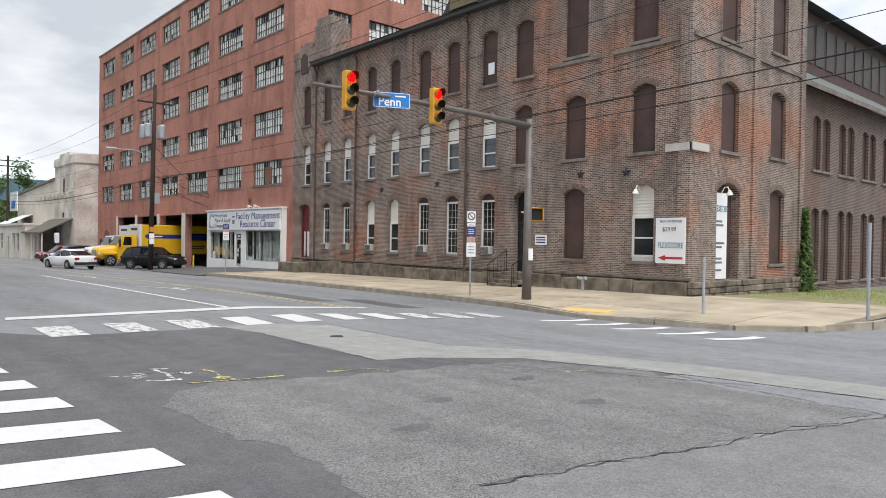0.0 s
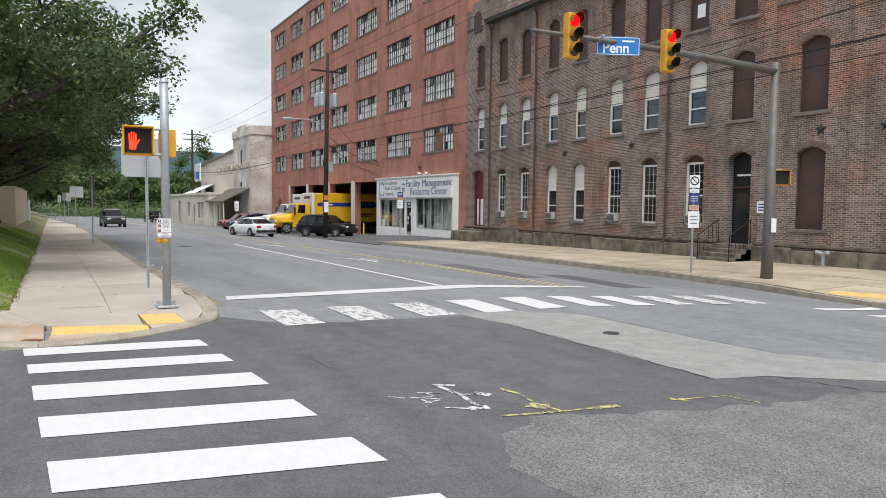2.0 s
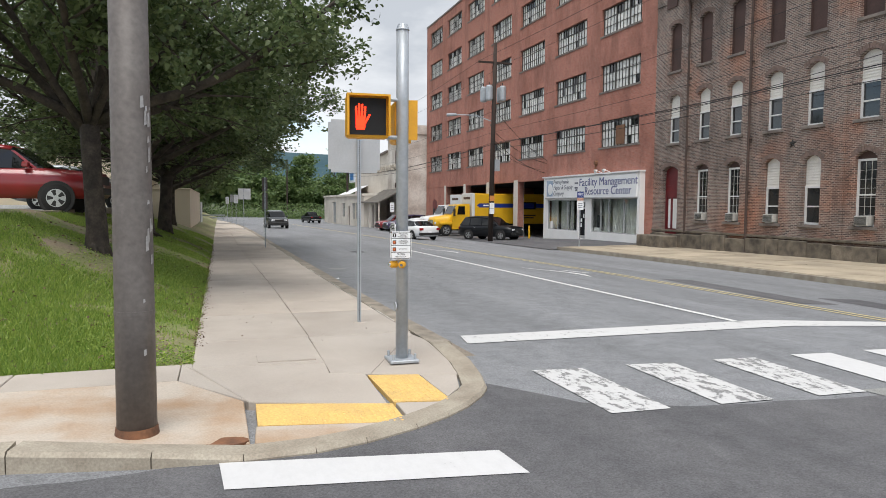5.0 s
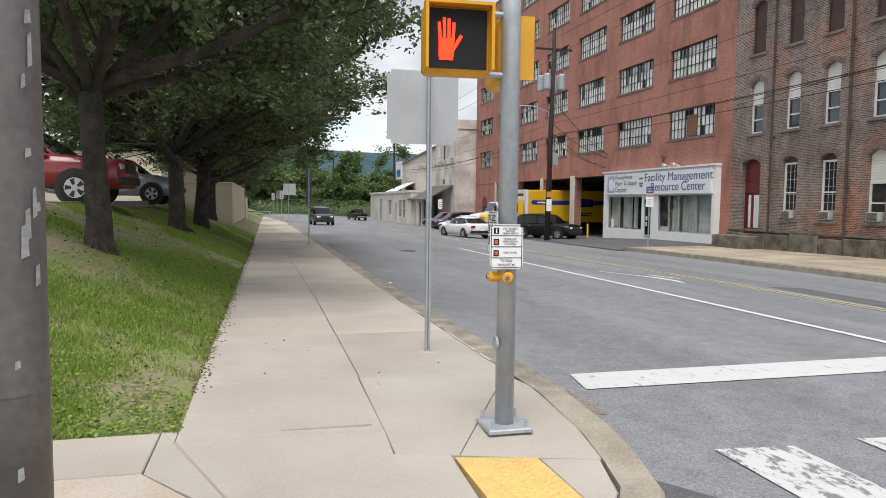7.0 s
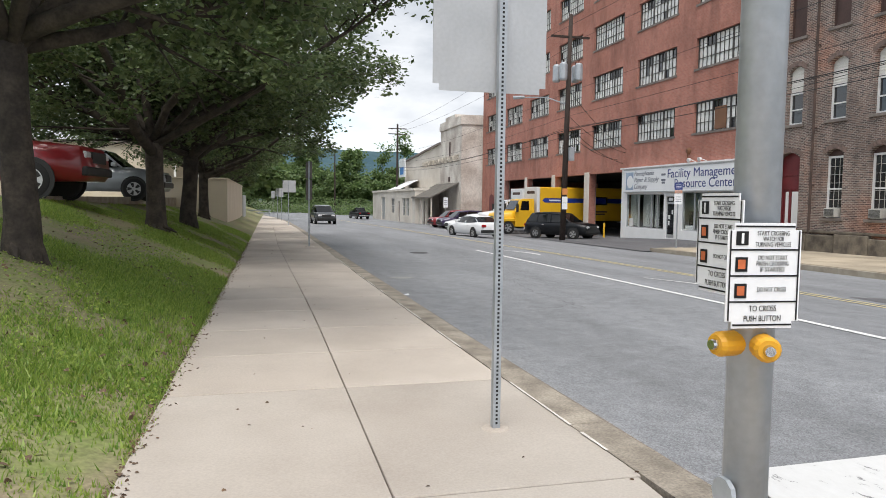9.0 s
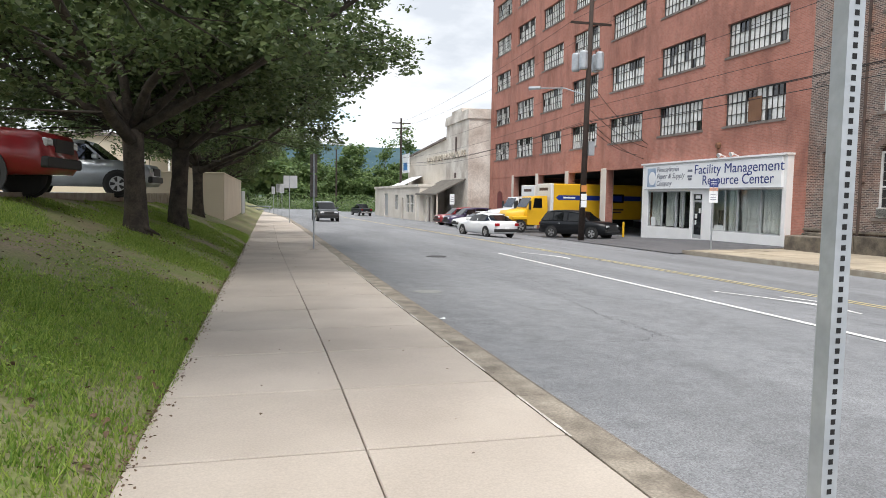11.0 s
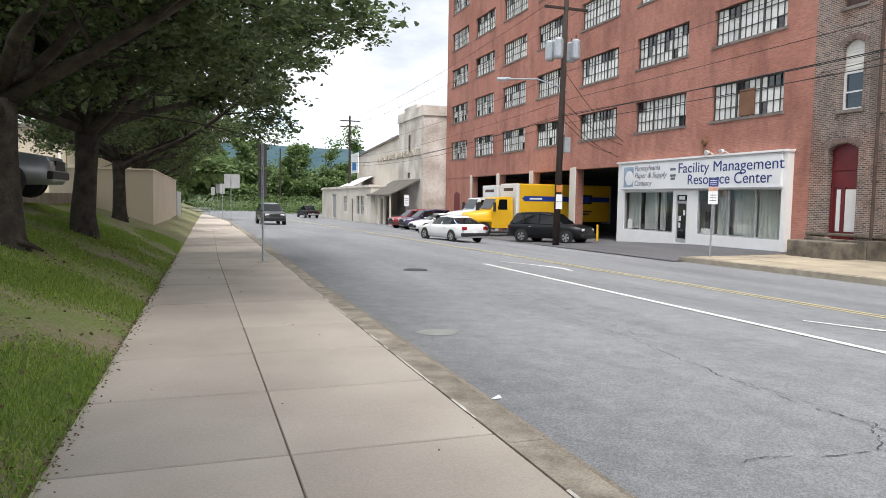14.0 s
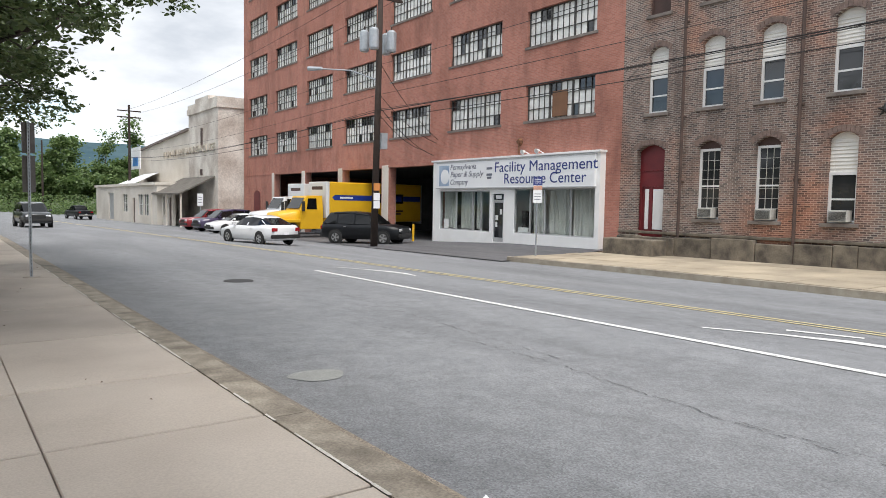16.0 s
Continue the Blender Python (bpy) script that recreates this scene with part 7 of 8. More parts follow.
def post_signs(name, x, y, z0, plates, label):
    e = thing(name, (x, y, z0), label, "sign")
    perforated_post(e, x, y, z0 - 0.02, plates[0][1] + 0.03)
    for z_a, z_b, w, mt in plates:
        m = pose(x, y - 0.03, (z_a + z_b) / 2, 0, 0, -32)
        h = (z_b - z_a) / 2
        bm = bm_new()
        box(bm, -w / 2, w / 2, -0.004, 0.0, -h, h)
        bm.transform(m)
        pl = part("sign_plate", bm, mt, e)
        if (z_a, z_b) == (2.45, 2.85):
            bm = bm_new()
            for k in range(24):
                a0, a1 = k * math.pi / 12, (k + 1) * math.pi / 12
                quad(bm, *[(r_ * math.cos(a_), -0.006, 0.02 + r_ * math.sin(a_)) for r_, a_ in ((0.105, a0), (0.14, a0), (0.14, a1), (0.105, a1))])
            quad(bm, (-0.09, -0.006, 0.095), (-0.07, -0.006, 0.115), (0.09, -0.006, -0.055), (0.07, -0.006, -0.075))
            bm.transform(m)
            part("ring", bm, M_BLACK, pl)
            me = text_mesh("P", 0.22, extrude=0.0005)
            me.transform(m @ Matrix.Translation((0, -0.0055, 0.02)) @ SOUTH)
            me.materials.clear()
            me.materials.append(M_BLACK)
            ob = new("letter", me)
            ob.parent = pl
            ob.matrix_parent_inverse = e.matrix_basis.inverted()
            continue
        for k in range(3):
            zz = -h * 0.5 + h * 0.42 * k
            bm = bm_new()
            quad(bm, (-w * 0.34, -0.006, zz), (w * 0.34, -0.006, zz), (w * 0.34, -0.006, zz + h * 0.11), (-w * 0.34, -0.006, zz + h * 0.11))
            bm.transform(m)
            part("writing_bar", bm, M_GREYTXT if mt != M_NAVY else M_SIGN, pl)
    return e


np_ = post_signs("parking_sign", 17.2, 17.47, top_e(17.2, 17.47), [(2.45, 2.85, 0.32, M_SIGN), (2.3, 2.42, 0.3, M_SIGN), (1.95, 2.28, 0.32, M_NAVY), (1.75, 1.92, 0.3, mat("peach_sign", (0.7, 0.38, 0.26), bump=0)), (1.2, 1.72, 0.34, M_SIGN)], "no-parking and bus stop plates stacked on a post")
post_signs("bus_stop_sign", 18.65, 41.5, -0.55, [(2.28, 2.62, 0.36, M_NAVY), (2.12, 2.26, 0.34, bpy.data.materials["peach_sign"]), (1.6, 2.1, 0.36, M_SIGN)], "blue and white bus stop plates on a post")
for x, y, h in ((17.75, 8.8, 1.55), (19.6, 5.35, 2.45)):
    e = thing("steel_post", (x, y, -0.25), "bare grey steel post on the far corner", "post")
    part("post", tube(bm_new(), [(x, y, top_e(x, y) - 0.03), (x, y, top_e(x, y) + h)], 0.04, 10), M_GALV, e)
hy = thing("standpipe", (22.6, 16.6, -0.2), "pale metal standpipe with two outlets on the pavement", "standpipe")
part("stem", tube(bm_new(), [(22.7, 16.6, -0.25), (22.7, 16.6, 0.35)], 0.06, 10), M_GALV, hy)
for s in (-1, 1):
    part("outlet", tube(bm_new(), [(22.7, 16.6, 0.3), (22.6, 16.6 + 0.22 * s, 0.36)], [0.05, 0.07], 8), M_GALV, hy)

# ---- utility poles and cables ----
up = thing("utility_pole", (17.65, 52.3, -0.7), "dark wooden utility pole with transformers and a street lamp", "utility pole")
part("pole", tube(bm_new(), [(17.65, 52.4, -0.9), (17.7, 52.25, 6), (17.75, 52.1, 13.0)], [0.19, 0.165, 0.12], 12), M_WOODPOLE, up, smooth=True)
part("crossarm", ubox(bm_new(), lambda u, d, z: (u, d, z), 16.5, 19.0, 52.05, 52.17, 11.6, 11.72), M_WOODPOLE, up)
for x, y in ((17.2, 51.8), (18.2, 51.8), (17.1, 52.6), (18.3, 52.5)):
    c_ = part("transformer", tube(bm_new(), [(x, y, 9.0), (x, y, 9.1), (x, y, 9.95), (x, y, 10.05)], [0.2, 0.24, 0.24, 0.15], 12), M_GALV, up, "grey transformer can")
    part("bushing", tube(bm_new(), [(x, y, 10.04), (x, y, 10.25)], 0.03, 6), M_WOODPOLE, c_)
part("meter_box", ubox(bm_new(), lambda u, d, z: (u, d, z), 17.8, 18.15, 52.0, 52.35, 4.2, 5.0), M_GALV, up)
part("lamp_arm", tube(bm_new(), [(17.7, 52.2, 7.6), (16.9, 53.6, 8.2), (15.8, 55.0, 8.35)], 0.035, 8), M_GALV, up)
part("lamp_head", tube(bm_new(), [(15.9, 54.9, 8.36), (15.4, 55.5, 8.38)], [0.09, 0.12], 8), M_GALV, up)
for z_, mt in ((2.1, mat("orange_tag", (0.7, 0.28, 0.08), bump=0)), (1.6, M_SIGN), (1.2, M_SIGN)):
    part("notice", ubox(bm_new(), lambda u, d, z: (u, d, z), 17.48, 17.82, 52.13, 52.19, z_, z_ + 0.38), mt, up)
up2 = thing("utility_pole", (19.0, 117, -1.5), "dark wooden utility pole with crossarms far down the street", "utility pole")
part("pole", tube(bm_new(), [(19, 117, -1.6), (19, 117, 13.2)], [0.2, 0.13], 10), M_WOODPOLE, up2)
for z in (11.6, 12.4):
    part("crossarm", ubox(bm_new(), lambda u, d, z_: (u, d, z_), 17.6, 20.4, 116.9, 117.0, z, z + 0.14), M_WOODPOLE, up2)
up3 = thing("utility_pole", (14, 165, -1.6), "dark wooden utility pole before the trees", "utility pole")
part("pole", tube(bm_new(), [(14, 165, -1.7), (14, 165, 11.5)], [0.2, 0.13], 8), M_WOODPOLE, up3)


def cable(pts_a, pts_b, sag, r=0.018, n=14):
    a, b = Vector(pts_a), Vector(pts_b)
    pts = [a.lerp(b, k / n) - Vector((0, 0, sag * 4 * (k / n) * (1 - k / n))) for k in range(n + 1)]
    e = thing("overhead_cable", pts_a, "black overhead cable along the street", "cable", "overhead cables")
    part("cable", tube(bm_new(), pts, r, 5), M_CABLE, e)


for z0, z1, s, r, dx in ((5.7, 6.2, 0.35, 0.015, 0.0), (6.1, 6.7, 0.35, 0.02, 0.05), (6.15, 6.75, 0.5, 0.013, -0.1), (6.9, 7.5, 0.3, 0.011, 0.0), (8.4, 9.4, 0.3, 0.011, 0.1), (11.8, 12.2, 0.4, 0.012, -1.0), (11.8, 12.2, 0.4, 0.012, 1.1)):
    cable((17.7 + dx, 52.2, z0), (18.2 + dx, -3.0, z1), s, r)
    cable((17.7 + dx, 52.2, z0), (19.0 + dx, 117, z0 + 0.5), s + 0.3, r)
for z0, y1, z1 in ((6.0, 56.0, 4.6), (6.4, 55.2, 4.3), (7.0, 54.9, 5.0), (8.6, 54.8, 5.2)):
    cable((17.7, 52.2, z0), (23.2, y1, z1), 0.35, 0.016)
cable((23.25, 41.0, 6.9), (17.9, 8.0, 7.6), 0.25, 0.014)


# ---- distance: cream warehouse, hills ----
wh_ = thing("furniture_warehouse", (21, 100, -1.2), "cream-painted furniture warehouse with a stepped tower", "building")
def bx(x0, x1, y0, y1, z0, z1):
    bm = bm_new()
    box(bm, x0, x1, y0, y1, z0, z1)
    return bm
part("tower", bx(20.9, 29, 87.6, 97.3, -1.6, 10.2), M_CREAM_D, wh_, "tower with flaking cream paint")
bm = bm_new()
box(bm, 20.75, 29.1, 87.45, 97.4, 10.2, 10.8)
box(bm, 20.8, 29, 87.5, 90.2, 10.8, 11.2)
box(bm, 20.8, 29, 90.2, 94.6, 10.8, 11.6)
box(bm, 20.8, 29, 94.6, 97.3, 10.8, 11.2)
part("parapet", bm, M_CREAM_D, wh_)
part("slit_window", bx(20.86, 20.9, 92.4, 93.0, 6.4, 8.6), M_BOARD, wh_)
part("small_window", bx(20.86, 20.9, 92.5, 93.2, 3.9, 4.5), M_BOARD, wh_)
bm = bm_new()
p0 = [(20.95, 97.3, -1.6), (20.95, 121, -1.6), (20.95, 121, 7.6), (20.95, 97.3, 8.7)]
p1 = [(45, y, z) for _, y, z in p0]
a, b = ring(bm, p0), ring(bm, p1)
bm.faces.new(a)
bm.faces.new(b[::-1])
for k in range(4):
    bm.faces.new((a[k], a[(k + 1) % 4], b[(k + 1) % 4], b[k]))
part("main_wall", bm, M_CREAM, wh_)
bm = bm_new()
p0 = [(20.7, 97.3, 8.7), (20.7, 121.3, 7.6), (20.7, 121.3, 7.8), (20.7, 97.3, 8.95)]
a, b = ring(bm, p0), ring(bm, [(45, y, z) for _, y, z in p0])
bm.faces.new(a)
for k in range(4):
    bm.faces.new((a[k], a[(k + 1) % 4], b[(k + 1) % 4], b[k]))
part("roof_edge", bm, M_SILL, wh_)
lettering("writing", "FURNITURE WAREHOUSE", 1.1, Matrix.Translation((-0.16, -2.0, 7.7)) @ WEST, M_FADED, wh_, width=19.0, extrude=0.04)
sgn = thing("roof_sign", (20.5, 118, 5), "white painted sign panel with a blue mark", "sign")
part("panel", bx(19.9, 20.0, 115.5, 120.5, 5.2, 8.0), M_SIGN, sgn)
part("mark", bx(19.86, 19.89, 116.6, 119.4, 5.6, 6.7), M_BLUE, sgn)
low = thing("office_building", (18, 112, -1.3), "low cream office with dark windows beside the warehouse", "building")
part("wall", wall_mesh(lambda u, d, z: (17.8 + d, u, z), 98, 134, -1.8, 2.9, 0.3, [(101.6, 104.0, -0.4, 1.9, 0), (104.3, 106.7, -0.4, 1.9, 0), (108.4, 109.6, -1.4, 1.5, 0), (112.5, 115.2, -0.2, 1.9, 0), (121, 124.6, -1.4, 2.1, 0)]), M_CREAM, low)
for y0, y1, z0, z1 in ((101.6, 104.0, -0.4, 1.9), (104.3, 106.7, -0.4, 1.9), (112.5, 115.2, -0.2, 1.9)):
    w = part("window", bx(17.95, 18.0, y0, y1, z0, z1), M_DARKGLASS, low)
    bm = bm_new()
    for k in range(4):
        y = y0 + (y1 - y0) * k / 3
        box(bm, 17.9, 17.94, y - 0.03, y + 0.03, z0, z1)
    box(bm, 17.9, 17.945, y0, y1, (z0 + z1) / 2 - 0.03, (z0 + z1) / 2 + 0.03)
    part("muntin", bm, M_FRAME, w)
part("door", bx(17.95, 18.0, 108.4, 109.6, -1.4, 1.5), M_BOARD, low)
part("garage_door", bx(17.95, 18.0, 121, 124.6, -1.4, 2.1), M_ALU, low)
part("south_wall", bx(18.1, 21, 98, 98.3, -1.8, 2.9), M_CREAM, low)
part("cornice", bx(17.6, 21, 97.9, 134.2, 2.9, 3.2), M_CREAM, low)
bm = bm_new()
quad(bm, (17.9, 109, 3.2), (17.9, 119, 3.2), (20.9, 118, 4.6), (20.9, 110, 4.6))
part("hip_roof", bm, M_SIGN, low)
part("north_wall", bx(18.1, 30, 133.7, 134, -1.8, 2.9), M_CREAM, low)
part("porch_wall", wall_mesh(lambda u, d, z: (18.3 + d, u, z), 93.6, 98, -1.8, 2.25, 0.25, [(96.2, 97.4, -0.3, 1.7, 0), (94.2, 95.3, -1.4, 1.6, 0)]), M_CREAM, low)
part("window", bx(18.45, 18.5, 96.2, 97.4, -0.3, 1.7), M_DARKGLASS, low)
part("door", bx(18.45, 18.5, 94.2, 95.3, -1.4, 1.6), M_BOARD, low)
aw = thing("loading_canopy", (19.5, 93, 2.5), "dark sloping canopy roof on the warehouse front", "canopy")
bm = bm_new()
a = ring(bm, [(17.6, 88.5, 1.9), (17.6, 99.5, 1.9), (20.9, 99.5, 3.6), (20.9, 88.5, 3.6)])
b = ring(bm, [(17.6, 88.5, 2.05), (17.6, 99.5, 2.05), (20.9, 99.5, 3.75), (20.9, 88.5, 3.75)])
bm.faces.new(a[::-1])
bm.faces.new(b)
for k in range(4):
    bm.faces.new((a[k], a[(k + 1) % 4], b[(k + 1) % 4], b[k]))
part("roof", bm, M_CANOPY, aw)
for y in (88.7, 94, 100):
    part("post", bx(17.7, 17.85, y, y + 0.15, -1.6, 1.95), M_CREAM, aw)
yb = thing("newspaper_box", (17, 87, -1.2), "yellow box on the pavement by the warehouse", "box")
part("body", bevelled(bx(19.0, 19.6, 86.4, 87.0, -1.2, 0.4), 0.03, 1), M_TRUCKYEL, yb)
post_signs("parking_sign", 18.6, 85.5, -1.15, [(0.9, 2.0, 0.5, M_SIGN)], "white sign on a post by the loading bays")
xs = list(range(-1500, 2601, 100))
# ridge has its air haze in the surface colour
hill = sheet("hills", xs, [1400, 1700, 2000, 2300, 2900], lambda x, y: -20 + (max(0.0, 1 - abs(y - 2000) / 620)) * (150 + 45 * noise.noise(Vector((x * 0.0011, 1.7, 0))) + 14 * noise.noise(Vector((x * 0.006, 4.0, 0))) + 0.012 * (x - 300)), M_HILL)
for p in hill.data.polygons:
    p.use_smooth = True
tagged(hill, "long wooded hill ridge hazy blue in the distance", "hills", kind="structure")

# ---- west side: walls and house above the car park ----
rw = thing("boundary_wall", (-3, 50, 0.6), "beige rendered wall beside the pavement", "wall")
part("wall", bx(-6.0, -2.2, 50.2, 72, 0.2, 2.6), M_BEIGE, rw)
part("coping", bevelled(bx(-6.04, -2.16, 50.16, 72.04, 2.6, 2.68), 0.02, 1), M_BEIGE, rw)
gate = thing("metal_gate", (-1.4, 75, 0), "blue-grey sheet metal gate beside the wall", "gate")
part("panel", bx(-2.2, -2.13, 72.4, 79, -0.2, 1.9), M_ALU, gate)
hs = thing("beige_building", (-20, 66, 1.5), "long single-storey beige building behind the car park", "building")
part("wall", bx(-48, -7.4, 62, 78, 1.2, 5.1), M_BEIGE, hs)
part("roof", bx(-48.3, -7.1, 61.7, 78.3, 5.1, 5.3), M_SILL, hs)
part("wall", bx(-48, -18, 30, 62, 1.2, 5.4), M_BEIGE, hs)
porch = thing("porch", (-6, 60, 1.6), "white porch with a railing on the beige house", "porch")
part("back_wall", bx(-7.35, -4.2, 62, 62.3, 1.5, 4.6), M_BEIGE, porch)
part("deck", bx(-7.4, -4.4, 59.6, 62, 1.5, 1.75), M_FRAME, porch)
part("roof", bx(-7.6, -4.2, 59.4, 62.2, 4.4, 4.6), M_SILL, porch)
for x in (-7.3, -5.9, -4.5):
    part("post", bx(x - 0.06, x + 0.06, 59.65, 59.77, 1.75, 4.4), M_FRAME, porch)
part("top_rail", bx(-7.24, -4.56, 59.68, 59.74, 2.7, 2.78), M_FRAME, porch)
part("bottom_rail", bx(-7.24, -4.56, 59.68, 59.74, 1.9, 1.96), M_FRAME, porch)
for k in range(20):
    x = -7.15 + 0.132 * k
    part("baluster", bx(x, x + 0.03, 59.69, 59.73, 1.962, 2.698), M_FRAME, porch)


rail_ = thing("guard_rail", (-3, 121, -0.9), "pale steel guard rail across the end of the pavement", "guard rail")
for k in range(5):
    part("post", bx(-6.0 + 1.5 * k, -5.9 + 1.5 * k, 121.0, 121.1, -1.05, -0.05), M_GALV, rail_)
for z in (-0.62, -0.2):
    part("rail", bevelled(bx(-6.2, 0.3, 120.93, 121.0, z, z + 0.16), 0.02, 1), M_GALV, rail_)


# ---- vehicles ----
def loft(bm, sections):
    rings = [ring(bm, s) for s in sections]
    n = len(rings[0])
    for r0, r1 in zip(rings, rings[1:]):
        for k in range(n):
            bm.faces.new((r0[k], r0[(k + 1) % n], r1[(k + 1) % n], r1[k]))
    bm.faces.new(rings[0][::-1])
    bm.faces.new(rings[-1])
    return bm


def body_section(x, w, z0, z1):
    h = z1 - z0
    half = [(w * 0.86, z0), (w * 0.97, z0 + h * 0.16), (w, z0 + h * 0.45), (w * 0.985, z0 + h * 0.72), (w * 0.93, z0 + h * 0.93), (w * 0.80, z1)]
    return [(x, y, z) for y, z in half] + [(x, -y, z) for y, z in half[::-1]]


def wheel(parent, x, y, r, w):
    s = 1 if y > 0 else -1
    bm = tube(bm_new(), [(x, y - w / 2 * s, r), (x, y - w * 0.4 * s, r), (x, y + w * 0.4 * s, r), (x, y + w / 2 * s, r)], [r * 0.9, r, r, r * 0.88], 20)
    t_ = local("wheel", bm, M_TYRE, parent, "black tyre", True)
    bm = tube(bm_new(), [(x, y + w * 0.44 * s, r), (x, y + w * 0.505 * s, r)], [r * 0.66, r * 0.62], 18)
    local("rim", bm, M_RIM, t_)
    bm = bm_new()
    for k in range(5):
        a = k * 2 * math.pi / 5 + 0.6
        yy = y + w * 0.512 * s
        quad(bm, *[(x + rr * r * math.cos(a + da), yy, r + rr * r * math.sin(a + da)) for rr, da in ((0.2, -0.35), (0.58, -0.28), (0.58, 0.28), (0.2, 0.35))])
    local("rim_gap", bm, M_PLASTIC, t_)


def car(name, label, m, paint, L, W, body, cabin, wheels, r, roof_x, pillars, category="car", group="", bed=None, grille=M_PLASTIC):
    """body: rows of x, half width, underside, top. cabin: rows of x, half width at the belt, belt, half width at the roof, roof."""
    e = thing(name, m, label, category, group)
    bm = loft(bm_new(), [body_section(*b) for b in body])
    bmesh.ops.recalc_face_normals(bm, faces=bm.faces[:])
    local("body", bm, paint, e, "", True)
    def cab(row, k=1.0, dz=0.0):
        x, wb, zb, wt, zt = row
        return [(x, wb * k, zb), (x, wt * 1.03 * k, zt - 0.12 * (zt - zb)), (x, wt * 0.85 * k, zt + dz), (x, -wt * 0.85 * k, zt + dz), (x, -wt * 1.03 * k, zt - 0.12 * (zt - zb)), (x, -wb * k, zb)]
    local("cabin_glass", loft(bm_new(), [cab(c) for c in cabin]), M_CARGLASS, e, "dark window glass")
    def at(x):
        xs_ = [c[0] for c in cabin]
        return tuple([x] + [float(np.interp(x, xs_[::-1] if xs_[0] > xs_[-1] else xs_, ([c[k] for c in cabin][::-1]) if xs_[0] > xs_[-1] else [c[k] for c in cabin])) for k in (1, 2, 3, 4)])
    n = 7
    bm = bm_new()
    secs = []
    for k in range(n):
        x = roof_x[0] + (roof_x[1] - roof_x[0]) * k / (n - 1)
        c = at(x)
        wt, zt, zb = c[3], c[4], c[2]
        zl = zt - 0.16 * (zt - zb)
        secs.append([(x, wt * 1.05, zl), (x, wt * 1.0, zt - 0.02), (x, wt * 0.82, zt + 0.025), (x, -wt * 0.82, zt + 0.025), (x, -wt * 1.0, zt - 0.02), (x, -wt * 1.05, zl)])
    local("roof", loft(bm, secs), paint, e, "", True)
    for x0, x1 in pillars:
        for s in (1, -1):
            c0, c1 = at(x0), at(x1)
            w_ = 0.05
            bm = bm_new()
            quad(bm, (x0 - w_, s * (c0[1] * 1.006 + 0.004), c0[2]), (x0 + w_, s * (c0[1] * 1.006 + 0.004), c0[2]), (x1 + w_, s * (c1[3] * 1.04 + 0.004), c1[4] - 0.1), (x1 - w_, s * (c1[3] * 1.04 + 0.004), c1[4] - 0.1))
            local("pillar", bm, paint, e)
    for x in wheels:
        for s in (1, -1):
            wheel(e, x, s * (W / 2 - 0.10), r, 0.24)
            bm = tube(bm_new(), [(x, s * (W / 2 - 0.03), r * 1.02), (x, s * (W / 2 + 0.006), r * 1.02)], r * 1.17, 20)
            local("wheel_arch", bm, M_PLASTIC, e)
    xf, xr = body[0][0], body[-1][0]
    zf = body[1][3]
    zr = body[-2][3]
    wf = W / 2
    for s in (1, -1):
        bm = bm_new()
        box(bm, xf - 0.3, xf - 0.02, s * wf * 0.62 - 0.17, s * wf * 0.62 + 0.17, zf - 0.26, zf - 0.1)
        local("head_lamp", bevelled(bm, 0.03, 1), M_HEAD, e)
        bm = bm_new()
        box(bm, xr - 0.015, xr + 0.1, s * wf * 0.74 - 0.15, s * wf * 0.74 + 0.15, zr - 0.3, zr - 0.12)
        local("tail_lamp", bevelled(bm, 0.02, 1), M_TAIL, e)
        c = at(cabin[1][0])
        bm = bm_new()
        box(bm, cabin[0][0] - 0.45, cabin[0][0] - 0.28, s * (wf + 0.02) - 0.1, s * (wf + 0.02) + 0.1, c[2] + 0.02, c[2] + 0.17)
        local("mirror", bevelled(bm, 0.03, 1), paint, e)
        for x in [ (pillars[0][0] + pillars[-1][0]) / 2 ]:
            bm = bm_new()
            box(bm, x - 0.02 - 0.35, x - 0.35 + 0.14, s * (wf + 0.004) - 0.012, s * (wf + 0.004) + 0.012, c[2] - 0.16, c[2] - 0.12)
            local("door_handle", bm, M_CHROME if paint == M_CBLACK else paint, e)
    bm = bm_new()
    box(bm, xf - 0.12, xf + 0.012, -wf * 0.45, wf * 0.45, zf - 0.34, zf - 0.1)
    local("grille", bm, grille, e)
    bm = bm_new()
    box(bm, xf - 0.2, xf + 0.03, -wf * 0.86, wf * 0.86, body[0][2], body[0][2] + 0.2)
    local("front_bumper", bevelled(bm, 0.04, 2), M_PLASTIC, e)
    bm = bm_new()
    box(bm, xr - 0.04, xr + 0.2, -wf * 0.9, wf * 0.9, body[-1][2], body[-1][2] + 0.2)
    local("rear_bumper", bevelled(bm, 0.04, 2), M_CHROME if bed else M_PLASTIC, e)
    bm = bm_new()
    box(bm, xr - 0.022, xr + 0.0, -0.15, 0.15, zr - 0.5 if not bed else 0.62, (zr - 0.5 if not bed else 0.62) + 0.15)
    local("plate_bar", bm, M_SIGN, e)
    if bed:
        bm = bm_new()
        z = bed[2]
        box(bm, bed[0], bed[1], -wf * 0.72, wf * 0.72, z + 0.003, z + 0.012)
        local("bed_cover", bm, M_PLASTIC, e)
    return e


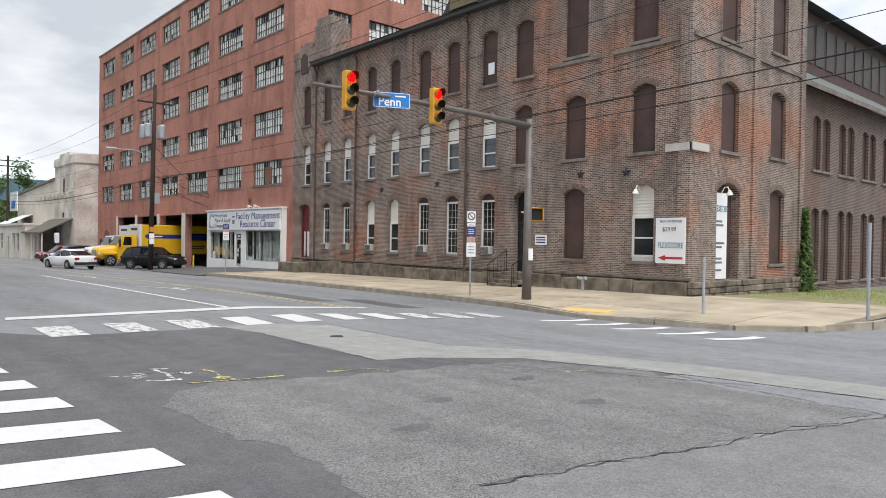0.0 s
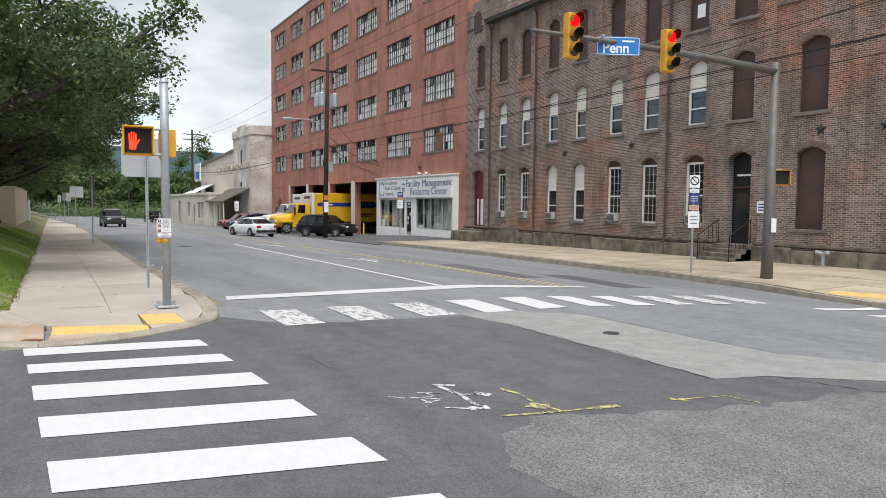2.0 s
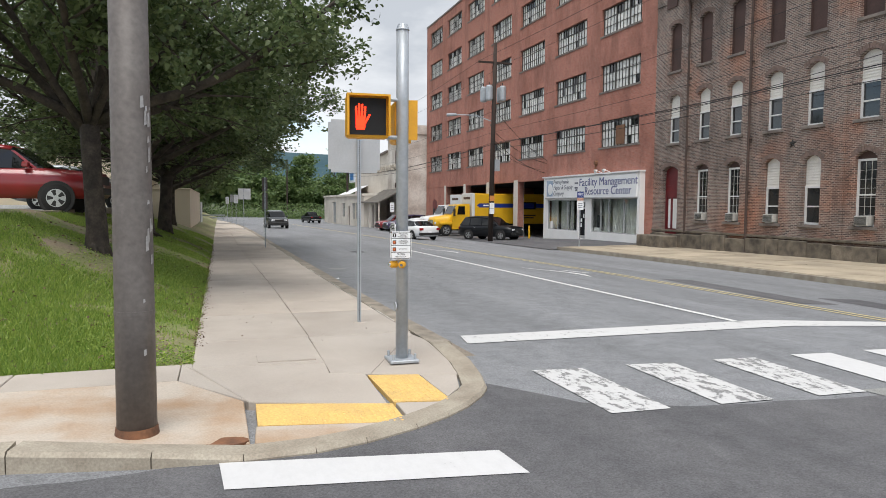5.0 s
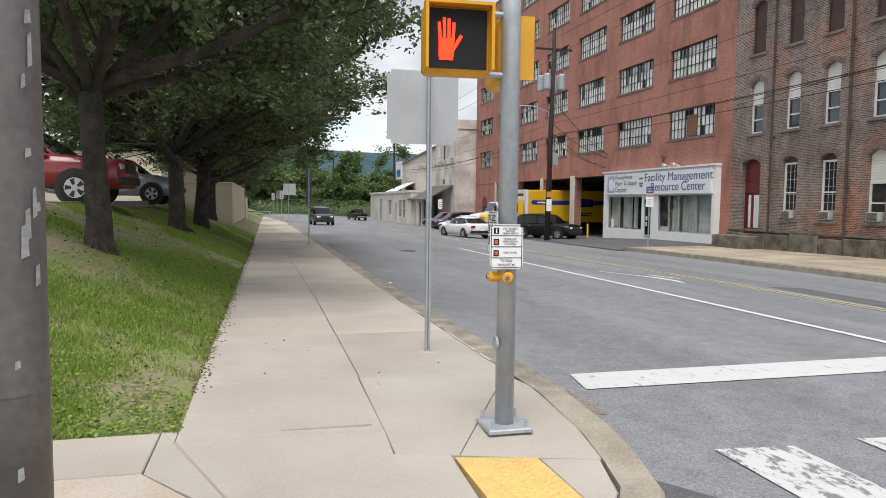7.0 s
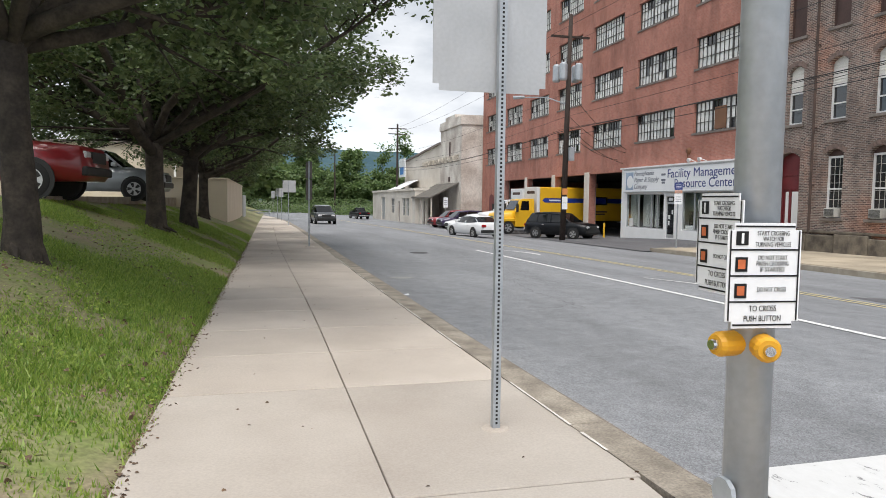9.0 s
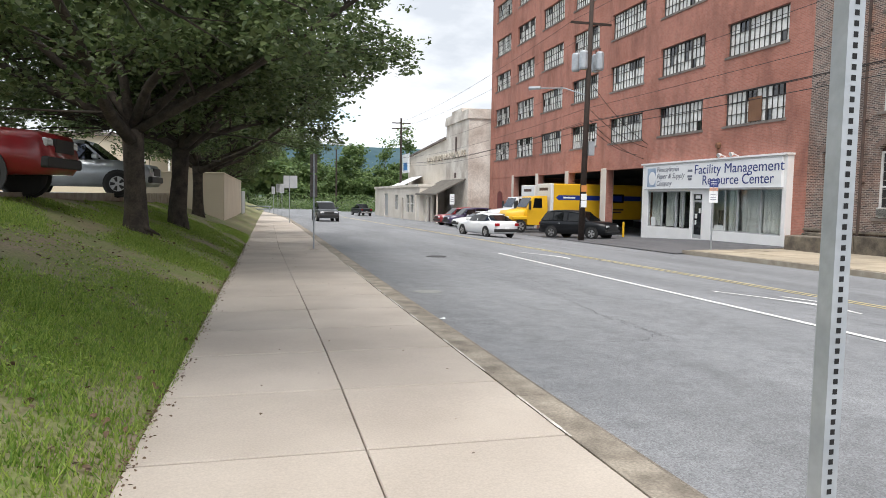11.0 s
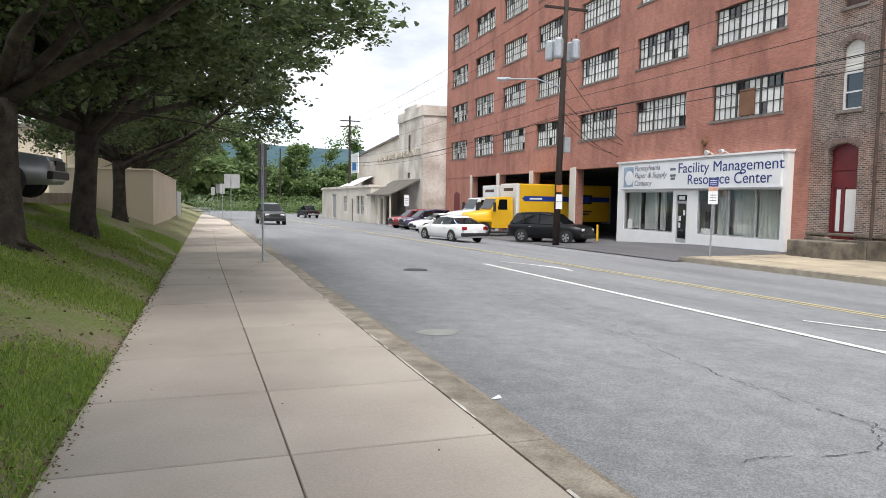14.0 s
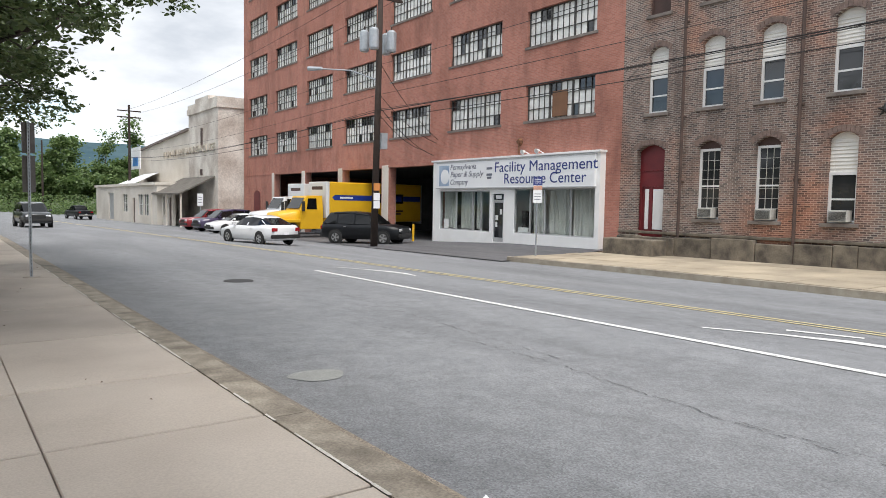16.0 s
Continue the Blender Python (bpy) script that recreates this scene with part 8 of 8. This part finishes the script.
SEDAN = dict(L=4.85, W=1.86, r=0.33, wheels=(1.45, -1.38),
             body=[(2.42, 0.62, 0.32, 0.62), (2.3, 0.82, 0.22, 0.74), (1.5, 0.92, 0.2, 0.92), (0.9, 0.93, 0.2, 0.98), (-0.8, 0.93, 0.2, 1.0), (-1.7, 0.92, 0.22, 1.04), (-2.25, 0.85, 0.28, 1.02), (-2.4, 0.7, 0.36, 0.9)],
             cabin=[(1.15, 0.78, 0.93, 0.62, 0.97), (0.3, 0.84, 0.96, 0.62, 1.40), (-0.5, 0.85, 0.98, 0.62, 1.46), (-1.1, 0.83, 1.0, 0.58, 1.40), (-2.0, 0.72, 1.02, 0.52, 1.06)],
             roof_x=(0.25, -1.2), pillars=((1.0, 0.3), (-0.25, -0.25), (-1.75, -1.1)))
SUV = dict(L=4.8, W=1.94, r=0.37, wheels=(1.45, -1.42),
           body=[(2.4, 0.7, 0.42, 0.75), (2.28, 0.88, 0.3, 0.98), (1.6, 0.96, 0.28, 1.08), (1.0, 0.97, 0.28, 1.12), (-0.8, 0.97, 0.28, 1.13), (-1.9, 0.96, 0.3, 1.14), (-2.3, 0.9, 0.36, 1.12), (-2.4, 0.8, 0.42, 0.95)],
           cabin=[(1.2, 0.84, 1.07, 0.68, 1.1), (0.5, 0.88, 1.1, 0.7, 1.66), (-0.6, 0.89, 1.12, 0.72, 1.78), (-1.9, 0.88, 1.12, 0.7, 1.72), (-2.28, 0.84, 1.12, 0.64, 1.2)],
           roof_x=(0.45, -2.0), pillars=((1.05, 0.5), (-0.3, -0.3), (-1.35, -1.35), (-2.15, -1.95)))
PICKUP = dict(L=5.8, W=2.02, r=0.4, wheels=(1.85, -1.7), bed=(-0.95, -2.75, 1.24),
              body=[(2.88, 0.75, 0.5, 0.85), (2.75, 0.95, 0.4, 1.12), (1.9, 1.0, 0.38, 1.2), (1.2, 1.01, 0.38, 1.22), (-0.8, 1.01, 0.4, 1.24), (-2.5, 1.0, 0.45, 1.26), (-2.84, 0.97, 0.48, 1.25), (-2.88, 0.95, 0.55, 1.2)],
              cabin=[(1.5, 0.86, 1.18, 0.7, 1.22), (0.75, 0.9, 1.2, 0.72, 1.78), (-0.2, 0.91, 1.22, 0.74, 1.9), (-0.75, 0.91, 1.22, 0.74, 1.86), (-0.98, 0.9, 1.22, 0.72, 1.3)],
              roof_x=(0.7, -0.85), pillars=((1.35, 0.75), (0.1, 0.1), (-0.85, -0.8)))


def stand(x, y, rz):
    z = road_z(x, y)
    p = math.degrees(math.atan((road_z(x + math.cos(radians(rz)), y + math.sin(radians(rz))) - z)))
    return pose(x, y, z, 0, 0, rz) @ pose(0, 0, 0, 0, -p, 0)


car("pickup_truck", "black crew-cab pickup truck with chrome bumper on the road", stand(14.6, 128, 100), M_CBLACK, category="pickup truck", **PICKUP)
car("car", "white four-door sedan on the road", stand(13.3, 57, 104), M_CWHITE, **SEDAN)
car("minivan", "dark grey car coming up the road with pale windscreen", stand(4.9, 79, -86), M_CGREY, **SUV)
car("suv", "black sport utility vehicle parked by the utility pole", stand(18.95, 55.5, -55), M_CBLACK, category="suv", **SUV)
car("car", "white sedan parked by the loading bays", stand(18.0, 73.5, 185), M_CWHITE, group="parked cars", **SEDAN)
car("car", "dark purple hatchback parked by the loading bays", stand(18.2, 77.5, 186), M_CPURPLE, group="parked cars", **SUV)
car("car", "red sport utility vehicle parked by the loading bays", stand(18.2, 81.2, 186), M_CRED, group="parked cars", **SUV)
car("pickup_truck", "red pickup truck with a black front in the car park", pose(-6.6, 29.3, 1.56, 0, 0, -4), M_CRED, category="pickup truck", **PICKUP)
car("suv", "silver sport utility vehicle in the car park", pose(-6.0, 39.2, 1.54, 0, 0, -3), M_CSILVER, category="suv", **SUV)


def box_truck(name, label, m, paint, stripe):
    """A bonneted box truck, nose along +x, origin on the ground under the front axle."""
    e = thing(name, m, label, "box truck", "rental trucks")
    def lb(nm, x0, x1, y0, y1, z0, z1, mt, bev=0.03, parent=None, lab=""):
        bm = bm_new()
        box(bm, x0, x1, y0, y1, z0, z1)
        if bev:
            bevelled(bm, bev, 2)
        return local(nm, bm, mt, parent or e, lab)
    cargo = lb("cargo_box", -10.2, -2.4, -1.26, 1.26, 1.05, 3.72, paint, 0.08)
    lb("front_trim", -2.62, -2.36, -1.275, 1.275, 1.3, 3.735, M_CWHITE if stripe else paint, 0.06, cargo)
    lb("chassis", -10.0, 0.6, -0.5, 0.5, 0.55, 1.0, M_PLASTIC, 0.02)
    bm = loft(bm_new(), [[(x, w, z0), (x, w, z1 - 0.12), (x, w * 0.85, z1), (x, -w * 0.85, z1), (x, -w, z1 - 0.12), (x, -w, z0)] for x, w, z0, z1 in ((1.0, 0.75, 0.7, 1.45), (0.85, 0.95, 0.6, 1.62), (-0.3, 1.0, 0.7, 1.78), (-0.55, 1.05, 0.6, 1.82))])
    local("bonnet", bm, paint, e, "", True)
    bm = loft(bm_new(), [[(x, 1.1, 0.6), (x, 1.1, zb), (x, 0.98, zt), (x, -0.98, zt), (x, -1.1, zb), (x, -1.1, 0.6)] for x, zb, zt in ((-0.56, 1.78, 1.84), (-1.05, 1.85, 2.72), (-2.2, 1.85, 2.8))])
    cabn = local("cab", bm, paint, e)
    bm = bm_new()
    quad(bm, (-0.56 - 0.02, -0.9, 1.93), (-0.56 - 0.02, 0.9, 1.93), (-1.0, 0.84, 2.64), (-1.0, -0.84, 2.64))
    bm.transform(Matrix.Translation((0.035, 0, 0)))
    local("windscreen", bm, M_CARGLASS, cabn)
    for s in (1, -1):
        bm = bm_new()
        quad(bm, (-1.0, s * 1.108, 1.88), (-1.75, s * 1.108, 1.88), (-1.75, s * 1.02, 2.6), (-1.15, s * 1.02, 2.6))
        local("side_window", bm, M_CARGLASS, cabn)
        lb("mirror", -0.75, -0.62, s * 1.25 - 0.12, s * 1.25 + 0.12, 1.75, 2.4, M_PLASTIC, 0.02)
        lb("fender", -0.55, 0.62, s * 1.0 - 0.2, s * 1.0 + 0.2, 1.0, 1.25, paint, 0.06)
        lb("head_lamp", 0.78, 1.0, s * 0.78 - 0.14, s * 0.78 + 0.14, 1.02, 1.24, M_HEAD, 0.03)
        wheel(e, 0.0, s * 1.0, 0.5, 0.28)
        wheel(e, -6.8, s * 1.0, 0.5, 0.3)
        lb("fuel_tank", -2.9, -1.7, s * 0.85 - 0.2, s * 0.85 + 0.2, 0.5, 0.95, M_CHROME, 0.08)
        if stripe:
            bm = bm_new()
            yy = s * 1.264
            bm.faces.new([bm.verts.new(q) for q in ((-3.0, yy, 2.5), (-2.8, yy, 2.68), (-3.0, yy, 2.86), (-10.1, yy, 2.86), (-10.1, yy, 2.5))])
            st_ = local("stripe", bm, M_STRIPE, cargo, "blue stripe")
            bm = bm_new()
            quad(bm, *[(x, s * 1.267, z) for x, z in ((-6.6, 2.35), (-8.6, 2.35), (-8.6, 3.0), (-6.6, 3.0))])
            lg_ = local("logo_panel", bm, M_CHROME, cargo)
            bm = bm_new()
            quad(bm, *[(x, s * 1.27, z) for x, z in ((-6.75, 2.45), (-8.45, 2.45), (-8.45, 2.9), (-6.75, 2.9))])
            local("logo_bar", bm, M_STRIPE, cargo)
            for z_, a, b_ in ((2.62, -3.4, -4.4), (1.75, -7.0, -8.6), (1.55, -7.2, -8.4)):
                bm = bm_new()
                quad(bm, *[(x, s * 1.2685, z) for x, z in ((a, z_), (b_, z_), (b_, z_ + 0.12), (a, z_ + 0.12))])
                local("writing_bar", bm, M_SIGN if z_ > 2 else M_BOARD, cargo)
    bm = bm_new()
    quad(bm, (-2.355, -0.75, 3.2), (-2.355, 0.75, 3.2), (-2.355, 0.75, 3.42), (-2.355, -0.75, 3.42))
    local("logo_bar", bm, M_BOARD, cargo)
    lb("grille", 0.98, 1.02, -0.5, 0.5, 0.85, 1.4, M_CHROME, 0)
    lb("front_bumper", 0.85, 1.15, -1.12, 1.12, 0.42, 0.75, M_PLASTIC if stripe else M_CHROME, 0.05)
    lb("rear_frame", -10.26, -10.2, -1.26, 1.26, 0.9, 3.7, M_ALU, 0)
    return e


box_truck("box_truck", "yellow rental box truck with a blue stripe backed into the bay", stand(18.0, 64.7, 183), M_TRUCKYEL, True)
box_truck("box_truck", "white rental box truck backed into the bay", stand(18.6, 69.6, 184), M_CWHITE, False)
bl_ = thing("bollard", (22.4, 55.6, -0.7), "short yellow steel bollard by the shop", "bollard")
part("post", tube(bm_new(), [(22.2, 55.7, -0.95), (22.2, 55.7, 0.2), (22.2, 55.7, 0.25)], [0.07, 0.07, 0.04], 10), M_TRUCKYEL, bl_)
